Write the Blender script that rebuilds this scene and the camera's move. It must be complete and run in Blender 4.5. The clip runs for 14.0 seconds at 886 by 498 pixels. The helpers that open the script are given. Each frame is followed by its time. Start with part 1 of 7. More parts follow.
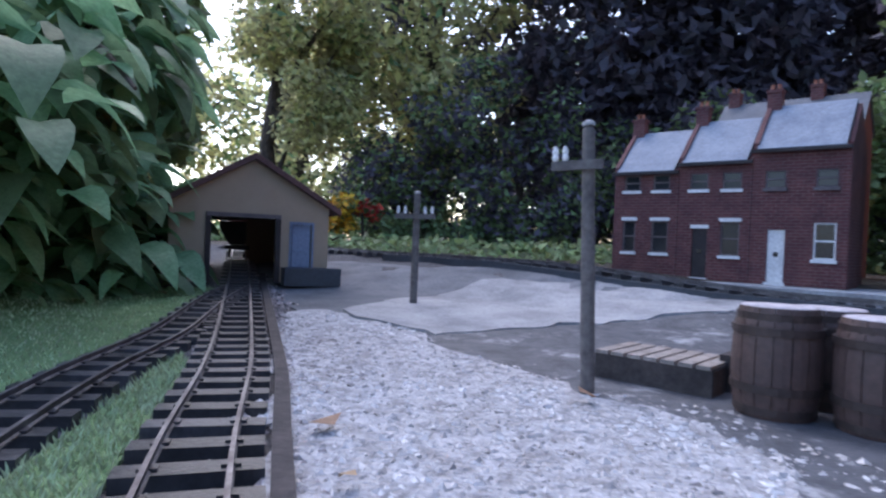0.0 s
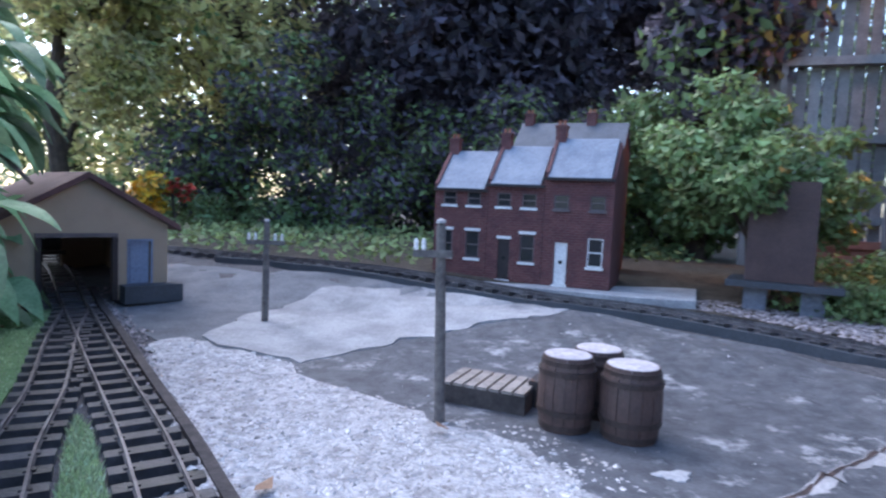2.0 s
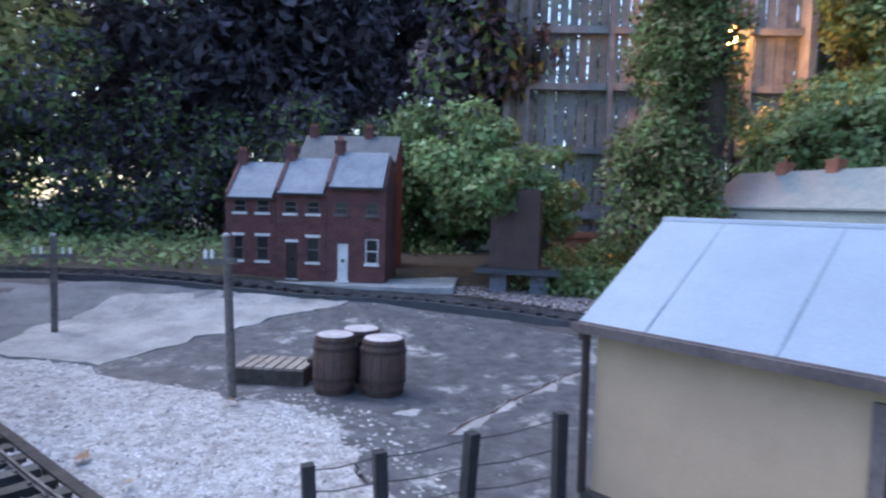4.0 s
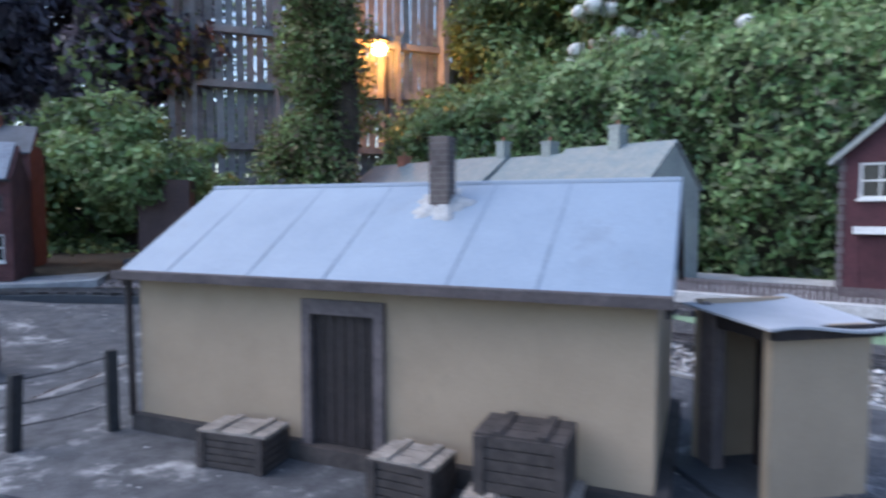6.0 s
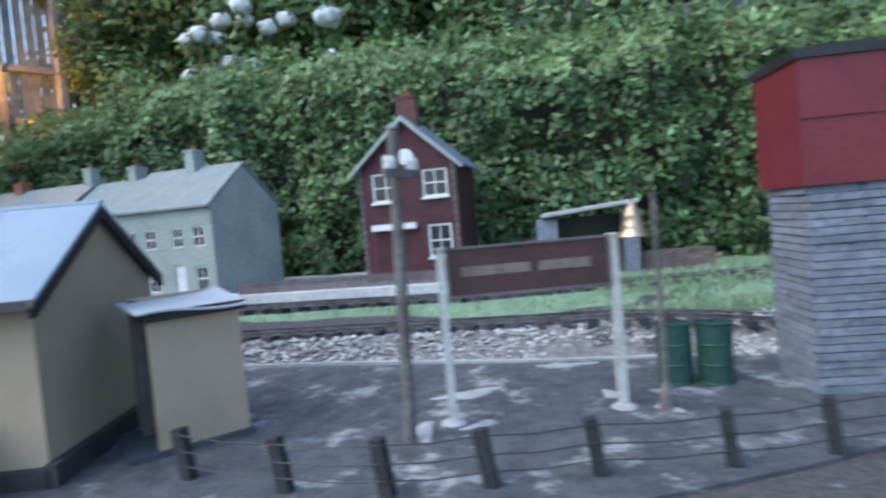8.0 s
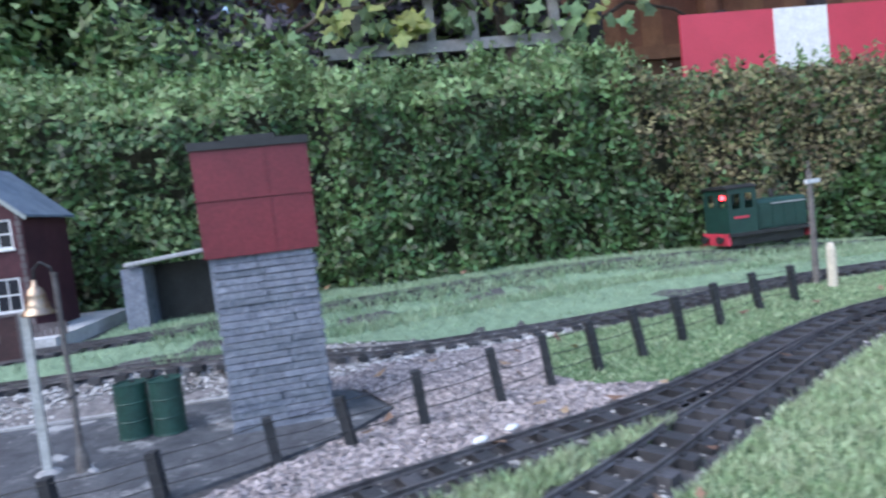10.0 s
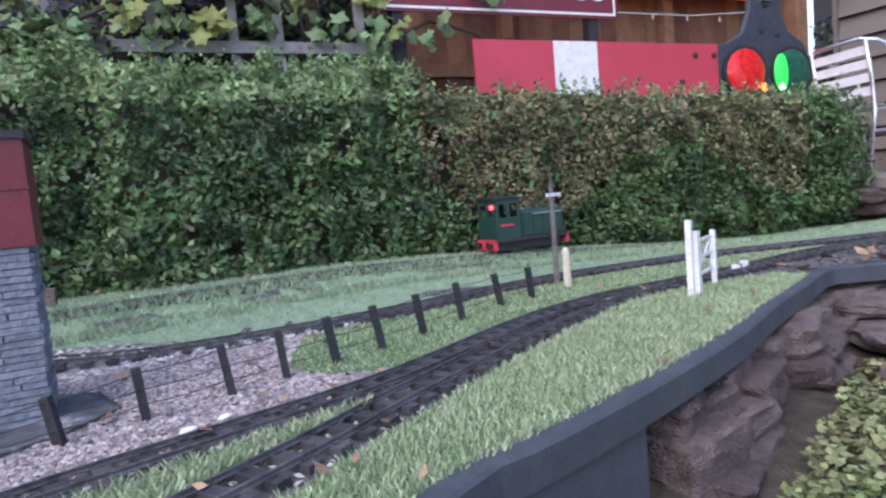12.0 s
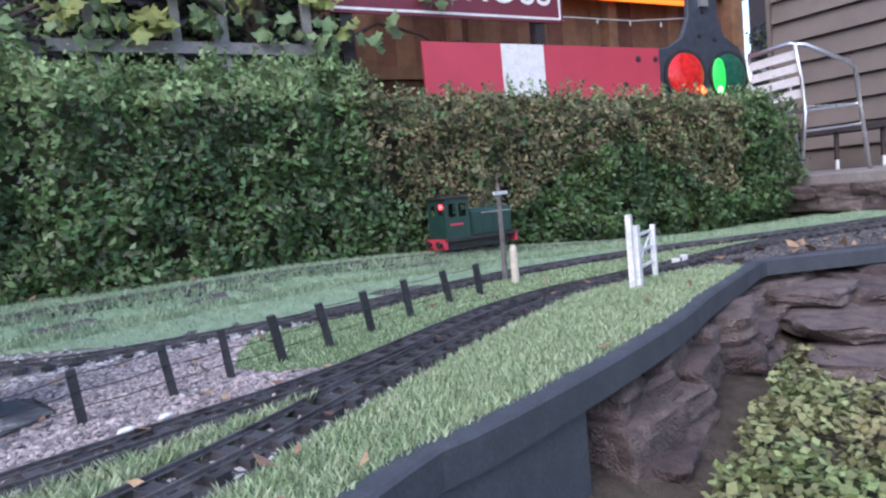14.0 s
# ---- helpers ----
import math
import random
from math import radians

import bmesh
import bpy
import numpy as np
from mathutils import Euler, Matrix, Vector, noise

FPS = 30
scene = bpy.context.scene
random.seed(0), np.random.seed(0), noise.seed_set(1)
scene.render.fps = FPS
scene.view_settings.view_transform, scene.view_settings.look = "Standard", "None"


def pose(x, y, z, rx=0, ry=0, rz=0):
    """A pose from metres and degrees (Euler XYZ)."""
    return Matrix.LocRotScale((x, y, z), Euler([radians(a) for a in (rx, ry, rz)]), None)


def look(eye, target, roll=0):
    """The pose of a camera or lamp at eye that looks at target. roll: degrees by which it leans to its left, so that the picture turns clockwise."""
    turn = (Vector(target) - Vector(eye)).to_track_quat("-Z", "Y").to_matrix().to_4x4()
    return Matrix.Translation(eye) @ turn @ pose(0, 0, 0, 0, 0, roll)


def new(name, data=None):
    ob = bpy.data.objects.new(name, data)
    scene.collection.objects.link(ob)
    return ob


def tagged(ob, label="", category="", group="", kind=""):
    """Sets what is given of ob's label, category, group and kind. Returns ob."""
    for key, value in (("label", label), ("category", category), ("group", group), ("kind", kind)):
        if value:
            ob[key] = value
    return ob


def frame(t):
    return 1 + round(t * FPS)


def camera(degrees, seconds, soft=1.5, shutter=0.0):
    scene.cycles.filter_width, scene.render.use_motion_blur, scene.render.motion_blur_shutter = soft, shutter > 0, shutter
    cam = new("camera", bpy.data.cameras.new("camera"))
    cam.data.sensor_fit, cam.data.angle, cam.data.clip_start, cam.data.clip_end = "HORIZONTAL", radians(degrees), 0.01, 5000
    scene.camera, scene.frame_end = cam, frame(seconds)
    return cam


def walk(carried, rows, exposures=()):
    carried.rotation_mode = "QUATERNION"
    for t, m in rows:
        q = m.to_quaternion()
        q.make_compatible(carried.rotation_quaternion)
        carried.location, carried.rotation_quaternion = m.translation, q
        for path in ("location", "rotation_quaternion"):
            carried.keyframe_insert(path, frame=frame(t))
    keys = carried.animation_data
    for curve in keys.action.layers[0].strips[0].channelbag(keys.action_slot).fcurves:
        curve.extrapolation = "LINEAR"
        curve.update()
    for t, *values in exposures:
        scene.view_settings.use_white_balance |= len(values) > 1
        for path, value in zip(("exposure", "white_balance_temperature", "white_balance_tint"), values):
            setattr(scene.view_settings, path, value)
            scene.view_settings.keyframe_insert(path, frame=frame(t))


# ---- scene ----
cam = camera(70.7, 14.0, 2.3, 0.5)
PATH = [
    (0, (0.052, -0.252, 0.131), (-0.28, 1.721, 0.106), 2.4),
    (0.5, (0.05, -0.299, 0.142), (-0.148, 1.69, 0.087), 2.2),
    (1, (0.034, -0.331, 0.18), (-0.017, 1.667, 0.089), 2.2),
    (1.5, (0.011, -0.36, 0.223), (0.124, 1.633, 0.096), 2.5),
    (2, (-0.021, -0.398, 0.26), (0.279, 1.574, 0.109), 2.6),
    (2.5, (-0.036, -0.443, 0.279), (0.446, 1.491, 0.119), 2.4),
    (2.7, (-0.035, -0.461, 0.289), (0.502, 1.459, 0.126), 2.3),
    (4.8, (-0.037, -0.695, 0.281), (1.13, 0.925, 0.153), 1.0),
    (5, (-0.03, -0.711, 0.277), (1.212, 0.852, 0.148), 0.9),
    (5.5, (-0.01, -0.762, 0.26), (1.393, 0.659, 0.138), 0.7),
    (6, (0.02, -0.859, 0.247), (1.582, 0.384, 0.129), 0.0),
    (6.5, (0.044, -0.945, 0.238), (1.733, 0.118, 0.118), -0.8),
    (7, (0.053, -1.022, 0.237), (1.862, -0.176, 0.119), -1.9),
    (7.5, (0.049, -1.106, 0.228), (1.935, -0.45, 0.115), -3.3),
    (8, (0.02, -1.205, 0.227), (1.965, -0.749, 0.126), -4.9),
    (8.5, (0.018, -1.349, 0.251), (1.999, -1.09, 0.153), -6.3),
    (9, (0.016, -1.427, 0.253), (2.012, -1.368, 0.154), -6.9),
    (9.2, (0.002, -1.466, 0.258), (1.999, -1.479, 0.158), -7.0),
    (11.3, (-0.111, -1.725, 0.25), (1.781, -2.349, 0.074), -4.8),
    (11.5, (-0.125, -1.724, 0.247), (1.75, -2.399, 0.073), -4.8),
    (12, (-0.153, -1.729, 0.243), (1.686, -2.499, 0.079), -4.9),
    (12.5, (-0.164, -1.733, 0.238), (1.648, -2.563, 0.073), -5.0),
    (13, (-0.169, -1.738, 0.233), (1.624, -2.607, 0.064), -5.0),
    (13.5, (-0.166, -1.739, 0.229), (1.617, -2.63, 0.06), -5.3),
    (14, (-0.168, -1.738, 0.229), (1.611, -2.638, 0.065), -5.5),
]
EXPOSURES = [(0, 1.62, 5950, 17), (1, 1.85, 5900, 17), (2.5, 1.95, 5820, 12), (5, 1.45, 5850, 12), (6.5, 1.4, 6080, 9), (7.5, 1.45, 6050, 6), (8.5, 1.58, 5880, -1), (9, 1.62, 5800, 0), (11.5, 1.5, 6300, 20), (12.5, 1.48, 6220, 18), (14, 1.47, 6220, 17)]
walk(cam, [(t, look(eye, target, roll)) for t, eye, target, roll in PATH], exposures=EXPOSURES)

# ---------------- world and light ----------------
SUN_EL, SUN_AZ = 46.0, -32.0
world = bpy.data.worlds.new("sky")
scene.world = world
world.use_nodes = True
wn, wl = world.node_tree.nodes, world.node_tree.links
sky = wn.new("ShaderNodeTexSky")
sky.sky_type = 'NISHITA'
sky.sun_disc = False
sky.sun_elevation, sky.sun_rotation = radians(SUN_EL), radians(SUN_AZ)
sky.air_density, sky.dust_density = 1.0, 1.5
wn["Background"].inputs["Strength"].default_value = 0.15
wl.new(sky.outputs["Color"], wn["Background"].inputs["Color"])

sun = new("sun", bpy.data.lights.new("sun", 'SUN'))
sun.data.energy, sun.data.angle, sun.data.color = 0.8, radians(75), (1.0, 0.97, 0.95)
az, el = radians(SUN_AZ), radians(SUN_EL)
sun.matrix_world = look((math.sin(az) * 20, math.cos(az) * 20, math.tan(el) * 20), (0, 0, 0))

# ---------------- materials ----------------
def mat(name, a, b=None, rough=0.8, scale=40.0, bump=0.3, metal=0.0, fine=220.0, spec=0.4, depth=0.002, stain=None, per="", spread=0.0, trans=0.0, grainy=0.55):
    """Two-tone surface with large patches, fine grain, relief, and wear; per: 'object' or 'island' varies each piece."""
    m = bpy.data.materials.new(name)
    m.use_nodes = True
    n, l = m.node_tree.nodes, m.node_tree.links
    p = n["Principled BSDF"]
    b = b or tuple(c * 0.7 for c in a)
    geo = n.new("ShaderNodeTexCoord")
    n1 = n.new("ShaderNodeTexNoise"); n1.inputs["Scale"].default_value = scale; n1.inputs["Detail"].default_value = 5.0; n1.inputs["Roughness"].default_value = 0.65
    n2 = n.new("ShaderNodeTexNoise"); n2.inputs["Scale"].default_value = fine; n2.inputs["Detail"].default_value = 3.0
    info = n.new("ShaderNodeNewGeometry")
    l.new(info.outputs["Position"], n1.inputs["Vector"]); l.new(info.outputs["Position"], n2.inputs["Vector"])
    mx = n.new("ShaderNodeMixRGB"); mx.inputs[1].default_value = (*a, 1); mx.inputs[2].default_value = (*b, 1)
    ramp = n.new("ShaderNodeValToRGB"); ramp.color_ramp.elements[0].position = 0.38; ramp.color_ramp.elements[1].position = 0.64
    l.new(n1.outputs["Fac"], ramp.inputs["Fac"]); l.new(ramp.outputs["Color"], mx.inputs["Fac"])
    grain = n.new("ShaderNodeMixRGB"); grain.blend_type = 'MULTIPLY'; grain.inputs["Fac"].default_value = grainy
    gr = n.new("ShaderNodeMapRange"); gr.inputs["From Min"].default_value = 0.25; gr.inputs["From Max"].default_value = 0.75; gr.inputs["To Min"].default_value = 0.55; gr.inputs["To Max"].default_value = 1.3
    l.new(n2.outputs["Fac"], gr.inputs["Value"]); l.new(mx.outputs["Color"], grain.inputs[1]); l.new(gr.outputs["Result"], grain.inputs[2])
    col = grain.outputs["Color"]
    if stain:
        n3 = n.new("ShaderNodeTexNoise"); n3.inputs["Scale"].default_value = scale * 0.35; n3.inputs["Detail"].default_value = 8.0; n3.inputs["Roughness"].default_value = 0.75
        l.new(info.outputs["Position"], n3.inputs["Vector"])
        r3 = n.new("ShaderNodeValToRGB"); r3.color_ramp.elements[0].position = stain[1]; r3.color_ramp.elements[1].position = stain[1] + 0.1
        l.new(n3.outputs["Fac"], r3.inputs["Fac"])
        ms = n.new("ShaderNodeMixRGB"); ms.inputs[2].default_value = (*stain[0], 1)
        l.new(r3.outputs["Color"], ms.inputs["Fac"]); l.new(col, ms.inputs[1]); col = ms.outputs["Color"]
    if per:
        src = n.new("ShaderNodeObjectInfo").outputs["Random"] if per == "object" else info.outputs["Random Per Island"]
        hv = n.new("ShaderNodeHueSaturation")
        for key, lo, hi in (("Value", 1 - spread, 1 + spread), ("Hue", 0.5 - spread * 0.05, 0.5 + spread * 0.05)):
            mr = n.new("ShaderNodeMapRange"); mr.inputs["To Min"].default_value = lo; mr.inputs["To Max"].default_value = hi
            l.new(src, mr.inputs["Value"]); l.new(mr.outputs["Result"], hv.inputs[key])
        l.new(col, hv.inputs["Color"]); col = hv.outputs["Color"]
    l.new(col, p.inputs["Base Color"])
    rr = n.new("ShaderNodeMapRange"); rr.inputs["To Min"].default_value = max(0.02, rough - 0.12); rr.inputs["To Max"].default_value = min(1, rough + 0.12)
    l.new(n1.outputs["Fac"], rr.inputs["Value"]); l.new(rr.outputs["Result"], p.inputs["Roughness"])
    p.inputs["Metallic"].default_value = metal; p.inputs["Specular IOR Level"].default_value = spec
    if trans:
        tl = n.new("ShaderNodeBsdfTranslucent"); mix = n.new("ShaderNodeMixShader"); mix.inputs[0].default_value = trans
        l.new(col, tl.inputs["Color"]); l.new(p.outputs[0], mix.inputs[1]); l.new(tl.outputs[0], mix.inputs[2])
        l.new(mix.outputs[0], n["Material Output"].inputs["Surface"])
    if bump:
        bp = n.new("ShaderNodeBump"); bp.inputs["Strength"].default_value = bump; bp.inputs["Distance"].default_value = depth
        l.new(n2.outputs["Fac"], bp.inputs["Height"]); l.new(bp.outputs["Normal"], p.inputs["Normal"])
    return m


def brickwork(name, a, b, mortar, bw=0.017, bh=0.006):
    m = mat(name, a, b, 0.85, 30, 0.2)
    n, l = m.node_tree.nodes, m.node_tree.links
    p = n["Principled BSDF"]
    co = n.new("ShaderNodeTexCoord"); sep = n.new("ShaderNodeSeparateXYZ"); comb = n.new("ShaderNodeCombineXYZ"); add = n.new("ShaderNodeMath")
    l.new(co.outputs["Object"], sep.inputs[0]); l.new(sep.outputs["X"], add.inputs[0]); l.new(sep.outputs["Y"], add.inputs[1])
    l.new(add.outputs[0], comb.inputs["X"]); l.new(sep.outputs["Z"], comb.inputs["Y"])
    bt = n.new("ShaderNodeTexBrick"); bt.inputs["Scale"].default_value = 1.0
    bt.inputs["Brick Width"].default_value, bt.inputs["Row Height"].default_value, bt.inputs["Mortar Size"].default_value = bw, bh, 0.0006
    bt.inputs["Color1"].default_value, bt.inputs["Color2"].default_value, bt.inputs["Mortar"].default_value = (1, 1, 1, 1), (0.7, 0.7, 0.7, 1), (*[q / max(0.01, r) for q, r in zip(mortar, a)], 1)
    l.new(comb.outputs[0], bt.inputs["Vector"])
    old = p.inputs["Base Color"].links[0].from_socket
    mu = n.new("ShaderNodeMixRGB"); mu.blend_type = 'MULTIPLY'; mu.inputs["Fac"].default_value = 0.8
    l.new(old, mu.inputs[1]); l.new(bt.outputs["Color"], mu.inputs[2]); l.new(mu.outputs["Color"], p.inputs["Base Color"])
    return m


def glow(name, colour, strength):
    m = bpy.data.materials.new(name); m.use_nodes = True
    p = m.node_tree.nodes["Principled BSDF"]
    p.inputs["Base Color"].default_value = (*colour, 1)
    p.inputs["Emission Color"].default_value = (*colour, 1); p.inputs["Emission Strength"].default_value = strength
    return m


M_CONCRETE = mat("yard concrete", (0.16, 0.165, 0.18), (0.09, 0.095, 0.105), 0.85, 9, 0.5, stain=((0.42, 0.42, 0.43), 0.6))
M_PALE = mat("pale worn concrete", (0.42, 0.42, 0.43), (0.30, 0.30, 0.31), 0.9, 14, 0.4)
M_DARKYARD = mat("dark damp concrete", (0.105, 0.108, 0.12), (0.055, 0.058, 0.068), 0.6, 34, 0.5, stain=((0.36, 0.36, 0.37), 0.545))
M_WORN = mat("worn pale concrete", (0.38, 0.375, 0.38), (0.23, 0.228, 0.235), 0.9, 11, 0.5, stain=((0.15, 0.15, 0.16), 0.58))
M_GRAVELBED = mat("gravel bed", (0.50, 0.49, 0.50), (0.25, 0.24, 0.24), 0.95, 60, 0.8, depth=0.006)
M_CHIP = mat("white limestone chip", (0.55, 0.54, 0.54), (0.30, 0.27, 0.255), 0.9, 8, 0.3, per="island", spread=0.4)
M_PINKCHIP = mat("pinkish ballast chip", (0.36, 0.31, 0.31), (0.20, 0.175, 0.18), 0.9, 90, 0.3, per="island", spread=0.5)
M_SOIL = mat("soil", (0.10, 0.08, 0.06), (0.055, 0.045, 0.035), 0.95, 25, 0.9, depth=0.01)
M_TURF = mat("artificial turf base", (0.10, 0.17, 0.07), (0.07, 0.12, 0.05), 0.9, 50, 0.8, depth=0.004)
M_BLADE = mat("turf blade", (0.34, 0.44, 0.25), (0.45, 0.52, 0.34), 0.6, 30, 0, per="island", spread=0.4, trans=0.25)
M_MINT = mat("faded mint turf blade", (0.27, 0.38, 0.235), (0.36, 0.45, 0.31), 0.7, 20, 0, per="island", spread=0.3, trans=0.2)
M_LAWNBASE = mat("lawn turf base", (0.17, 0.27, 0.11), (0.12, 0.20, 0.08), 0.9, 50, 0.8, depth=0.004)
M_HEDGELEAF = mat("privet leaf", (0.115, 0.185, 0.062), (0.06, 0.105, 0.044), 0.4, 3.5, 0, per="island", spread=0.7, spec=0.5, trans=0.28)
# young leaf colour, raised further to stand in for haze over the hedge
M_HEDGETOP = mat("young privet leaf paled for haze", (0.27, 0.37, 0.17), (0.19, 0.28, 0.12), 0.45, 5, 0, per="island", spread=0.5, trans=0.35)
M_BROWNLEAF = mat("scorched privet leaf", (0.215, 0.175, 0.10), (0.14, 0.135, 0.065), 0.6, 9, 0, per="island", spread=0.7, trans=0.2)
M_CORE = mat("hedge core shade", (0.045, 0.045, 0.028), (0.022, 0.025, 0.015), 0.95, 40, 0.8)
M_DARKLEAF = mat("dark purple plum leaf", (0.14, 0.122, 0.16), (0.085, 0.085, 0.11), 0.45, 5, 0, per="island", spread=0.6, trans=0.4)
M_TREELEAF = mat("maple leaf", (0.24, 0.32, 0.13), (0.16, 0.23, 0.10), 0.5, 2.5, 0, per="island", spread=0.5, trans=0.45)
M_GOLDLEAF = mat("golden leaf", (0.74, 0.68, 0.34), (0.58, 0.57, 0.28), 0.5, 3, 0, per="island", spread=0.4, trans=0.68)
M_BIGLEAF = mat("broad hydrangea leaf", (0.26, 0.40, 0.22), (0.17, 0.30, 0.155), 0.5, 25, 0.4, per="island", spread=0.45, spec=0.4, trans=0.5)
M_BARK = mat("bark", (0.10, 0.075, 0.055), (0.055, 0.042, 0.035), 0.95, 30, 1.0, depth=0.01)
M_RAIL = mat("weathered rail", (0.20, 0.19, 0.20), (0.09, 0.08, 0.085), 0.5, 30, 0.2, metal=0.6)
M_VINEPALE = mat("pale vine leaf", (0.46, 0.50, 0.17), (0.34, 0.40, 0.16), 0.5, 12, 0, per="island", spread=0.3, trans=0.5)
M_VINELEAF = mat("green vine leaf", (0.25, 0.35, 0.17), (0.17, 0.26, 0.13), 0.5, 12, 0, per="island", spread=0.4, trans=0.45)
M_SLEEPER = mat("black plastic sleeper", (0.042, 0.042, 0.047), (0.07, 0.068, 0.074), 0.42, 50, 0.4, per="object", spread=0.3)
M_BALLAST = mat("dark ballast", (0.10, 0.095, 0.10), (0.05, 0.048, 0.052), 0.95, 120, 0.9, depth=0.004, stain=((0.34, 0.34, 0.36), 0.62))
M_CREAM = mat("cream painted render", (0.385, 0.302, 0.222), (0.33, 0.258, 0.19), 0.85, 7, 0.12, stain=((0.25, 0.21, 0.16), 0.62), fine=500, grainy=0.15)
M_SHEDROOF = mat("pale blue grey painted tin", (0.235, 0.295, 0.38), (0.20, 0.255, 0.335), 0.5, 6, 0.1, stain=((0.18, 0.21, 0.26), 0.60), fine=400, grainy=0.2)
M_DARKWOOD = mat("dark brown wood", (0.034, 0.026, 0.028), (0.022, 0.018, 0.020), 0.6, 40, 0.4)
M_FRAME = mat("faded purple brown frame", (0.15, 0.125, 0.13), (0.10, 0.085, 0.09), 0.75, 30, 0.3)
M_CRATE = mat("weathered crate wood", (0.070, 0.058, 0.056), (0.042, 0.036, 0.036), 0.85, 50, 0.5)
M_CRATETOP = mat("bleached crate lid", (0.34, 0.30, 0.27), (0.22, 0.19, 0.17), 0.85, 50, 0.5)
M_POLE = mat("grey weathered pole", (0.17, 0.155, 0.15), (0.10, 0.09, 0.09), 0.85, 60, 0.5)
M_POST = mat("black stained post", (0.022, 0.024, 0.028), (0.035, 0.036, 0.042), 0.7, 60, 0.4)
M_WHITE = mat("white paint", (0.78, 0.78, 0.78), (0.66, 0.66, 0.67), 0.5, 30, 0.15)
M_POSTWHITE = mat("dirty white paint", (0.52, 0.52, 0.51), (0.40, 0.40, 0.39), 0.6, 30, 0.2)
M_BARREL = mat("brown barrel staves", (0.092, 0.058, 0.052), (0.065, 0.043, 0.041), 0.55, 40, 0.3)
M_HOOP = mat("dull hoop", (0.07, 0.05, 0.047), (0.045, 0.035, 0.034), 0.5, 40, 0.2, metal=0.4)
M_BARRELTOP = mat("dusty barrel head", (0.50, 0.47, 0.49), (0.36, 0.33, 0.35), 0.8, 60, 0.3)
M_BRICK = brickwork("red brick", (0.145, 0.05, 0.05), (0.10, 0.036, 0.04), (0.19, 0.13, 0.12))
M_SLATE = mat("blue grey slate", (0.21, 0.25, 0.31), (0.155, 0.185, 0.24), 0.6, 25, 0.3, per="island", spread=0.12)
M_GREYRENDER = mat("grey green render", (0.36, 0.39, 0.37), (0.29, 0.32, 0.31), 0.85, 10, 0.2)
M_WINDOW = mat("dark window pane", (0.02, 0.022, 0.028), (0.03, 0.032, 0.04), 0.15, 10, 0)
M_TANKRED = mat("red painted tank", (0.165, 0.022, 0.034), (0.13, 0.019, 0.029), 0.45, 10, 0.1)
M_STONE = mat("blue grey stone block", (0.21, 0.23, 0.28), (0.15, 0.165, 0.21), 0.8, 60, 0.9, per="object", spread=0.14, depth=0.004, fine=150)
M_GREYGRAVEL = mat("grey bed under ballast", (0.26, 0.24, 0.24), (0.13, 0.12, 0.125), 0.95, 60, 0.8, depth=0.006)
M_PALECHIP = mat("pale ballast chip", (0.46, 0.45, 0.45), (0.28, 0.27, 0.27), 0.9, 90, 0.3, per="island", spread=0.5)
M_MINTBASE = mat("faded turf base", (0.22, 0.31, 0.20), (0.15, 0.22, 0.14), 0.9, 40, 0.8, depth=0.004)
M_MORTAR = mat("mortar", (0.085, 0.095, 0.12), (0.06, 0.068, 0.085), 0.95, 60, 0.5)
M_BRASS = mat("tarnished brass", (0.58, 0.45, 0.33), (0.42, 0.32, 0.24), 0.45, 40, 0.1, metal=1.0)
M_GREENBARREL = mat("dark green drum", (0.025, 0.075, 0.06), (0.02, 0.055, 0.045), 0.5, 30, 0.1)
M_LOCO = mat("dark green loco paint", (0.018, 0.055, 0.045), (0.014, 0.042, 0.036), 0.4, 20, 0.05)
M_BLACK = mat("black metal", (0.018, 0.018, 0.02), (0.03, 0.03, 0.032), 0.5, 30, 0.1)
M_SIGNMAROON = mat("maroon enamel", (0.16, 0.02, 0.035), (0.13, 0.017, 0.03), 0.35, 10, 0.05)
M_BOARDBROWN = mat("dark brown name board", (0.07, 0.032, 0.034), (0.05, 0.025, 0.027), 0.6, 20, 0.1)
M_FADED = mat("faded lettering", (0.22, 0.17, 0.15), (0.15, 0.11, 0.10), 0.7, 60, 0.1)
M_ARMRED = mat("red signal enamel", (0.52, 0.05, 0.085), (0.45, 0.045, 0.075), 0.4, 5, 0.05)
M_EDGE = mat("dark slate grey painted board", (0.060, 0.068, 0.082), (0.045, 0.052, 0.064), 0.6, 12, 0.25)
M_ROCK = mat("brown garden stone", (0.165, 0.125, 0.118), (0.085, 0.066, 0.066), 0.9, 22, 0.9, depth=0.012, per="object", spread=0.3, stain=((0.27, 0.23, 0.21), 0.6))
M_FENCEWOOD = mat("grey garden fence board", (0.30, 0.295, 0.30), (0.20, 0.195, 0.20), 0.85, 14, 0.4, per="object", spread=0.2)
M_BROWNFENCE = mat("brown garden fence board", (0.19, 0.095, 0.055), (0.13, 0.065, 0.04), 0.8, 10, 0.3, per="object", spread=0.25)
M_SIDING = mat("taupe lap siding", (0.135, 0.112, 0.10), (0.115, 0.095, 0.086), 0.7, 5, 0.1, grainy=0.2)
M_ALU = mat("brushed aluminium", (0.72, 0.73, 0.75), (0.6, 0.61, 0.63), 0.3, 30, 0.05, metal=0.9)
M_FLOWER = mat("white hydrangea petal", (0.85, 0.85, 0.86), (0.74, 0.76, 0.75), 0.7, 30, 0.1, per="island", spread=0.1)
M_PATIO = mat("patio stone", (0.27, 0.245, 0.23), (0.19, 0.17, 0.165), 0.9, 6, 0.5)
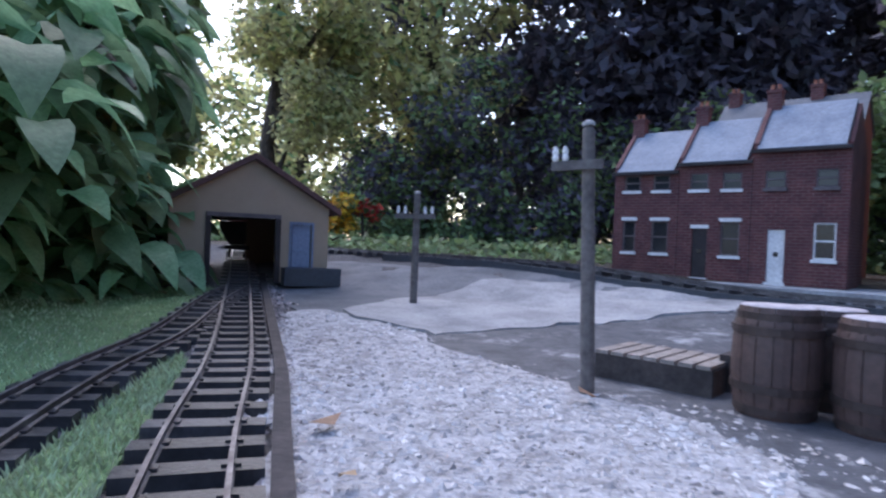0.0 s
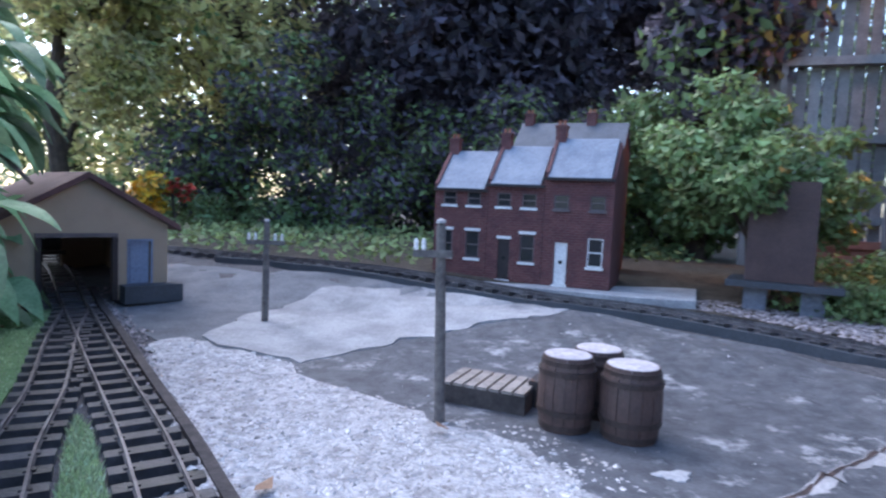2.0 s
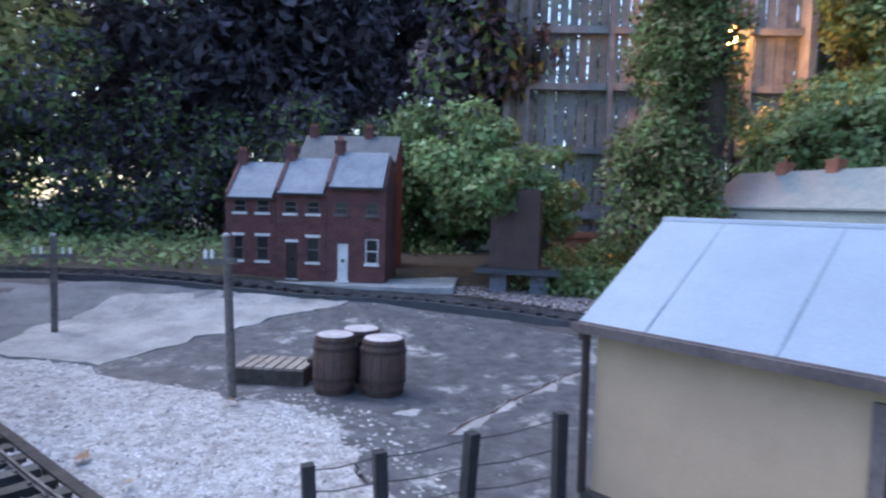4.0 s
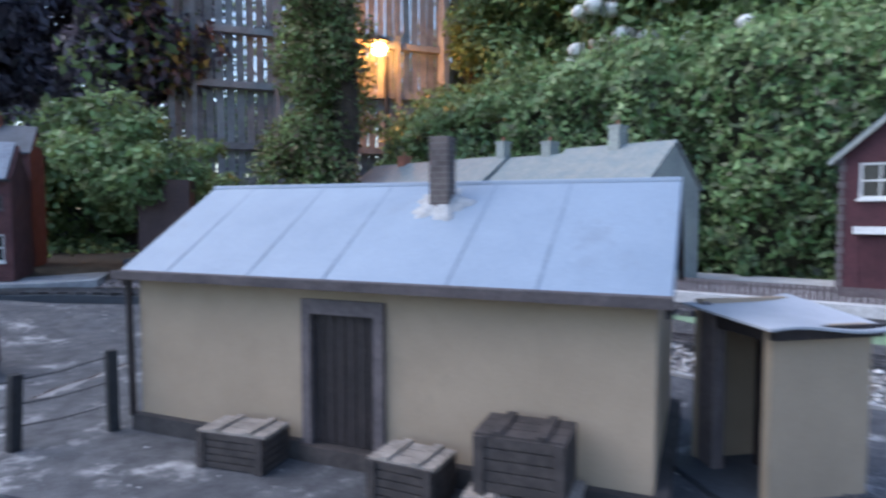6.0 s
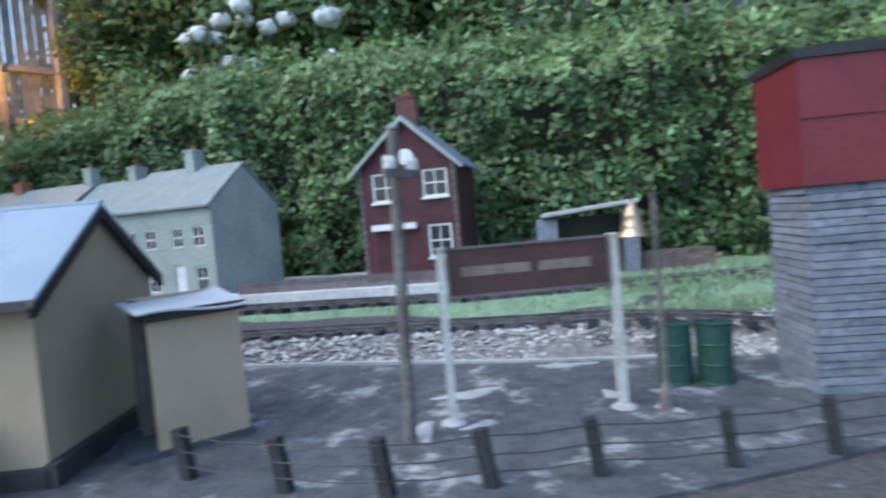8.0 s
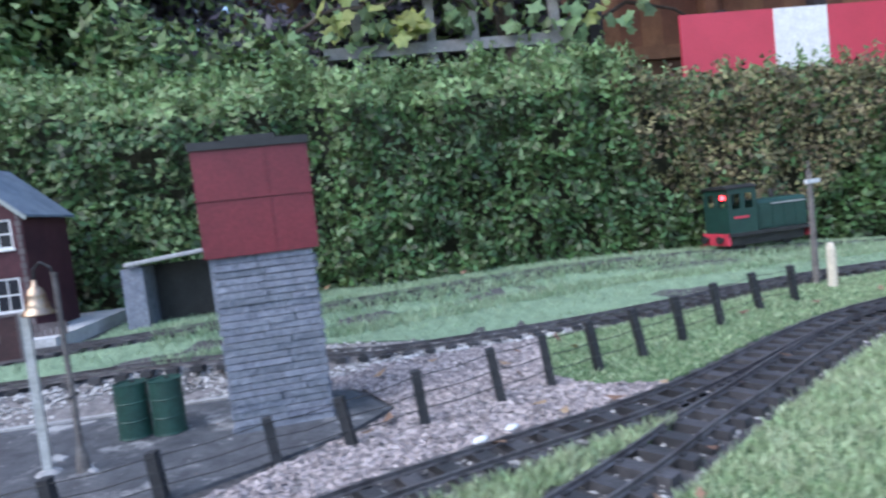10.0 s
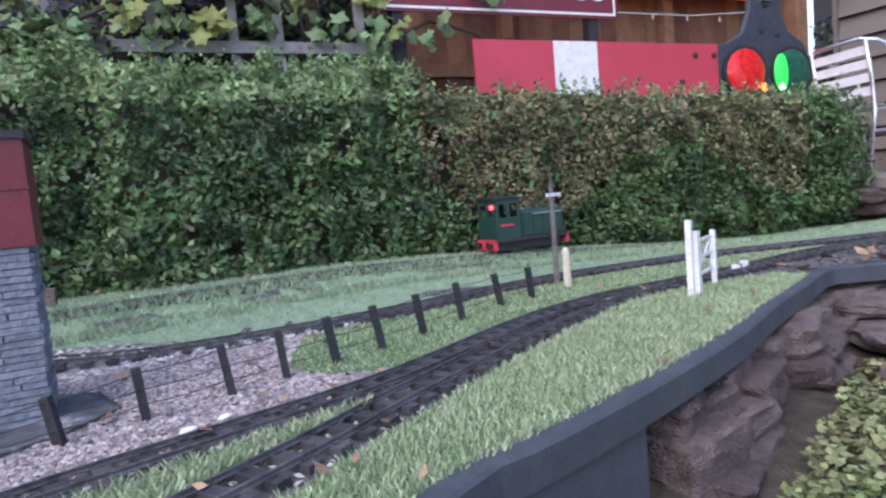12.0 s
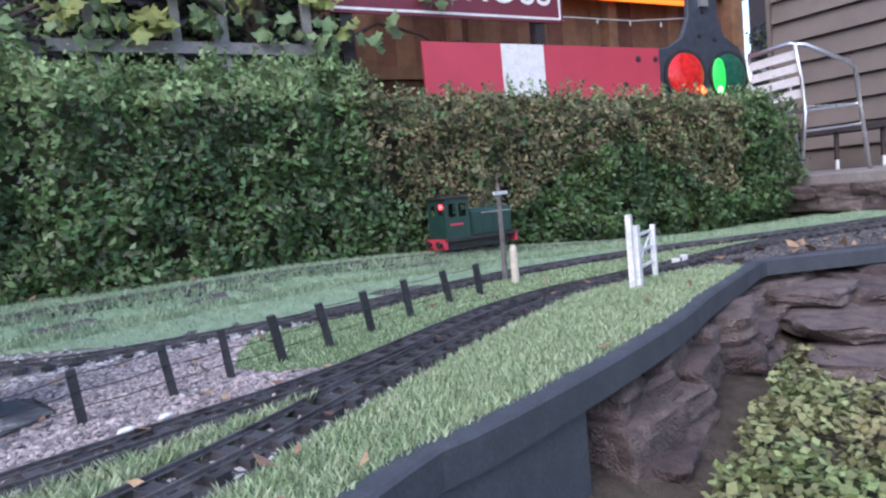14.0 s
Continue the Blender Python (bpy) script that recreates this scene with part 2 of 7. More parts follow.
M_IVY = mat("ground ivy leaf", (0.15, 0.20, 0.075), (0.23, 0.21, 0.10), 0.6, 4, 0, per="island", spread=0.5)
M_DEADLEAF = mat("dry fallen leaf", (0.30, 0.20, 0.13), (0.22, 0.13, 0.08), 0.8, 20, 0.2, per="island", spread=0.4)
M_BLUEDOOR = mat("blue grey painted door", (0.20, 0.25, 0.36), (0.16, 0.20, 0.30), 0.6, 20, 0.2)
M_TILE = mat("brown red roof tile", (0.13, 0.07, 0.065), (0.09, 0.05, 0.05), 0.8, 30, 0.5)
M_TERRACOTTA = mat("terracotta", (0.36, 0.15, 0.10), (0.27, 0.11, 0.075), 0.8, 20, 0.2)

# ---------------- mesh helpers ----------------
def mesh_ob(name, verts, faces, material, parent=None, smooth=False):
    me = bpy.data.meshes.new(name)
    me.from_pydata([tuple(v) for v in verts], [], faces)
    me.materials.append(material)
    if smooth:
        me.shade_smooth()
    ob = new(name, me)
    if parent:
        ob.parent = parent
    return ob


def quick(name, verts, n_per, material, parent=None):
    """Many separate small polygons of n_per corners each, from one array of corners."""
    verts = np.asarray(verts, dtype=np.float32).reshape(-1, 3)
    k = len(verts) // n_per
    me = bpy.data.meshes.new(name)
    me.vertices.add(len(verts)); me.loops.add(len(verts)); me.polygons.add(k)
    me.vertices.foreach_set("co", verts.ravel())
    me.loops.foreach_set("vertex_index", np.arange(len(verts), dtype=np.int32))
    me.polygons.foreach_set("loop_start", np.arange(k, dtype=np.int32) * n_per)
    me.update(calc_edges=True); me.validate()
    me.materials.append(material)
    ob = new(name, me)
    if parent:
        ob.parent = parent
    return ob


def part(name, bm, material, parent=None, label="", bevel=0.0, smooth=False):
    if bevel:
        edges = [e for e in bm.edges if len(e.link_faces) == 2 and e.calc_face_angle(0) > 0.5]
        bmesh.ops.bevel(bm, geom=edges, offset=bevel, segments=1, affect='EDGES', clamp_overlap=True)
    me = bpy.data.meshes.new(name)
    bm.to_mesh(me); bm.free()
    me.materials.append(material)
    if smooth:
        me.shade_smooth()
    ob = new(name, me)
    if parent:
        ob.parent = parent
    if label:
        ob["label"] = label
    return ob


def thing(name, m, label, category, group="", kind=""):
    ob = new(name)
    ob.empty_display_size = 0.02
    ob.matrix_basis = m
    return tagged(ob, label, category, group, kind)


def box(x0, x1, y0, y1, z0, z1, bm=None):
    bm = bm or bmesh.new()
    v = [bm.verts.new((x, y, z)) for z in (z0, z1) for x, y in ((x0, y0), (x1, y0), (x1, y1), (x0, y1))]
    for f in ((3, 2, 1, 0), (4, 5, 6, 7), (0, 1, 5, 4), (1, 2, 6, 5), (2, 3, 7, 6), (3, 0, 4, 7)):
        bm.faces.new([v[i] for i in f])
    return bm


def prism(poly, t0, t1, axis="y", bm=None):
    """A polygon in the plane across axis, drawn out from t0 to t1. axis y: poly of (x, z); x: (y, z); z: (x, y)."""
    bm = bm or bmesh.new()
    def P(a, b, t):
        return {"y": (a, t, b), "x": (t, a, b), "z": (a, b, t)}[axis]
    A = [bm.verts.new(P(a, b, t0)) for a, b in poly]
    B = [bm.verts.new(P(a, b, t1)) for a, b in poly]
    n = len(poly)
    bm.faces.new(A); bm.faces.new(B[::-1])
    for i in range(n):
        bm.faces.new((A[i], B[i], B[(i + 1) % n], A[(i + 1) % n]))
    bmesh.ops.recalc_face_normals(bm, faces=bm.faces[:])
    return bm


def lathe(profile, segs=20, bm=None, cx=0.0, cy=0.0):
    """A turned body from (radius, z) pairs."""
    bm = bm or bmesh.new()
    rings = []
    for r, z in profile:
        rings.append([bm.verts.new((cx + max(r, 1e-4) * math.cos(2 * math.pi * i / segs), cy + max(r, 1e-4) * math.sin(2 * math.pi * i / segs), z)) for i in range(segs)])
    for a, b in zip(rings, rings[1:]):
        for i in range(segs):
            bm.faces.new((a[i], a[(i + 1) % segs], b[(i + 1) % segs], b[i]))
    bm.faces.new(rings[0][::-1]); bm.faces.new(rings[-1])
    return bm


def tube(points, radius, bm=None, segs=6):
    """A round bar through points; radius may be a list."""
    bm = bm or bmesh.new()
    pts = [Vector(p) for p in points]
    prev = None
    for i, p in enumerate(pts):
        d = (pts[min(i + 1, len(pts) - 1)] - pts[max(i - 1, 0)]).normalized()
        up = Vector((0, 0, 1)) if abs(d.z) < 0.9 else Vector((1, 0, 0))
        s = d.cross(up).normalized(); u = s.cross(d)
        r = radius[i] if isinstance(radius, (list, tuple)) else radius
        ring = [bm.verts.new(p + s * (r * math.cos(2 * math.pi * k / segs)) + u * (r * math.sin(2 * math.pi * k / segs))) for k in range(segs)]
        if prev:
            for k in range(segs):
                bm.faces.new((prev[k], prev[(k + 1) % segs], ring[(k + 1) % segs], ring[k]))
        else:
            bm.faces.new(ring[::-1])
        prev = ring
    bm.faces.new(prev)
    bmesh.ops.recalc_face_normals(bm, faces=bm.faces[:])
    return bm


def panel(w, h, t, holes, bm=None, y0=0.0):
    """An upright wall piece, x 0..w, z 0..h, thickness t behind y0, with openings (x0, x1, z0, z1) right through it."""
    bm = bm or bmesh.new()
    xs = sorted({0, w, *[q for o in holes for q in o[:2] if 0 < q < w]}); zs = sorted({0, h, *[q for o in holes for q in o[2:] if 0 < q < h]})
    nx, nz = len(xs) - 1, len(zs) - 1
    def solid(i, k):
        if not (0 <= i < nx and 0 <= k < nz):
            return False
        cx, cz = (xs[i] + xs[i + 1]) / 2, (zs[k] + zs[k + 1]) / 2
        return not any(o[0] <= cx <= o[1] and o[2] <= cz <= o[3] for o in holes)
    made = {}
    def V(i, k, s):
        if (i, k, s) not in made:
            made[i, k, s] = bm.verts.new((xs[i], y0 + s * t, zs[k]))
        return made[i, k, s]
    for i in range(nx):
        for k in range(nz):
            if not solid(i, k):
                continue
            c = ((i, k), (i + 1, k), (i + 1, k + 1), (i, k + 1))
            bm.faces.new([V(*p, 0) for p in c]); bm.faces.new([V(*p, 1) for p in reversed(c)])
            for (di, dk), (p, q) in zip(((0, -1), (1, 0), (0, 1), (-1, 0)), zip(c, c[1:] + c[:1])):
                if not solid(i + di, k + dk):
                    bm.faces.new((V(*q, 0), V(*p, 0), V(*p, 1), V(*q, 1)))
    return bm


def smoothstep(a, b, x):
    k = min(1.0, max(0.0, (x - a) / (b - a)))
    return k * k * (3 - 2 * k)


def curve_points(pts, step):
    """Evenly spaced points and directions along a smooth line through pts."""
    P = [Vector((*p[:2], 0)) for p in pts]
    dense = []
    for i in range(len(P) - 1):
        p0, p1, p2, p3 = P[max(i - 1, 0)], P[i], P[i + 1], P[min(i + 2, len(P) - 1)]
        for k in range(24):
            t = k / 24
            dense.append(0.5 * ((2 * p1) + (p2 - p0) * t + (2 * p0 - 5 * p1 + 4 * p2 - p3) * t * t + (3 * p1 - p0 - 3 * p2 + p3) * t ** 3))
    dense.append(P[-1])
    out, need, last = [], 0.0, dense[0]
    for a, b in zip(dense, dense[1:]):
        seg = (b - a).length
        while need <= seg and seg > 0:
            q = a + (b - a) * (need / seg)
            out.append((q, (b - a).normalized()))
            need += step
        need -= seg
    return out


def axes(ox, oy, oz, dx, dy):
    """A pose whose x runs along (dx, dy) and whose y points to the back."""
    k = math.hypot(dx, dy); dx, dy = dx / k, dy / k
    return Matrix(((dx, -dy, 0, ox), (dy, dx, 0, oy), (0, 0, 1, oz), (0, 0, 0, 1)))



# ---------------- the lie of the land ----------------
OUTER = [(1.66, -4.75), (1.62, -3.8), (1.56, -2.9), (1.47, -2.1), (1.31, -1.5), (1.19, -1.0), (1.17, -0.5), (1.11, -0.1), (0.97, 0.25), (0.85, 0.5), (0.65, 0.73), (0.42, 0.9), (0.10, 1.09), (-0.35, 1.36), (-0.9, 1.7)]
OUTER_LINE = [(q.x, q.y, d.x, d.y) for q, d in curve_points(OUTER, 0.04)]
OL = np.array(OUTER_LINE)


def height(x, y):
    """The height of the layout's surface: a level yard, a bank up to the rear line that sinks away towards the patio, and a gentle rise at the far end."""
    d2 = (OL[:, 0] - x) ** 2 + (OL[:, 1] - y) ** 2
    i = int(d2.argmin())
    side = (x - OL[i, 0]) * OL[i, 3] - (y - OL[i, 1]) * OL[i, 2]
    d = math.copysign(math.sqrt(d2[i]), side)
    bank = (0.034 * smoothstep(-0.27, -0.16, d) + 0.031 * smoothstep(-0.085, -0.04, d)) * (1.0 - 1.65 * smoothstep(-2.0, -4.2, y))
    k = 1.0 - 0.5 * smoothstep(0.0, 0.5, y)
    return bank * k + 0.02 * smoothstep(0.35, 0.85, y) + 0.03 * smoothstep(0.85, 1.15, y)


def patch(name, poly, off, material, label, cell=0.07, parent=None):
    """A ground surface with the given outline, laid on the land and raised by off, with a skirt at its rim."""
    bm = bmesh.new()
    bm.faces.new([bm.verts.new((x, y, 0)) for x, y in poly])
    xs, ys = [p[0] for p in poly], [p[1] for p in poly]
    for lo, hi, nrm, mk in ((min(xs), max(xs), (1, 0, 0), lambda v: (v, 0, 0)), (min(ys), max(ys), (0, 1, 0), lambda v: (0, v, 0))):
        v = lo + cell
        while v < hi:
            bmesh.ops.bisect_plane(bm, geom=bm.verts[:] + bm.edges[:] + bm.faces[:], plane_co=mk(v), plane_no=nrm)
            v += cell
    for v in bm.verts:
        v.co.z = height(v.co.x, v.co.y) + off
    rim = [e for e in bm.edges if len(e.link_faces) == 1]
    ext = bmesh.ops.extrude_edge_only(bm, edges=rim)
    for v in ext["geom"]:
        if isinstance(v, bmesh.types.BMVert):
            v.co.z -= off + 0.02
    bmesh.ops.recalc_face_normals(bm, faces=bm.faces[:])
    ob = part(name, bm, material, parent)
    return tagged(ob, label, "ground", kind="structure")


EDGE = [(-2.9, 0.05), (-0.9, -0.62), (-0.28, -1.12), (0.06, -1.50), (0.325, -1.915), (0.362, -2.02), (0.405, -2.14), (0.455, -2.27), (0.545, -2.48), (0.65, -2.68), (0.745, -2.885), (0.835, -3.08), (0.825, -3.16), (0.79, -3.24), (0.735, -3.39), (0.66, -3.65), (0.56, -4.1), (0.45, -4.8)]
deck = patch("railway_bed", EDGE + [(2.7, -4.8), (2.7, 3.6), (-3.2, 3.6)], 0.0, M_BALLAST, "raised bed of dark ballast and soil under the whole garden railway", 0.09)

bm = bmesh.new()
bmesh.ops.create_grid(bm, x_segments=60, y_segments=60, size=60)
for v in bm.verts:
    r = math.hypot(v.co.x - 0.5, v.co.y)
    v.co.z = -0.33 + 0.25 * smoothstep(6, 25, r) + 0.05 * noise.noise(v.co * 0.2)
tagged(part("ground", bm, M_SOIL), "dark garden soil reaching far beyond the layout", "ground", kind="structure")

def ragged(poly, amp, step=0.025, seed=3):
    """The same outline with a worn, uneven edge."""
    rng, out = random.Random(seed), []
    for (x0, y0), (x1, y1) in zip(poly, poly[1:] + poly[:1]):
        k = max(1, int(math.hypot(x1 - x0, y1 - y0) / step))
        for i in range(k):
            x, y = x0 + (x1 - x0) * i / k, y0 + (y1 - y0) * i / k
            v = Vector((x * 14, y * 14, 5))
            out.append((x + amp * noise.noise(v) + rng.gauss(0, amp * 0.25), y + amp * noise.noise(v + Vector((9, 0, 0))) + rng.gauss(0, amp * 0.25)))
    return out


YARD = [(-0.088, 0.537), (0.17, 0.724), (0.445, 0.83), (0.72, 0.56), (0.86, 0.25), (0.93, -0.1), (0.93, -1.48), (0.876, -1.58), (0.764, -1.632), (0.70, -1.58), (0.63, -1.48), (0.56, -1.36), (0.48, -1.2), (0.43, -1.0), (0.40, -0.8), (0.30, -0.5), (0.165, -0.16), (0.19, 0.12), (0.16, 0.235), (0.08, 0.31), (-0.025, 0.425), (-0.12, 0.53)]
patch("yard", YARD, 0.004, M_DARKYARD, "dark damp concrete station yard with pale worn blotches")
PALE = [(-0.26, 0.66), (-0.088, 0.54), (0.17, 0.727), (0.44, 0.835), (0.20, 0.98), (-0.05, 1.02), (-0.2, 0.86)]
patch("pale_yard", ragged(PALE, 0.022), 0.0055, M_WORN, "pale worn concrete in the yard before the brick terrace")
FARYARD = [(-0.41, 0.76), (-0.30, 0.63), (-0.22, 0.60), (-0.088, 0.52), (0.17, 0.71), (0.40, 0.82), (0.19, 0.985), (-0.1, 1.14), (-0.45, 1.3), (-0.62, 1.12)]
patch("far_yard", FARYARD, 0.002, M_CONCRETE, "grey concrete beside the engine shed")
GRAVEL = [(-0.06, -0.02), (-0.115, 0.13), (-0.205, 0.34), (-0.32, 0.62), (-0.29, 0.67), (-0.155, 0.575), (-0.02, 0.43), (0.085, 0.315), (0.165, 0.235), (0.19, 0.12), (0.165, -0.16), (0.06, -0.25)]
patch("gravel_yard", ragged(GRAVEL, 0.02, 0.02, 8), 0.0046, M_GRAVELBED, "bed of white limestone gravel in the station yard")


def in_poly(x, y, poly):
    hit = False
    for (x0, y0), (x1, y1) in zip(poly, poly[1:] + poly[:1]):
        if (y0 > y) != (y1 > y) and x < (x1 - x0) * (y - y0) / (y1 - y0) + x0:
            hit = not hit
    return hit


def scatter(poly, count, rng):
    xs, ys = [p[0] for p in poly], [p[1] for p in poly]
    out = []
    while len(out) < count:
        x, y = rng.uniform(min(xs), max(xs)), rng.uniform(min(ys), max(ys))
        if in_poly(x, y, poly):
            out.append((x, y))
    return out


def chips(name, pts, size, material, label, rng, lift=0.003):
    """Loose angular stones: squashed, turned octahedra."""
    base = np.array([(1, 0, 0), (-1, 0, 0), (0, 1, 0), (0, -1, 0), (0, 0, 1), (0, 0, -1)], float)
    tri = [(0, 2, 4), (2, 1, 4), (1, 3, 4), (3, 0, 4), (2, 0, 5), (1, 2, 5), (3, 1, 5), (0, 3, 5)]
    verts, faces = [], []
    for x, y in pts:
        s = size * rng.uniform(0.45, 1.25)
        a = rng.uniform(0, 6.28)
        q = base * np.array([s, s * rng.uniform(0.5, 0.9), s * rng.uniform(0.3, 0.6)]) * np.array([[rng.uniform(0.7, 1.2)] for _ in range(6)])
        c, sn = math.cos(a), math.sin(a)
        tilt = rng.uniform(-0.5, 0.5)
        q = np.c_[q[:, 0] * c - q[:, 1] * sn, q[:, 0] * sn + q[:, 1] * c, q[:, 2] + q[:, 0] * tilt]
        q += np.array([x, y, height(x, y) + lift])
        k = len(verts)
        verts.extend(q.tolist())
        faces.extend([(k + i, k + j, k + m) for i, j, m in tri])
    return tagged(mesh_ob(name, verts, faces, material), label, "gravel", kind="stuff")


RNG = random.Random(4)
STRAY = [(0.08, 0.33), (0.20, 0.28), (0.27, 0.14), (0.24, -0.12), (0.14, -0.2), (0.15, 0.1)]
chips("gravel", scatter(ragged(GRAVEL, 0.035), 9800, RNG) + scatter(STRAY, 420, RNG), 0.0056, M_CHIP, "loose white limestone chippings strewn over the yard", RNG)


def blades(name, pts, tall, material, label, rng, lean=0.5, wide=0.0016):
    n = len(pts)
    P = np.array([(x, y, height(x, y)) for x, y in pts])
    g = np.random.default_rng(rng.randrange(9999))
    a = g.uniform(0, 6.28, n)
    s = np.c_[np.cos(a), np.sin(a), np.zeros(n)] * wide
    b = g.uniform(0, 6.28, n)
    h = tall * g.uniform(0.45, 1.15, n)
    tip = np.c_[np.cos(b) * h * lean, np.sin(b) * h * lean, h * 0.9]
    V = np.stack([P - s, P + s, P + tip * 0.55 + s * 0.7 + np.c_[np.zeros(n), np.zeros(n), h * 0.12], P + tip], axis=1)
    return tagged(quick(name, V, 4, material), label, "grass", kind="stuff")


# ---------------- tracks ----------------
GAUGE = 0.040


def track(name, pts, label, near=None, sleepers=True):
    """Two rails on sleepers along a line; the sleepers lie on the land."""
    t = thing(name, Matrix(), label, "railway track", "tracks of the garden railway", "structure")
    line = curve_points(pts, 0.02)
    for s in (-1, 1):
        bm = bmesh.new()
        prev = None
        for q, d in line[::2] + [line[-1]]:
            nrm = Vector((-d.y, d.x, 0))
            c = q + nrm * (s * GAUGE / 2)
            z = height(q.x, q.y) + 0.009
            sec = [(-0.0022, 0), (0.0022, 0), (0.0022, 0.001), (0.0006, 0.002), (0.0006, 0.0045), (0.0014, 0.005), (0.0014, 0.0065), (-0.0014, 0.0065), (-0.0014, 0.005), (-0.0006, 0.0045), (-0.0006, 0.002), (-0.0022, 0.001)]
            ring = [bm.verts.new((c.x + nrm.x * u, c.y + nrm.y * u, z + w)) for u, w in sec]
            if prev:
                for k in range(len(sec)):
                    bm.faces.new((prev[k], prev[(k + 1) % len(sec)], ring[(k + 1) % len(sec)], ring[k]))
            prev = ring
        bmesh.ops.recalc_face_normals(bm, faces=bm.faces[:])
        part("rail", bm, M_RAIL, t)
    rng = random.Random(len(pts))
    data = None
    rest = bmesh.new()
    count = 0
    for q, d in curve_points(pts, 0.040):
        ang = math.atan2(d.y, d.x) + rng.uniform(-0.03, 0.03)
        z = height(q.x, q.y)
        if count < 290 and (near is None or near(q.x, q.y)):
            if data is None:
                b = box(-0.0088, 0.0088, -0.037, 0.037, 0.0, 0.0095)
                for s in (-1, 1):
                    box(-0.004, 0.004, s * 0.020 - 0.005, s * 0.020 + 0.005, 0.0095, 0.0112, b)
                ob = part("sleeper", b, M_SLEEPER, t, bevel=0.0012)
                data = ob.data
            else:
                ob = new("sleeper", data); ob.parent = t
            ob.matrix_basis = Matrix.Translation((q.x, q.y, z)) @ Matrix.Rotation(ang, 4, 'Z')
            count += 1
        else:
            k = len(rest.verts)
            box(-0.0088, 0.0088, -0.037, 0.037, 0.0, 0.0095, rest)
            rest.verts.ensure_lookup_table()
            mtx = Matrix.Translation((q.x, q.y, z)) @ Matrix.Rotation(ang, 4, 'Z')
            for v in rest.verts[k:]:
                v.co = mtx @ v.co
    if len(rest.verts):
        tagged(part("sleepers", rest, M_SLEEPER, t), kind="stuff")
    else:
        rest.free()
    return t


MAIN = [(-1.05, 1.86), (-0.80, 1.38), (-0.60, 1.00), (-0.437, 0.683), (-0.245, 0.305), (-0.147, 0.09), (-0.020, -0.19), (0.20, -0.80), (0.36, -1.27), (0.485, -1.56), (0.523, -1.66), (0.560, -1.77), (0.597, -1.88), (0.640, -1.98), (0.695, -2.08), (0.78, -2.22), (0.86, -2.38), (0.91, -2.55), (0.935, -2.75), (0.965, -2.98), (1.00, -3.15), (1.03, -3.35), (1.03, -3.60), (0.98, -3.95), (0.88, -4.75)]
SIDING = [(-0.51, 0.82), (-0.455, 0.63), (-0.376, 0.40), (-0.325, 0.22), (-0.282, 0.10), (-0.20, -0.12), (0.02, -0.8), (0.16, -1.25), (0.275, -1.50), (0.345, -1.635), (0.410, -1.745), (0.478, -1.85), (0.543, -1.94), (0.606, -2.04), (0.70, -2.18), (0.79, -2.33), (0.87, -2.50), (0.92, -2.66)]
INNER = [(-0.5, 1.02), (0.0, 0.86), (0.42, 0.62), (0.72, 0.35), (0.93, 0.0), (1.03, -0.4), (1.06, -1.0), (1.08, -1.5), (1.085, -1.8), (1.105, -2.0), (1.145, -2.2), (1.20, -2.4), (1.25, -2.65), (1.26, -2.9), (1.245, -3.2), (1.18, -3.5), (1.10, -3.9), (0.98, -4.75)]
track("main_track", MAIN, "black sleepered narrow gauge track curving past the yard")
track("siding_track", SIDING, "loop siding of black sleepers with rusty rails", near=lambda x, y: True)
track("platform_track", INNER[5:], "track behind the platform on pale ballast")
track("rear_track", OUTER, "rear track on the bank below the hedge")

# ---------------- foliage ----------------
def leaf_cloud(name, P, N, size, material, rng_seed, parent=None, fold=0.25, aspect=0.5, spread=1.0):
    """Single folded leaves (two triangles each) at points P, facing roughly along N."""
    g = np.random.default_rng(rng_seed)
    n = len(P)
    N = N + g.normal(0, 0.55 * spread, (n, 3)); N /= np.linalg.norm(N, axis=1)[:, None]
    R = g.normal(0, 1, (n, 3)); A = np.cross(N, R); A /= np.linalg.norm(A, axis=1)[:, None]
    B = np.cross(N, A)
    s = (size * g.uniform(0.55, 1.2, n))[:, None]
    base, tip = P - A * s * 0.5, P + A * s * 0.5
    left, right = P + B * s * aspect * 0.5 - N * s * fold, P - B * s * aspect * 0.5 - N * s * fold
    V = np.stack([base, right, tip, left], axis=1)
    return quick(name, V, 4, material, parent)


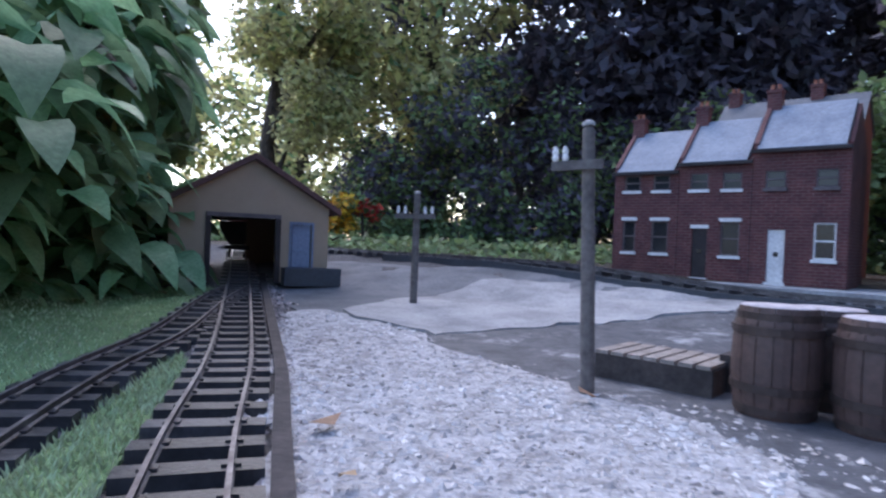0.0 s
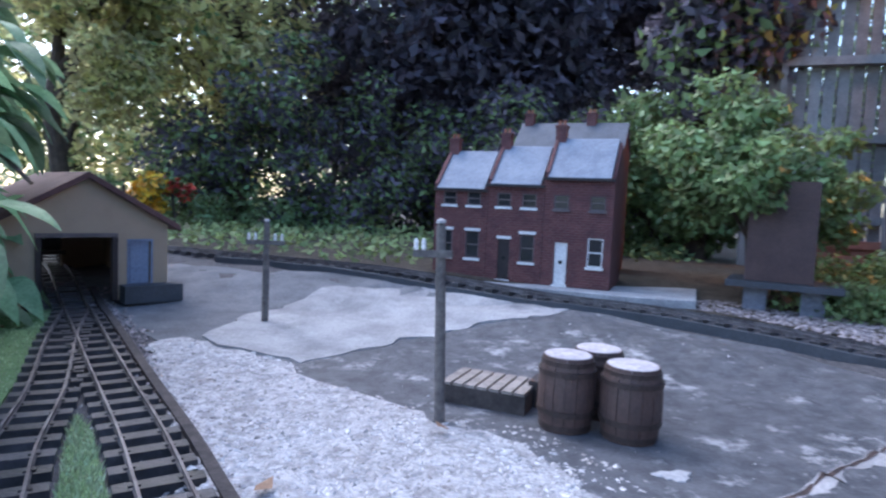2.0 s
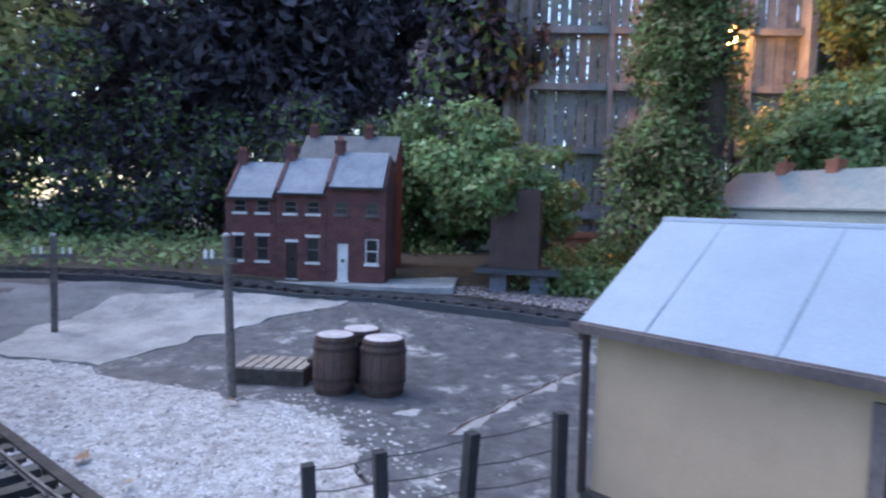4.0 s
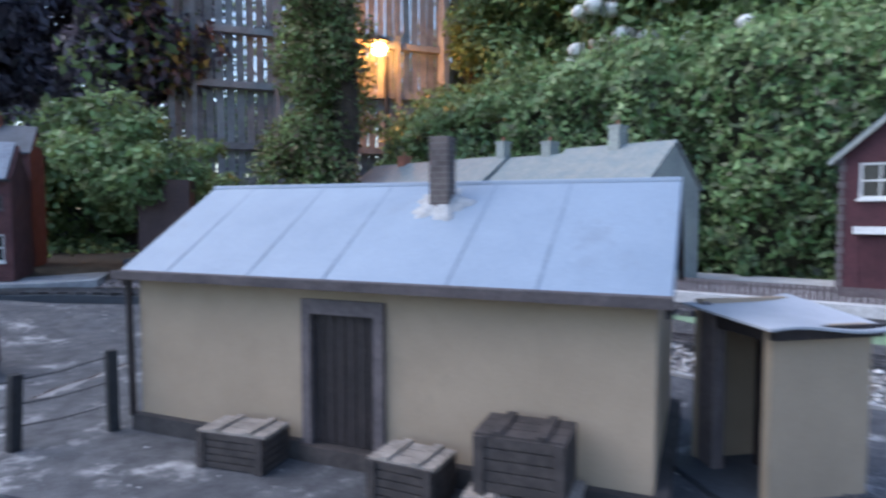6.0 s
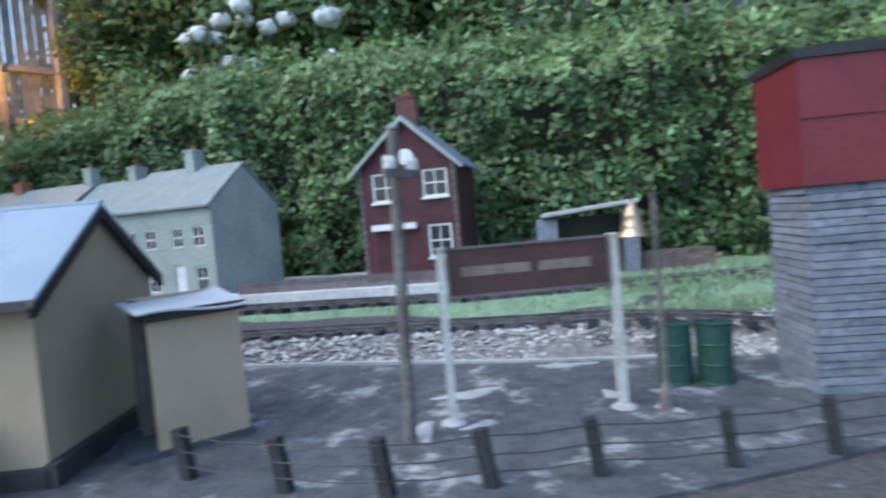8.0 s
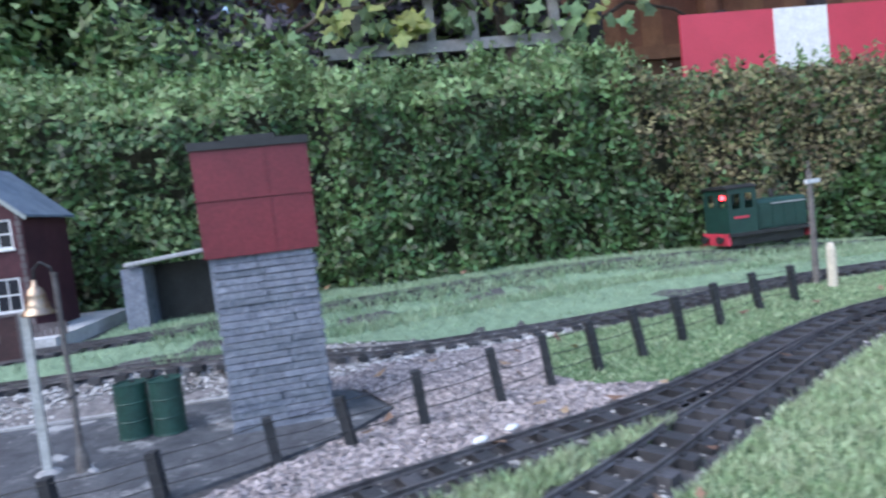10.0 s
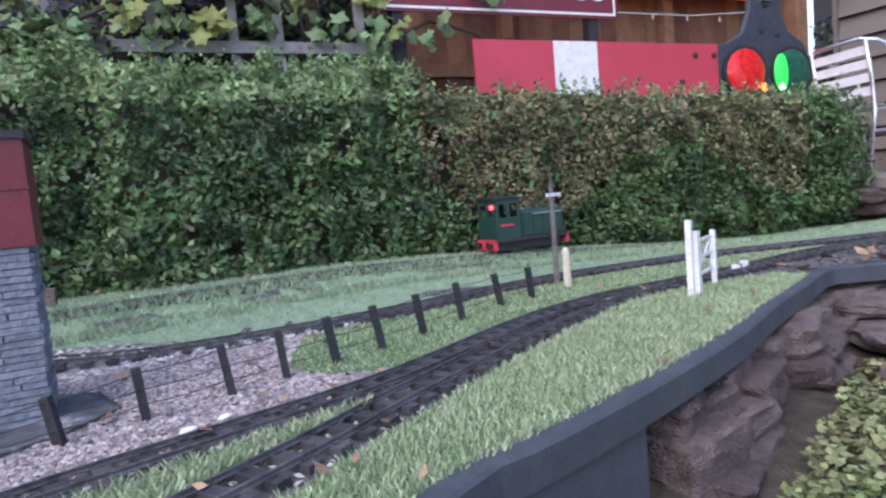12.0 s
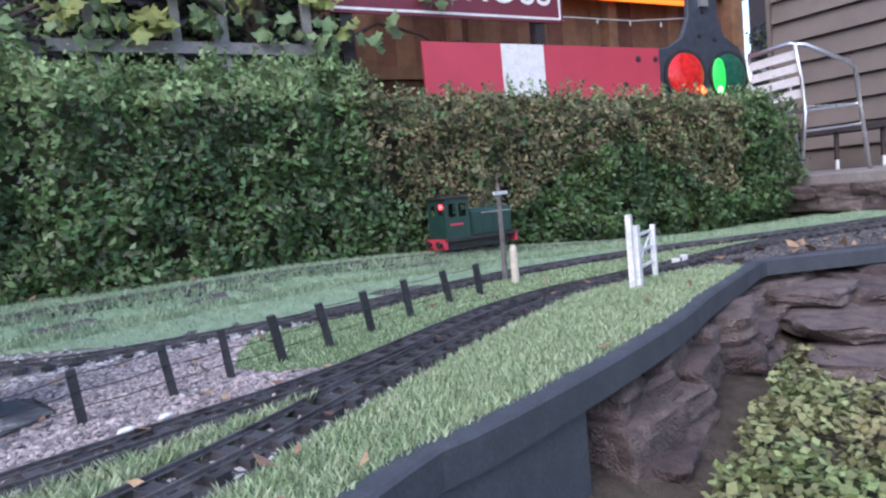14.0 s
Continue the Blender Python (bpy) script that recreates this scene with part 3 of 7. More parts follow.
def broad_leaves(name, P, out, size, material, seed, parent=None):
    """Large drooping leaves, each a curved blade with a raised midrib and a pointed tip."""
    g = np.random.default_rng(seed)
    verts, faces = [], []
    prof = [(0.0, 0.04), (0.12, 0.55), (0.3, 0.95), (0.5, 1.0), (0.7, 0.78), (0.88, 0.36), (1.0, 0.02)]
    for p, o in zip(P, out):
        s = size * g.uniform(0.6, 1.25)
        a = Vector(o); a.z = 0
        a = (a.normalized() if a.length > 0.01 else Vector((1, 0, 0)))
        a.rotate(Euler((0, 0, g.normal(0, 0.7))))
        side = Vector((-a.y, a.x, 0))
        roll = g.normal(0, 0.35)
        droop, pitch = g.uniform(0.4, 1.1), g.uniform(-0.2, 0.5)
        k = len(verts)
        for t, w in prof:
            ang = pitch - droop * t
            c = Vector(p) + a * (s * t * math.cos(ang * 0.7)) + Vector((0, 0, s * t * math.sin(ang)))
            up = Vector((0, 0, 1)) * math.cos(roll) + side * math.sin(roll)
            sd = side * math.cos(roll) - Vector((0, 0, 1)) * math.sin(roll)
            for q in (-1, 0, 1):
                verts.append(c + sd * (q * w * s * 0.27) + up * (0.07 * s * abs(q) * w + 0.012 * s * math.sin(t * 9 + k)))
        for r in range(len(prof) - 1):
            for q in (0, 1):
                b = k + r * 3 + q
                faces.append((b, b + 1, b + 4, b + 3))
    ob = mesh_ob(name, verts, faces, material, parent, smooth=True)
    return ob


def hedge_points(n, g, y0, y1, x0, x1, ztop, zbot):
    """Points and outward directions over a clipped hedge's face and top, with an uneven surface."""
    P, N = [], []
    Ly = y1 - y0
    for _ in range(n):
        y = y0 + Ly * g.random()
        zt = ztop(y) + 0.03 * noise.noise(Vector((0, y * 3, 1))) + 0.02 * noise.noise(Vector((0, y * 11, 7)))
        bulge = 0.08 * noise.noise(Vector((y * 2.2, 0, 3))) + 0.04 * noise.noise(Vector((y * 7, g.random() * 0.1, 5)))
        if g.random() < 0.72:
            z = zbot + (zt - zbot) * g.random()
            b = bulge + 0.075 * noise.noise(Vector((y * 7, z * 7, 2))) + 0.03 * noise.noise(Vector((y * 19, z * 19, 2)))
            if noise.noise(Vector((y * 12, z * 12, 9))) < -0.32 and g.random() < 0.8:
                continue
            r = max(0.0, z - (zt - 0.09))
            P.append((x0 + b + g.gauss(0, 0.013) + r * r * 5 + (0.05 * smoothstep(zbot + 0.12, zbot, z)), y, z)); N.append((-1, 0.0, 0.35 + 3 * r))
        else:
            x = x0 + 0.05 + (x1 - x0 - 0.05) * g.random()
            P.append((x, y, zt + (abs(g.gauss(0, 0.03)) if g.random() < 0.12 else g.gauss(0, 0.012)) + 0.03 * noise.noise(Vector((x * 8, y * 8, 4))))); N.append((-0.3, 0, 1))
    return np.array(P), np.array(N)


def hedge_top(y):
    # higher at the station end, a step down where the old plants are scorched
    return 0.70 - 0.05 * smoothstep(-0.6, -1.4, y) - 0.09 * smoothstep(-2.42, -2.56, y) - 0.02 * smoothstep(-3.0, -4.4, y) - 0.10 * smoothstep(-0.1, 0.5, y)


HX0, HX1, HY0, HY1 = 1.68, 2.15, -4.58, 0.75
hedge = thing("hedge", Matrix(), "clipped privet hedge, green with a scorched brown stretch", "hedge")
# solid core, coloured near black for the shade deep between the leaves
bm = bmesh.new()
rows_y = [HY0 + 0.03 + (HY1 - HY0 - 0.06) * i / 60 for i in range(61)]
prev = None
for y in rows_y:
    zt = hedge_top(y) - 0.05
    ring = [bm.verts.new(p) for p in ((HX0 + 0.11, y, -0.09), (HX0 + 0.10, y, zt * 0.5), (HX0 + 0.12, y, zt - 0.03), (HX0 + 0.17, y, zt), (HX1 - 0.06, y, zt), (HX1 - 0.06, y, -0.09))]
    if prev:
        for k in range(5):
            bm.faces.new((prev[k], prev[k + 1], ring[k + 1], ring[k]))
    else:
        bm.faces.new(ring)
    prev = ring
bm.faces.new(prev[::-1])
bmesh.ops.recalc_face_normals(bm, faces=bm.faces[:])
part("inside", bm, M_CORE, hedge, "near-black core for the shade between the leaves")
g = random.Random(7)
HP, HN = hedge_points(88000, g, HY0, HY1, HX0, HX1, hedge_top, -0.02)
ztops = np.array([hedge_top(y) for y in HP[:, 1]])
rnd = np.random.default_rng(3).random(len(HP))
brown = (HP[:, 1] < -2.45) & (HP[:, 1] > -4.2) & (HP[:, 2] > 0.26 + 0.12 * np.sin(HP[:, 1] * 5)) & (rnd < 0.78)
# share of paler leaves grows towards the station end in place of haze there
lightened = np.random.default_rng(5).random(len(HP)) < 0.42 * np.clip((HP[:, 1] + 1.9) / 1.7, 0, 1)
light = ~brown & (((HP[:, 2] > ztops - 0.10) & (HP[:, 1] > -2.45)) | lightened)
rest = ~brown & ~light
leaf_cloud("foliage", HP[rest], HN[rest], 0.028, M_HEDGELEAF, 1, hedge)
leaf_cloud("top_growth", HP[light], HN[light], 0.029, M_HEDGETOP, 2, hedge)["label"] = "young top growth and paler leaves standing in for haze"
SP, SN = [], []
for _ in range(620):
    y = HY0 + 0.1 + (HY1 - HY0 - 0.2) * g.random()
    if -4.2 < y < -2.5 and g.random() < 0.6:
        continue
    x, tall, lean = HX0 + 0.03 + 0.25 * g.random() ** 1.5, g.uniform(0.03, 0.075), (g.gauss(0, 0.18), g.gauss(0, 0.18))
    zt = hedge_top(y) + 0.03 * noise.noise(Vector((0, y * 3, 1)))
    for k in range(9):
        h, a = tall * (k + 1) / 9, k * 2.4
        SP.append((x + lean[0] * h + 0.008 * math.cos(a), y + lean[1] * h + 0.008 * math.sin(a), zt + h)); SN.append((math.cos(a), math.sin(a), 0.7))
leaf_cloud("sprig_growth", np.array(SP), np.array(SN), 0.024, M_HEDGETOP, 4, hedge)["label"] = "upright pale sprigs along the top"
leaf_cloud("scorched_growth", HP[brown], HN[brown], 0.024, M_BROWNLEAF, 3, hedge)["label"] = "scorched brown leaves"


def crown_points(n, blobs, g):
    """Points on the outer shells of many clumps, denser outward."""
    B = np.array(blobs)
    w = B[:, 3] ** 2; w = w / w.sum()
    idx = g.choice(len(B), n, p=w)
    D = g.normal(0, 1, (n, 3)); D /= np.linalg.norm(D, axis=1)[:, None]
    r = B[idx, 3] * g.uniform(0.55, 1.05, n)
    P = B[idx, :3] + D * r[:, None] * np.array([1, 1, 0.75])
    N = D * 0.6 + np.array([0, 0, 0.6])
    return P, N


def tree(name, base, tall, blobs, n, leaf, material, label, seed, trunk=0.06, limbs=6, second=None, share=0.0, category="tree"):
    """A tapered trunk with limbs that reach into a crown of clumps of single leaves."""
    t = thing(name, Matrix.Translation(base), label, category)
    rng = random.Random(seed)
    mid = Vector((rng.uniform(-.05, .05) * tall, rng.uniform(-.05, .05) * tall, tall * 0.35))
    top = Vector((rng.uniform(-.08, .08) * tall, rng.uniform(-.08, .08) * tall, tall * 0.8))
    bm = tube([(0, 0, -0.05), tuple(mid), tuple(top)], [trunk, trunk * 0.75, trunk * 0.3], segs=9)
    for i in range(limbs):
        b = blobs[(i * max(1, len(blobs) // limbs)) % len(blobs)]
        z0 = tall * rng.uniform(0.2, 0.5)
        e = Vector(b[:3]) - Vector(base)
        s = mid * (z0 / mid.z) if z0 < mid.z else mid.lerp(top, (z0 - mid.z) / (top.z - mid.z))
        part("limb", tube([tuple(s), (s.x + (e.x - s.x) * 0.4, s.y + (e.y - s.y) * 0.4, z0 + (e.z - z0) * 0.55), tuple(e)], [trunk * 0.5, trunk * 0.3, trunk * 0.08], None, 6), M_BARK, t)
    part("trunk", bm, M_BARK, t)
    gg = np.random.default_rng(seed)
    P, N = crown_points(n, blobs, gg)
    P = P - np.array(base)
    pick = gg.random(n) < share
    leaf_cloud("crown", P[~pick], N[~pick], leaf, material, seed, t)
    if second:
        leaf_cloud("bright_crown", P[pick], N[pick], leaf, second, seed + 1, t)
    return t


def clump_set(centre, size, count, r0, r1, seed):
    rng = random.Random(seed)
    out = []
    while len(out) < count:
        p = [rng.uniform(-1, 1) for _ in range(3)]
        if sum(q * q for q in p) < 1.0:
            out.append((centre[0] + p[0] * size[0], centre[1] + p[1] * size[1], centre[2] + p[2] * size[2], rng.uniform(r0, r1)))
    return out


tree("plum_tree", (0.6, 4.2, -0.1), 3.0, clump_set((0.75, 4.0, 1.9), (2.1, 0.9, 1.6), 90, 0.24, 0.5, 11), 56000, 0.095, M_DARKLEAF, "big dark purple-leaved plum tree behind the terrace", 11, 0.12, 10)
tree("maple_tree", (-0.75, 3.7, -0.1), 2.6, clump_set((-0.85, 3.6, 1.5), (0.85, 0.7, 1.15), 46, 0.18, 0.40, 12), 10500, 0.072, M_TREELEAF, "green maple with golden outer leaves beside the engine shed", 12, 0.09, 9, M_GOLDLEAF, 0.88)
tree("golden_tree", (-1.35, 2.9, -0.1), 2.0, clump_set((-1.22, 2.75, 1.15), (0.30, 0.3, 0.55), 26, 0.11, 0.22, 32), 9000, 0.05, M_GOLDLEAF, "golden-leaved tree glowing beyond the engine shed", 32, 0.05, 8, M_TREELEAF, 0.1)
tree("dark_shrub", (-0.1, 3.1, -0.05), 1.0, clump_set((0.1, 3.0, 0.5), (1.15, 0.4, 0.5), 44, 0.12, 0.28, 13), 16000, 0.05, M_TREELEAF, "dark green shrub below the trees at the far end", 13, 0.03, 5, M_DARKLEAF, 0.55, "shrub")
shrub = tree("green_shrub", (0.96, 0.98, 0.03), 0.6, clump_set((0.96, 1.0, 0.37), (0.25, 0.17, 0.20), 40, 0.045, 0.09, 14) + clump_set((0.87, 0.81, 0.355), (0.11, 0.07, 0.06), 12, 0.04, 0.065, 16), 7600, 0.030, M_TREELEAF, "young bright green shrub growing beside the terrace", 14, 0.012, 8, M_HEDGETOP, 0.75, "shrub")
conifer = tree("conifer_shrub", (1.30, 0.665, 0.0), 1.4, [(x, y, z, r * (1.15 - 0.35 * z)) for x, y, z, r in clump_set((1.30, 0.665, 0.60), (0.13, 0.13, 0.65), 64, 0.08, 0.125, 15)], 32000, 0.022, M_TREELEAF, "tall olive conifer bush in front of the fence", 15, 0.06, 5, M_BROWNLEAF, 0.35, "conifer")
# pale leaf shares of the next two shrubs stand in for haze behind the hedge
hydrangea = tree("hydrangea_bush", (2.55, -0.2, 0.0), 1.2, clump_set((2.5, -0.3, 0.75), (0.35, 1.2, 0.45), 46, 0.12, 0.24, 16), 14000, 0.055, M_HEDGELEAF, "green hydrangea bush rising behind the hedge", 16, 0.03, 6, M_HEDGETOP, 0.55, "bush")
tree("dark_back_shrub", (3.0, -1.1, -0.1), 1.8, clump_set((2.92, -1.45, 0.95), (0.16, 1.4, 0.75), 84, 0.16, 0.27, 17), 26000, 0.065, M_DARKLEAF, "dark leafy shrubs filling the border behind the hedge", 17, 0.05, 6, M_HEDGETOP, 0.35, "shrub")
tree("tall_back_bush", (2.75, 0.3, -0.1), 2.2, clump_set((2.7, 0.2, 1.35), (0.35, 0.95, 0.75), 60, 0.18, 0.32, 19), 22000, 0.055, M_TREELEAF, "tall green bush towering over the cottages and hedge", 19, 0.05, 7, M_HEDGELEAF, 0.5, "bush")
tree("lamp_bush", (2.25, 0.75, 0.0), 0.9, clump_set((2.15, 0.62, 0.62), (0.22, 0.35, 0.26), 30, 0.08, 0.16, 20), 8000, 0.036, M_HEDGELEAF, "light green bush beside the garden lamp", 20, 0.02, 6, M_HEDGETOP, 0.6, "bush")
tree("fence_bush", (2.45, 0.92, 0.0), 1.2, clump_set((2.42, 0.72, 0.95), (0.15, 0.30, 0.45), 34, 0.08, 0.16, 21), 6500, 0.042, M_TREELEAF, "loose green climber growing up the grey fence", 21, 0.02, 7, M_HEDGETOP, 0.4, "bush")
tree("border_shrub", (1.05, 2.35, 0.0), 0.7, clump_set((1.05, 2.3, 0.35), (0.45, 0.15, 0.30), 30, 0.10, 0.2, 24), 7000, 0.045, M_TREELEAF, "dark shrub at the back of the border", 24, 0.02, 6, M_DARKLEAF, 0.5, "shrub")
tree("laurel_bush", (1.15, 1.95, 0.0), 0.7, clump_set((1.20, 1.86, 0.32), (0.36, 0.10, 0.34), 30, 0.08, 0.15, 25), 6500, 0.045, M_TREELEAF, "leafy green bush between the terrace and grey fence", 25, 0.02, 6, M_HEDGETOP, 0.3, "bush")


def lobed_leaves(name, P, size, material, seed, parent):
    """Hanging five-lobed leaves, cupped about the stalk."""
    gv = np.random.default_rng(seed)
    verts, faces = [], []
    for p in P:
        r = size * gv.uniform(0.55, 1.2)
        m = Euler((gv.normal(0.0, 0.45), gv.normal(-1.15, 0.4), gv.normal(0.0, 0.6))).to_matrix()
        k = len(verts)
        verts.append(Vector(p) + m @ Vector((0, 0, 0.12 * r)))
        for i in range(15):
            a = 2 * math.pi * i / 15
            rad = r * (0.30 if i == 0 else (1.0, 0.62, 0.78)[(i + 1) % 3] * (0.62 + 0.18 * math.cos(a - math.pi)))
            verts.append(Vector(p) + m @ Vector((-rad * math.cos(a) - 0.2 * r, rad * math.sin(a), 0.05 * r * math.sin(3 * a + k))))
        faces += [(k, k + 1 + i, k + 1 + (i + 1) % 15) for i in range(15)]
    return mesh_ob(name, verts, faces, material, parent, smooth=True)


vine = thing("grape_vine", Matrix.Translation((2.66, -2.37, -0.1)), "old grape vine with pale lobed leaves trained along the trellis", "vine")
VB = Vector((2.66, -2.37, -0.1))
part("trunk", tube([(0, 0, -0.05), (0.02, 0.03, 0.55), (-0.02, -0.01, 1.05), (0.0, 0.02, 1.7)], [0.05, 0.042, 0.038, 0.03], segs=10), M_BARK, vine)
for pts in ([(2.66, -2.40, 0.80), (2.67, -2.71, 0.97), (2.68, -2.94, 1.09), (2.70, -3.18, 1.05), (2.72, -3.4, 0.92)], [(2.66, -2.36, 1.02), (2.62, -2.20, 1.10), (2.60, -2.02, 1.22), (2.60, -1.85, 1.12)],
            [(2.66, -2.36, 0.90), (2.58, -2.30, 1.05), (2.55, -2.20, 1.20)], [(2.66, -2.36, 1.2), (2.62, -2.60, 1.30), (2.60, -2.75, 1.18)], [(2.60, -1.85, 1.12), (2.57, -1.62, 1.10), (2.55, -1.40, 0.98)]):
    part("cane", tube([tuple(Vector(q) - VB) for q in pts], [0.013, 0.011, 0.009, 0.007, 0.005][:len(pts)], segs=7), M_BARK, vine)
gv = random.Random(22)
for nm, mt, groups in (("pale_leaves", M_VINEPALE, ((-1.93, 1.03, 0.07, 26), (-1.63, 1.05, 0.06, 16), (-2.62, 1.13, 0.06, 13), (-2.30, 1.14, 0.06, 12), (-2.05, 1.17, 0.05, 9), (-2.75, 1.02, 0.05, 6), (-1.72, 1.22, 0.10, 14))),
                       ("green_leaves", M_VINELEAF, ((-1.46, 0.95, 0.09, 26), (-1.75, 0.98, 0.12, 22), (-2.15, 1.05, 0.10, 22), (-2.45, 1.02, 0.09, 16), (-2.66, 0.98, 0.09, 18), (-2.95, 1.02, 0.10, 9), (-3.2, 1.2, 0.08, 8), (-2.1, 1.32, 0.14, 30), (-2.55, 1.3, 0.12, 20)))):
    pts = [(2.56 + gv.gauss(0, 0.03), y + gv.gauss(0, r * 0.6), z + gv.gauss(0, r * 0.5)) for y, z, r, n in groups for _ in range(n)]
    lobed_leaves(nm, [Vector(q) - VB for q in pts], 0.062, mt, len(pts), vine)

trellis = thing("trellis", axes(2.62, -1.62, 0.0, 0.0, -1.0), "weathered grey timber trellis behind the hedge", "trellis")
for x, w in ((0.10, 0.02), (0.41, 0.018), (0.585, 0.031), (0.96, 0.02)):
    part("upright", box(x - w, x + w, 0.0, 0.03, -0.3, 1.75), M_FENCEWOOD, trellis, bevel=0.003)
for z in (0.935, 1.35):
    part("cross_rail", box(-0.05, 1.02, -0.026, -0.001, z - 0.024, z + 0.024), M_FENCEWOOD, trellis, bevel=0.003)

BS = thing("broadleaf_shrub", Matrix.Translation((-0.95, 0.62, 0.0)), "broad-leaved shrub leaning over the grass beside the siding", "shrub")
bl_blobs = clump_set((-0.86, 0.72, 0.40), (0.30, 0.42, 0.40), 40, 0.08, 0.16, 18) + clump_set((-0.62, 0.40, 0.42), (0.16, 0.2, 0.16), 16, 0.05, 0.10, 28) + clump_set((-0.80, 0.78, 0.16), (0.14, 0.2, 0.12), 14, 0.05, 0.09, 29)
stems = bmesh.new()
srng = random.Random(6)
for b in bl_blobs[::3]:
    e = Vector(b[:3]) - Vector((-0.95, 0.62, 0))
    tube([(srng.uniform(-.04, .04), srng.uniform(-.04, .04), -0.03), (e.x * 0.35, e.y * 0.35, e.z * 0.6), tuple(e)], [0.008, 0.006, 0.003], stems, 6)
part("stems", stems, M_BARK, BS)
gb = np.random.default_rng(18)
LP, LN = crown_points(2100, bl_blobs, gb)
keep = LP[:, 0] + 0.611 * (LP[:, 1] + 0.219) - 0.064 < -0.065
LP, LN = LP[keep], LN[keep]
broad_leaves("foliage", LP - np.array((-0.95, 0.62, 0.0)), LN, 0.085, M_BIGLEAF, 18, BS)
DP, DN = crown_points(5200, [(x - 0.08, y + 0.08, z, r * 0.9) for x, y, z, r in bl_blobs], gb)
keep = DP[:, 0] + 0.611 * (DP[:, 1] + 0.219) - 0.064 < -0.03
DP, DN = DP[keep], DN[keep]
leaf_cloud("inner_foliage", DP - np.array((-0.95, 0.62, 0.0)), DN, 0.06, M_TREELEAF, 19, BS)
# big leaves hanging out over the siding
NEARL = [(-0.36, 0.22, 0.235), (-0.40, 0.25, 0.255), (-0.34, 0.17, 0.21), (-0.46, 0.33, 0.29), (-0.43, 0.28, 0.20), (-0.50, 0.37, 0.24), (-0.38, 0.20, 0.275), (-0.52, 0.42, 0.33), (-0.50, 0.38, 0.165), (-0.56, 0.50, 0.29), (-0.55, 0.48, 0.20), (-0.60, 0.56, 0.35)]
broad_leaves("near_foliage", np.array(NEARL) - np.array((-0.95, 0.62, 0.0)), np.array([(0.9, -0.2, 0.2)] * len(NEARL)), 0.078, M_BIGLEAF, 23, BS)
tw = bmesh.new()
tube([(0.05, 0.02, 0.3), (0.3, -0.1, 0.42), (0.50, -0.24, 0.33), (0.62, -0.35, 0.26)], [0.006, 0.005, 0.004, 0.002], tw, 6)
part("branch", tw, M_BARK, BS)

# low planting, bright flowers and a far row of trees closing the view beyond the shed
tree("orange_flowers", (-0.90, 2.45, 0.0), 0.3, clump_set((-0.90, 2.45, 0.24), (0.09, 0.07, 0.08), 10, 0.04, 0.08, 41), 900, 0.04, mat("orange petal", (0.75, 0.33, 0.02), (0.65, 0.42, 0.03), 0.6, 8, 0, per="island", spread=0.3), "bright orange and yellow flowers beyond the engine shed", 41, 0.01, 4, M_TREELEAF, 0.25, "flowers")
tree("red_flowers", (-0.78, 2.5, 0.0), 0.3, clump_set((-0.78, 2.5, 0.25), (0.06, 0.05, 0.06), 6, 0.03, 0.05, 42), 350, 0.035, mat("red petal", (0.65, 0.06, 0.04), (0.5, 0.05, 0.05), 0.6, 8, 0, per="island", spread=0.3), "small patch of red flowers beyond the engine shed", 42, 0.01, 3, M_TREELEAF, 0.3, "flowers")
tree("low_border", (-1.1, 2.9, -0.1), 0.5, clump_set((-1.2, 2.9, 0.12), (1.3, 0.3, 0.2), 40, 0.08, 0.18, 43), 9000, 0.04, M_HEDGETOP, "low light green border plants at the far end", 43, 0.02, 5, M_TREELEAF, 0.4, "plants")
FR = random.Random(50)
for i in range(13):
    a = radians(-62 + i * 13)
    thin = i in (2, 3, 4)
    cx, cy = 9.5 * math.sin(a), 9.5 * math.cos(a)
    tree("garden_tree", (cx, cy, -0.2), 4.0, clump_set((cx, cy, 1.5 + FR.uniform(-0.1, 0.5)), (1.5, 1.0, 1.6), 26, 0.4, 0.8, 60 + i), 3600 if thin else 5200, 0.17, M_TREELEAF, "distant golden green garden tree" if thin else "distant green garden tree", 60 + i, 0.15, 6, M_GOLDLEAF if thin else M_DARKLEAF, 0.7 if thin else 0.25)
tree("plum_branch", (1.28, 1.80, -0.1), 2.2, clump_set((1.24, 1.70, 1.10), (0.24, 0.10, 0.62), 38, 0.09, 0.2, 34), 7000, 0.06, M_DARKLEAF, "purple-leaved tree thinning out before the grey fence", 34, 0.05, 9, M_TREELEAF, 0.3)
tree("ground_cover", (1.10, 0.80, 0.02), 0.1, clump_set((1.12, 0.80, 0.075), (0.24, 0.16, 0.03), 20, 0.05, 0.09, 35), 5000, 0.022, M_TREELEAF, "low green mound of ground cover behind the rear line", 35, 0.01, 4, M_HEDGETOP, 0.35, "plants")
tree("heather_mound", (1.42, 1.05, 0.02), 0.12, clump_set((1.42, 1.08, 0.10), (0.26, 0.16, 0.05), 20, 0.05, 0.10, 36), 4500, 0.022, M_HEDGELEAF, "green mound of low plants in the border", 36, 0.01, 4, M_TREELEAF, 0.35, "plants")
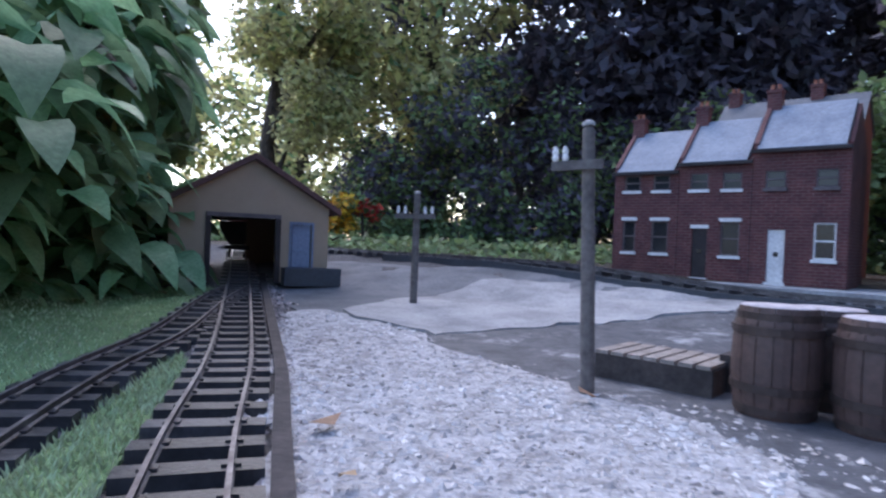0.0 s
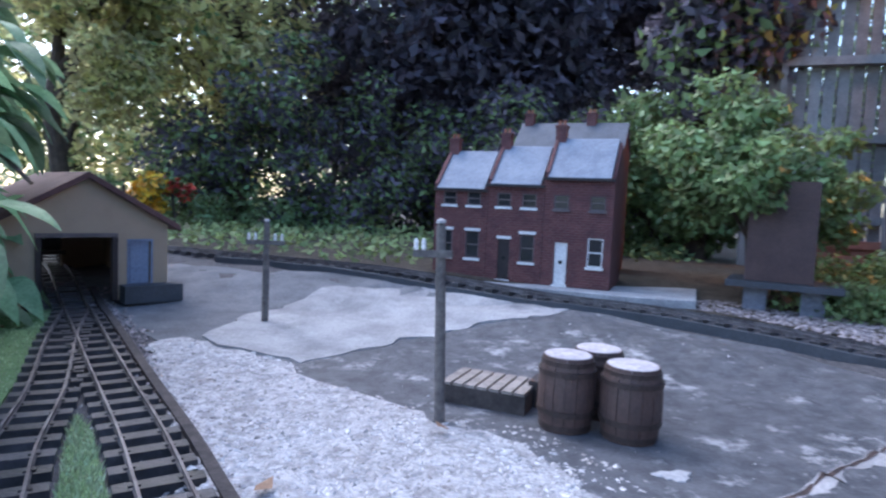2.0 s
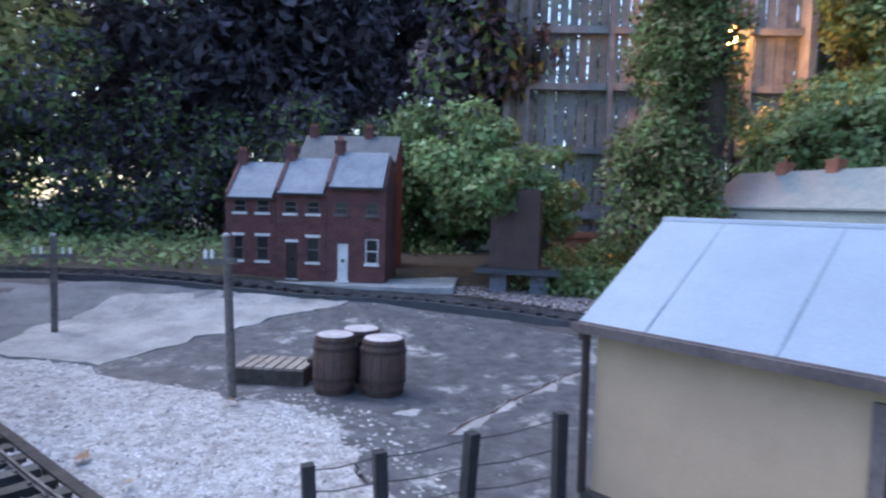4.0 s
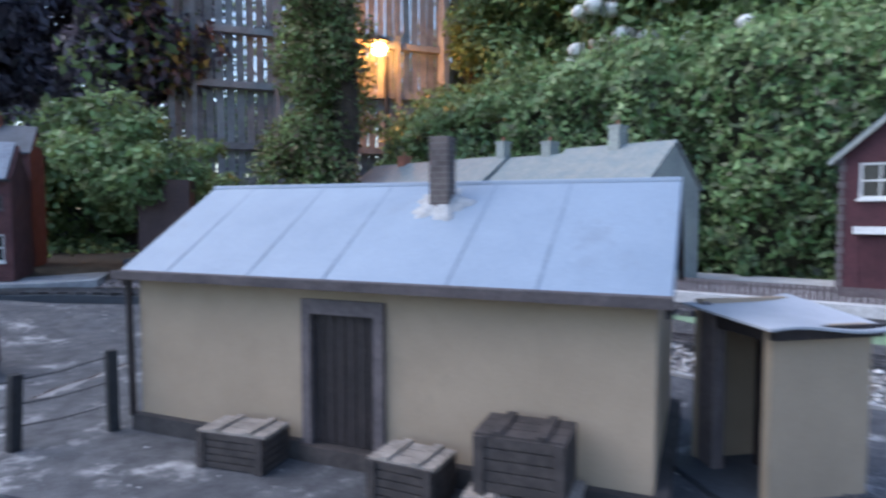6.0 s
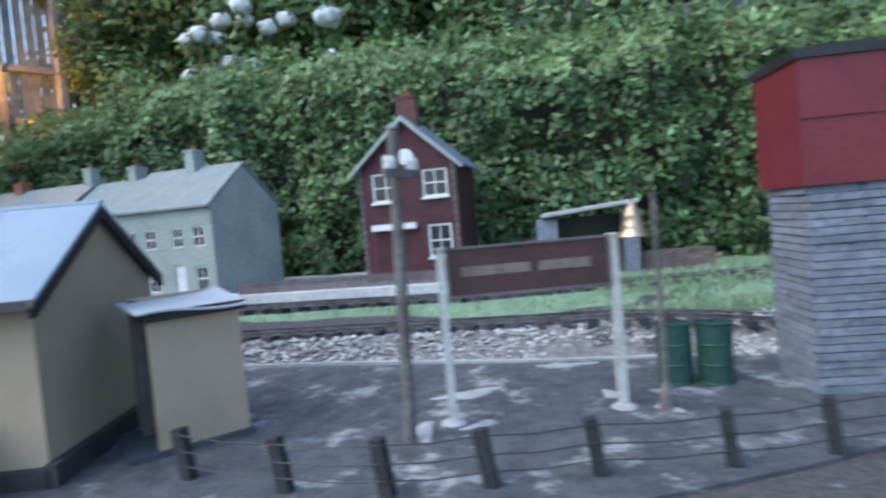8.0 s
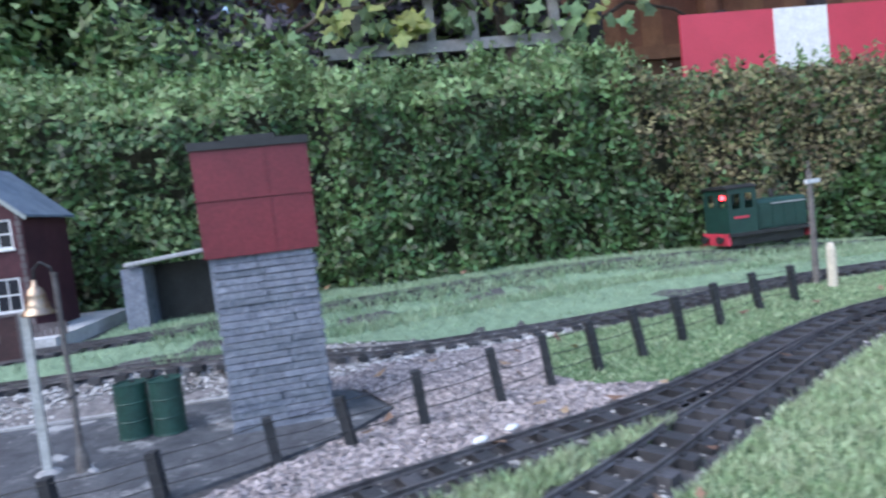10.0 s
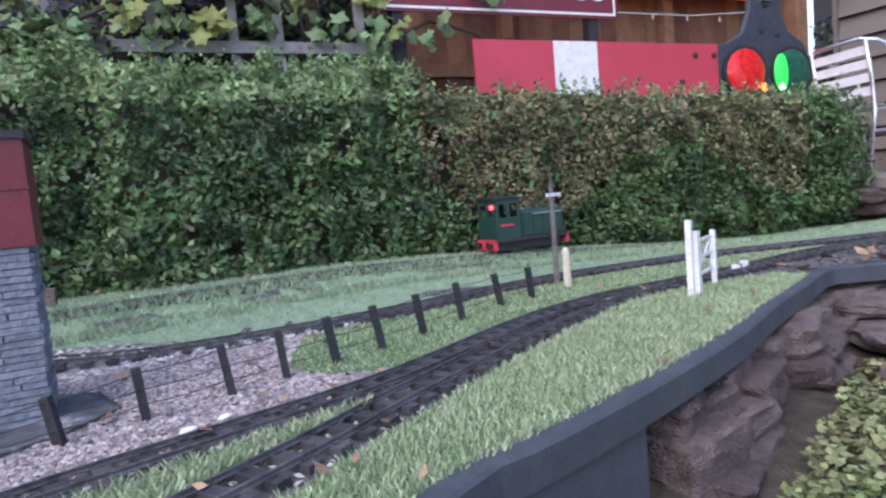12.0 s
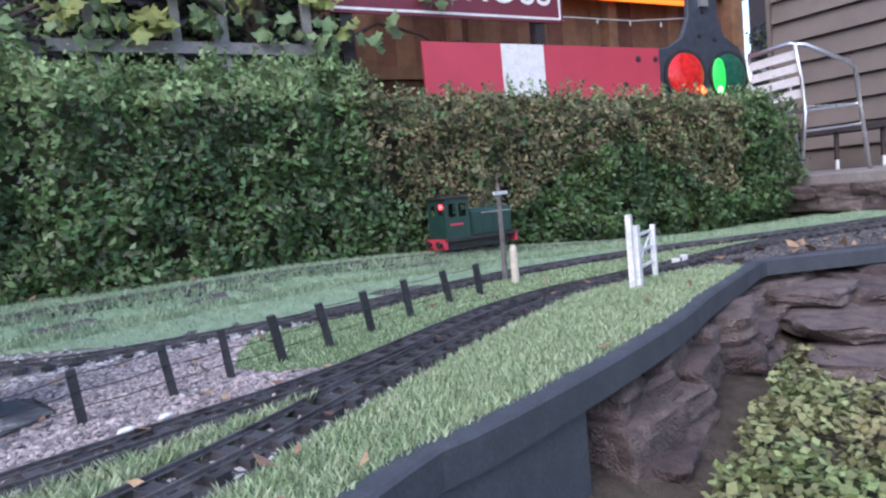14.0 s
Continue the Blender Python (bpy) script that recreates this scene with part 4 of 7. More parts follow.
def brown_box():
    """A dark brown wooden box on a slab that two blocks carry."""
    t = thing("wooden_box", axes(0.829, 0.836, 0.0, 0.78, -0.62), "dark brown painted wooden box on a dark slab beside the shrub", "box")
    part("body", box(0.0, 0.13, 0.0, 0.11, 0.122, 0.335), mat("dark brown painted wood", (0.085, 0.05, 0.048), (0.06, 0.036, 0.036), 0.6, 14, 0.3), t, bevel=0.003)
    part("slab", box(-0.035, 0.185, -0.025, 0.13, 0.108, 0.121), M_EDGE, t, "dark grey slab", bevel=0.002)
    for x in (0.0, 0.11):
        part("block", box(x, x + 0.045, 0.01, 0.09, 0.0, 0.107), M_STONE, t, "grey block under the slab", bevel=0.003)


brown_box()
trough = thing("flower_trough", axes(1.50, 1.545, 0.05, 0.87, -0.49), "long terracotta flower trough on the border", "planter")
part("body", panel(0.46, 0.12, 0.14, []), M_TERRACOTTA, trough, bevel=0.006)
part("rim", panel(0.48, 0.025, 0.16, []), M_TERRACOTTA, trough, bevel=0.004).location = (-0.01, -0.01, 0.115)
box_p = thing("wooden_planter", axes(1.20, 1.30, 0.05, 0.86, -0.5), "dark brown wooden planter box beside the shrub", "planter")
part("body", box(0, 0.13, 0, 0.13, 0, 0.25), M_DARKWOOD, box_p, bevel=0.004)
part("base", box(-0.02, 0.19, -0.02, 0.15, 0.0, 0.02), M_EDGE, box_p, bevel=0.003)

# ---------------- buildings ----------------
def sash(parent, x0, x1, z0, z1, depth=0.006, bars=(1, 1), frame_m=None, w=0.004):
    """A framed window with bars, set into an opening."""
    frame_m = frame_m or M_WHITE
    win = part("window", panel(x1 - x0, z1 - z0, 0.003, [(w, x1 - x0 - w, w, z1 - z0 - w)]), frame_m, parent)
    win.matrix_basis = Matrix.Translation((x0, depth - 0.004, z0))
    part("pane", box(w, x1 - x0 - w, 0.002, 0.0035, w, z1 - z0 - w), M_WINDOW, win)
    for i in range(bars[0]):
        c = (x1 - x0) * (i + 1) / (bars[0] + 1)
        part("glazing_bar", box(c - 0.0011, c + 0.0011, 0.0004, 0.002, w, z1 - z0 - w), frame_m, win)
    for i in range(bars[1]):
        c = (z1 - z0) * (i + 1) / (bars[1] + 1)
        part("glazing_bar", box(w, x1 - x0 - w, 0.0, 0.0019, c - 0.0016, c + 0.0016), frame_m, win)
    return win


def roof_slab(w, d, rise, thick, over, side_over, both=True):
    """A gabled roof over a w by d plan whose ridge runs along x; one bent slab."""
    k = rise / (d / 2)
    prof = [(-over, -over * k), (d / 2, rise), (d + over, -over * k), (d + over, -over * k + thick), (d / 2, rise + thick * 1.15), (-over, -over * k + thick)]
    return prism(prof, -side_over, w + side_over, "x")


# the goods shed
M_PLINTH = mat("black stained plinth", (0.055, 0.05, 0.052), (0.032, 0.03, 0.032), 0.75, 30, 0.4)
M_SEAM = mat("grimy roof seam", (0.185, 0.235, 0.31), (0.14, 0.18, 0.24), 0.55, 30, 0.2)
SHED_D, SHED_L, SHED_E, SHED_R = 0.268, 0.548, 0.188, 0.085
shed = thing("goods_shed", axes(0.352, -0.162, 0.0, 0.274, -0.962), "cream rendered goods shed with pale blue tin roof and brown door", "model building")
wall_bm = panel(SHED_L, SHED_E, 0.012, [(0.228, 0.300, 0.0, 0.150)])
part("front_wall", wall_bm, M_CREAM, shed)
part("back_wall", box(0, SHED_L, SHED_D - 0.012, SHED_D, 0, SHED_E), M_CREAM, shed)
gable = [(0.012, 0.0), (SHED_D - 0.012, 0.0), (SHED_D - 0.012, SHED_E), (SHED_D / 2, SHED_E + SHED_R - 0.01), (0.012, SHED_E)]
for a, b in ((0.0, 0.012), (SHED_L - 0.012, SHED_L)):
    part("gable_wall", prism(gable, a, b, "x"), M_CREAM, shed)
part("plinth", panel(SHED_L + 0.012, 0.022, 0.012, [(0.224, 0.317, 0, 0.022)], y0=-0.010), M_PLINTH, shed, "dark stained plinth", bevel=0.001).location.x = -0.006
part("end_plinth", box(SHED_L, SHED_L + 0.012, -0.010, SHED_D, 0, 0.026), M_PLINTH, shed, bevel=0.001)
rf = part("roof", roof_slab(SHED_L, SHED_D, SHED_R, 0.005, 0.016, 0.012), M_SHEDROOF, shed, "pale blue grey tin sheet roof", bevel=0.001)
rf.location.z = SHED_E
slope = math.atan2(SHED_R, SHED_D / 2)
for x in (0.055, 0.160, 0.250, 0.375, 0.455):
    seam = part("roof_seam", box(-0.0010, 0.0010, 0, 0.170, 0, 0.0011), M_SEAM, rf)
    seam.matrix_basis = Matrix.Translation((x, -0.014, 0.0046 - 0.014 * SHED_R / (SHED_D / 2))) @ Matrix.Rotation(slope, 4, 'X')
ridge_cap = part("ridge_cap", tube([(-0.012, SHED_D / 2, SHED_E + SHED_R + 0.004), (SHED_L + 0.012, SHED_D / 2, SHED_E + SHED_R + 0.004)], 0.004, segs=8), M_SHEDROOF, shed)
gut = bmesh.new()
prism([(-0.026, -0.013), (-0.015, -0.013), (-0.013, -0.004), (-0.0155, -0.004), (-0.017, -0.0105), (-0.024, -0.0105), (-0.026, -0.004), (-0.028, -0.004)], -0.012, SHED_L + 0.012, "x", gut)
part("gutter", gut, M_FRAME, shed, "grey gutter").location.z = SHED_E
for x in (-0.012, SHED_L + 0.006):
    verge = prism([(-0.014, -0.012 - 0.010), (SHED_D / 2, SHED_R - 0.012), (SHED_D + 0.014, -0.022), (SHED_D + 0.014, -0.008), (SHED_D / 2, SHED_R), (-0.014, -0.010)], x, x + 0.006, "x")
    part("bargeboard", verge, M_DARKWOOD, shed).location.z = SHED_E
dfr = bmesh.new()
box(0.219, 0.229, -0.006, 0.004, 0.0, 0.163, dfr); box(0.299, 0.309, -0.006, 0.004, 0.0, 0.163, dfr); box(0.229, 0.299, -0.006, 0.004, 0.149, 0.163, dfr)
part("door_frame", dfr, M_FRAME, shed, "faded purple brown door surround", bevel=0.0008)
door = part("door", box(0.229, 0.299, 0.004, 0.009, 0.020, 0.149), M_DARKWOOD, shed, "dark brown plank door")
for i in range(6):
    x = 0.229 + i * 0.0117
    part("plank", box(x + 0.0006, x + 0.0111, 0.0022, 0.004, 0.021, 0.148), M_DARKWOOD, door)
part("threshold", box(0.219, 0.309, -0.012, 0.010, 0.0, 0.020), M_CRATE, shed, bevel=0.001)
down = part("downpipe", tube([(-0.006, -0.010, SHED_E - 0.008), (-0.006, -0.008, 0.02)], 0.004), M_DARKWOOD, shed)
chim = part("chimney", box(0.316, 0.337, 0.085, 0.106, 0.24, 0.325), brickwork("sooty brick", (0.16, 0.13, 0.125), (0.11, 0.09, 0.09), (0.2, 0.18, 0.17)), shed, "sooty brick chimney stack")
fl = lathe([(0.030, -0.003), (0.029, 0.003), (0.022, 0.006), (0.015, 0.010)], 28)
for v in fl.verts:
    a = math.atan2(v.co.y, v.co.x)
    k = 1 + 0.22 * math.sin(a * 5 + 1) + 0.15 * math.sin(a * 11)
    y = 0.0955 + v.co.y * k * 0.8
    v.co = Vector((0.3265 + v.co.x * k, y, SHED_E + y * math.tan(slope) + 0.003 + v.co.z))
part("flashing", fl, M_PALE, chim, "lumpy pale mortar flashing", smooth=True)

# the outhouse at its end, set at an angle
wc = thing("outhouse", axes(0.572, -0.757, 0.004, 0.766, -0.643), "small cream outhouse with a curling tin lean-to roof", "model building")
WL, WD = 0.095, 0.104
part("front_wall", box(0, WL, 0, 0.009, 0.006, 0.150), M_CREAM, wc)
part("back_wall", box(0, WL, WD - 0.008, WD, 0.006, 0.160), M_CREAM, wc)
part("side_wall", prism([(0.009, 0.006), (WD - 0.008, 0.006), (WD - 0.008, 0.158), (0.009, 0.148)], WL - 0.009, WL, "x"), M_CREAM, wc)
part("door_side", prism([(0.078, 0.006), (WD - 0.008, 0.006), (WD - 0.008, 0.158), (0.078, 0.152)], 0.0, 0.009, "x"), M_FRAME, wc)
part("jamb", box(-0.002, 0.010, 0.070, 0.080, 0.006, 0.150), M_FRAME, wc, "weathered door jamb", bevel=0.001)
part("lintel", prism([(0.009, 0.138), (0.070, 0.138), (0.070, 0.152), (0.009, 0.148)], 0.0, 0.008, "x"), M_DARKWOOD, wc)
part("floor_slab", box(-0.030, WL + 0.004, -0.006, WD, 0, 0.006), M_EDGE, wc, "dark slate step", bevel=0.001)
# dark sheet set behind the opening so that the doorway looks shaded
part("doorway_shade", box(0.045, 0.050, 0.012, 0.075, 0.006, 0.136), M_DARKWOOD, wc, "dark sheet standing in for shade in the doorway")
bm = bmesh.new()
NX, NY = 10, 6
vs = {}
for lay in (0, 1):
    for i in range(NX + 1):
        for j in range(NY + 1):
            u, v = i / NX, j / NY
            z = 0.152 + 0.006 * v + 0.003 * math.sin(u * 5.1 + 0.6) * (1 - v) + 0.006 * (u ** 4) * v + lay * 0.0022
            vs[lay, i, j] = bm.verts.new((-0.012 + u * (WL + 0.020), -0.012 + v * (WD + 0.016), z - 0.004))
for i in range(NX):
    for j in range(NY):
        for lay in (0, 1):
            f = (vs[lay, i, j], vs[lay, i + 1, j], vs[lay, i + 1, j + 1], vs[lay, i, j + 1])
            bm.faces.new(f if lay else f[::-1])
rimv = [(i, 0) for i in range(NX)] + [(NX, j) for j in range(NY)] + [(i, NY) for i in range(NX, 0, -1)] + [(0, j) for j in range(NY, 0, -1)]
for (a, b), (c, d) in zip(rimv, rimv[1:] + rimv[:1]):
    bm.faces.new((vs[0, a, b], vs[0, c, d], vs[1, c, d], vs[1, a, b]))
bmesh.ops.recalc_face_normals(bm, faces=bm.faces[:])
part("roof", bm, mat("bleached tin", (0.46, 0.48, 0.54), (0.36, 0.39, 0.45), 0.45, 12, 0.15, fine=400, grainy=0.2), wc, "curled pale tin sheet")
part("eaves_board", box(-0.004, WL + 0.006, -0.007, -0.001, 0.141, 0.151), M_DARKWOOD, wc)


def gable_house(m, w, d, eave, rise, wall_m, roof_m, label, group="", over=0.010, holes=(), gable_front=False, base=0.0, name="house", side=0.004):
    h = thing(name, m, label, "model house", group)
    t = 0.008
    if gable_front:
        fw = panel(w, eave, t, holes)
        part("front_wall", fw, wall_m, h)
        part("gable", prism([(0, eave), (w, eave), (w / 2, eave + rise)], 0, t, "y"), wall_m, h)
        part("back_wall", prism([(0, 0), (w, 0), (w, eave), (w / 2, eave + rise), (0, eave)], d - t, d, "y"), wall_m, h)
        for a in (0, w - t):
            part("side_wall", box(a, a + t, t, d - t, 0, eave), wall_m, h)
        k = rise / (w / 2)
        prof = [(-over, -over * k), (w / 2, rise), (w + over, -over * k), (w + over, -over * k + 0.006), (w / 2, rise + 0.007), (-over, -over * k + 0.006)]
        r = part("roof", prism(prof, -over, d + over, "y"), roof_m, h)
    else:
        part("front_wall", panel(w, eave, t, holes), wall_m, h)
        part("back_wall", box(0, w, d - t, d, 0, eave), wall_m, h)
        for a in (0, w - t):
            part("gable_wall", prism([(t, 0), (d - t, 0), (d - t, eave), (d / 2, eave + rise - 0.004), (t, eave)], a, a + t, "x"), wall_m, h)
        r = part("roof", roof_slab(w, d, rise, 0.005, over, side), roof_m, h)
    r.location.z = eave
    return h


def chimney(h, x, y, z0, z1, w=0.026, dpt=0.022, m=None, pots=2):
    c = part("chimney", box(x - w / 2, x + w / 2, y - dpt / 2, y + dpt / 2, z0, z1), m or M_BRICK, h)
    part("chimney_cap", box(x - w / 2 - 0.002, x + w / 2 + 0.002, y - dpt / 2 - 0.002, y + dpt / 2 + 0.002, z1 - 0.006, z1), m or M_BRICK, c)
    for i in range(pots):
        part("chimney_pot", lathe([(0.0042, z1), (0.0036, z1 + 0.010), (0.0045, z1 + 0.012), (0.003, z1 + 0.012)], 10, cx=x + (i - (pots - 1) / 2) * 0.011, cy=y), M_TERRACOTTA, c)


# the brick terrace
TERR = axes(0.19, 1.154, 0.0, 0.857, -0.514)
TD = 0.186
for i, (x0, x1, eave, drop) in enumerate(((0.0, 0.138, 0.300, 0), (0.139, 0.276, 0.314, 0), (0.277, 0.435, 0.333, 0))):
    w = x1 - x0
    b = 0.076
    holes = [(0.022, 0.057, 0.255 - b, 0.288 - b), (w - 0.053, w - 0.018, 0.255 - b, 0.288 - b), (w - 0.053, w - 0.018, 0.126 - b, 0.192 - b), (0.030, 0.059, 0.004, 0.182 - b - 0.004)]
    if i == 0:
        holes[3] = (0.022, 0.050, 0.126 - b, 0.192 - b)
    h = gable_house(TERR @ Matrix.Translation((x0, 0, b)), w, TD, eave - b, 0.088, M_BRICK, M_SLATE, "dark red brick terraced house with white sills and a slate roof", "brick terrace", 0.010, holes, name="terraced_house", side=-0.008)
    up = part("parapet", prism([(-0.004, eave - b - 0.006), (TD / 2, eave - b + 0.086), (TD + 0.004, eave - b - 0.006), (TD + 0.004, eave - b + 0.006), (TD / 2, eave - b + 0.100), (-0.004, eave - b + 0.006)], 0.0, 0.009, "x"), M_BRICK, h, "brick parapet")
    for k, o in enumerate(holes):
        if k == 3 and i != 0:
            dd = part("door", box(o[0], o[1], 0.003, 0.006, o[2], o[3]), M_WHITE if i == 2 else M_DARKWOOD, h, "white front door" if i == 2 else "dark front door")
            part("door_light", lathe([(0.005, -0.0005), (0.005, 0.0005)], 12), M_WINDOW, dd).matrix_basis = Matrix.Translation(((o[0] + o[1]) / 2, 0.0026, o[2] + 0.052)) @ Matrix.Rotation(radians(90), 4, 'X')
        else:
            sash(h, *o, bars=(0, 1), frame_m=M_WHITE if i == 2 and k == 2 else M_FRAME, w=0.003)
        part("sill", box(o[0] - 0.003, o[1] + 0.003, -0.004, 0.004, o[2] - 0.006, o[2]), M_WHITE if not (i == 2 and k < 2) else M_FRAME, h, bevel=0.0006)
        if o[3] < 0.14 and i < 2:
            part("lintel", box(o[0] - 0.003, o[1] + 0.003, -0.0025, 0.004, o[3], o[3] + 0.007), M_WHITE, h)
    chimney(h, 0.012, TD / 2, eave - b + 0.06, eave - b + 0.125)
    part("fascia", box(-0.002, w + 0.002, -0.012, -0.007, eave - b - 0.012, eave - b - 0.006), M_DARKWOOD, h)
# a second row behind
back = gable_house(TERR @ Matrix.Translation((0.11, 0.30, 0.05)), 0.30, 0.17, 0.372, 0.075, M_BRICK, mat("dark slate", (0.10, 0.11, 0.135), (0.075, 0.085, 0.10), 0.6, 25, 0.3), "long brick building with a dark slate roof behind the terrace", "", 0.010, [], name="back_row")
chimney(back, 0.02, 0.085, 0.40, 0.48); chimney(back, 0.20, 0.085, 0.40, 0.48)

# the red station house with a clock
HM = axes(1.348, -0.714, 0.095, 0.0, -1.0) @ Matrix.Diagonal((1, 1, 0.945, 1))
HOLES = [(0.030, 0.092, 0.186, 0.253), (0.146, 0.202, 0.190, 0.254), (0.150, 0.203, 0.050, 0.126), (0.034, 0.116, 0.0, 0.116)]
M_REDWOOD = mat("deep red boarding", (0.078, 0.024, 0.033), (0.058, 0.019, 0.027), 0.7, 20, 0.3)
house = gable_house(HM, 0.224, 0.20, 0.268, 0.108, M_REDWOOD, M_SLATE, "deep red two-storey station house with white windows and a clock", "", 0.014, HOLES, True, name="station_house")
for o in HOLES[:3]:
    sash(house, *o, bars=(1, 1), w=0.0045)
    part("sill", box(o[0] - 0.003, o[1] + 0.003, -0.006, 0.004, o[2] - 0.005, o[2]), M_WHITE, house)
hd = part("door", box(0.034, 0.116, 0.003, 0.006, 0.0, 0.116), M_REDWOOD, house, "double red doors")
for i in range(8):
    part("door_board", box(0.0346 + i * 0.0102, 0.0440 + i * 0.0102, 0.0012, 0.003, 0.001, 0.115), M_REDWOOD, hd)
part("canopy", box(0.024, 0.126, -0.012, 0.002, 0.120, 0.134), M_WHITE, house, "small white canopy board", bevel=0.001)
clock = part("clock", lathe([(0.0185, 0.0), (0.0185, 0.003), (0.017, 0.0035)], 28), M_WHITE, house, "round white clock face", bevel=0.0)
clock.matrix_basis = Matrix.Translation((0.112, 0.0, 0.287)) @ Matrix.Rotation(radians(90), 4, 'X')
for sx in (0.004, 0.216):
    for k in range(17):
        wd = 0.011 if k % 2 else 0.007
        part("quoin", box(sx - wd / 2, sx + wd / 2, -0.0025, 0.002, 0.004 + k * 0.0155, 0.0175 + k * 0.0155), M_FRAME, house, bevel=0.0006)
for s in (-1, 1):
    bb = prism([(0, 0), (0.126, 0.121), (0.126, 0.133), (-0.004, 0.006)], -0.003, 0.002, "y")
    b_ob = part("bargeboard", bb, M_GREYRENDER, house, "pale grey bargeboard")
    b_ob.matrix_basis = Matrix.Translation((-0.014 if s < 0 else 0.238, -0.014, 0.248)) @ Matrix.Diagonal((1 if s < 0 else -1, 1, 1, 1))
chimney(house, 0.112, 0.055, 0.33, 0.435, 0.045, 0.03, M_BRICK, 2)

# the grey cottages
COT = axes(1.352, 0.598, 0.074, -0.10, -0.995)
M_OLDSLATE = mat("lichened slate", (0.20, 0.24, 0.255), (0.27, 0.285, 0.28), 0.7, 30, 0.4, stain=((0.40, 0.37, 0.33), 0.64))
for i, (x0, x1, eave, rise) in enumerate(((0.0, 0.545, 0.232, 0.085), (0.55, 0.725, 0.226, 0.085), (0.73, 1.0, 0.230, 0.092))):
    w = x1 - x0
    holes = []
    n = max(1, round(w / 0.13))
    for k in range(n):
        c = w * (k + 0.5) / n
        holes += [(c - 0.045, c - 0.015, 0.135, 0.180), (c + 0.012, c + 0.044, 0.135, 0.180), (c + 0.012, c + 0.044, 0.035, 0.09), (c - 0.045, c - 0.015, 0.0, 0.095)]
    h = gable_house(COT @ Matrix.Translation((x0, 0.0 if i != 1 else 0.014, 0)), w, 0.262 if i != 1 else 0.238, eave, rise, M_GREYRENDER, M_OLDSLATE, "grey green rendered cottage with a lichened slate roof", "grey cottages", 0.012, holes, name="cottage")
    for k, o in enumerate(holes):
        if k % 4 == 3:
            part("door", box(o[0], o[1], 0.003, 0.006, o[2], o[3]), M_WHITE, h, "pale front door")
        else:
            sash(h, *o, bars=(1, 1), w=0.003)
    if i == 0:
        for x in (0.14, 0.28):
            chimney(h, x, 0.131, 0.27, 0.345, 0.03, 0.03, M_TERRACOTTA, 1)
        chimney(h, 0.53, 0.131, 0.27, 0.36, 0.024, 0.03, M_GREYRENDER, 1)
    else:
        chimney(h, w * 0.5 if i == 2 else 0.12, 0.13, 0.27, 0.37 if i == 2 else 0.35, 0.026, 0.04, M_GREYRENDER, 1)

# the engine shed at the far end
ES = axes(-0.640, 0.80, 0.036, 0.82, 0.57)
EW, EE, ER, EDP = 0.300, 0.150, 0.088, 0.42
es = thing("engine_shed", ES, "cream engine shed with brown tiled roof and blue side door", "model building")
fw = panel(EW, EE, 0.012, [(0.072, 0.196, 0, 0.125), (0.226, 0.266, 0.028, 0.118)])
part("front_wall", fw, M_CREAM, es)
part("gable", prism([(0, EE), (EW, EE), (EW / 2, EE + ER)], 0, 0.012, "y"), M_CREAM, es)
for a in (0, EW - 0.01):
    part("side_wall", box(a, a + 0.01, 0.012, EDP, 0, EE), M_CREAM, es)
bw = panel(EW, EE, 0.012, [(0.072, 0.196, 0, 0.125)], y0=EDP)
part("back_wall", bw, M_CREAM, es)
part("gable", prism([(0, EE), (EW, EE), (EW / 2, EE + ER)], EDP, EDP + 0.012, "y"), M_CREAM, es)
k = ER / (EW / 2)
part("roof", prism([(-0.022, -0.022 * k), (EW / 2, ER), (EW + 0.022, -0.022 * k), (EW + 0.022, -0.022 * k + 0.012), (EW / 2, ER + 0.013), (-0.022, -0.022 * k + 0.012)], -0.016, EDP + 0.02, "y"), M_TILE, es, "thick brown red tiles", bevel=0.001).location.z = EE
part("lintel", box(0.064, 0.204, -0.003, 0.006, 0.125, 0.133), M_FRAME, es)
for x in (0.064, 0.194):
    part("door_post", box(x, x + 0.010, -0.004, 0.010, 0, 0.125), M_DARKWOOD, es)
sd = part("side_door", box(0.228, 0.264, 0.003, 0.008, 0.030, 0.116), M_BLUEDOOR, es, "blue grey side door")
part("side_door_frame", panel(0.049, 0.094, 0.005, [(0.004, 0.045, 0.0, 0.089)]), M_BLUEDOOR, es).location = (0.2215, -0.002, 0.027)
part("side_platform", box(0.208, EW + 0.02, -0.035, 0.0, -0.005, 0.030), M_EDGE, es, "low grey loading platform", bevel=0.002)

# pale ledge before the terrace, and a low open shelter beside the station house
led = prism([(-0.05, -0.058), (0.50, -0.052), (0.62, -0.02), (0.62, 0.20), (-0.05, 0.20)], 0.0, 0.075, "z")
lo = part("terrace_ledge", led, M_PALE, bevel=0.002)
lo.matrix_basis = TERR
tagged(lo, "pale concrete ledge carrying the brick terrace", "ledge", kind="structure")
cs = thing("open_shelter", axes(1.40, -1.095, 0.064, 0.05, -0.998), "low open shelter with stone sides and pale flat roof", "shelter")
for a, b in ((0.0, 0.045), (0.185, 0.215)):
    part("side_wall", box(a, b, 0.0, 0.11, 0.0, 0.138), M_STONE, cs, bevel=0.002)
# shade of the interior is put into the black of this wall
part("back_wall", box(0.045, 0.185, 0.10, 0.11, 0.0, 0.138), M_BLACK, cs)
part("roof", prism([(0.012, 0.142), (0.218, 0.160), (0.218, 0.169), (0.012, 0.151)], -0.018, 0.125, "y"), M_PALE, cs, "pale roof sheet", bevel=0.0015)
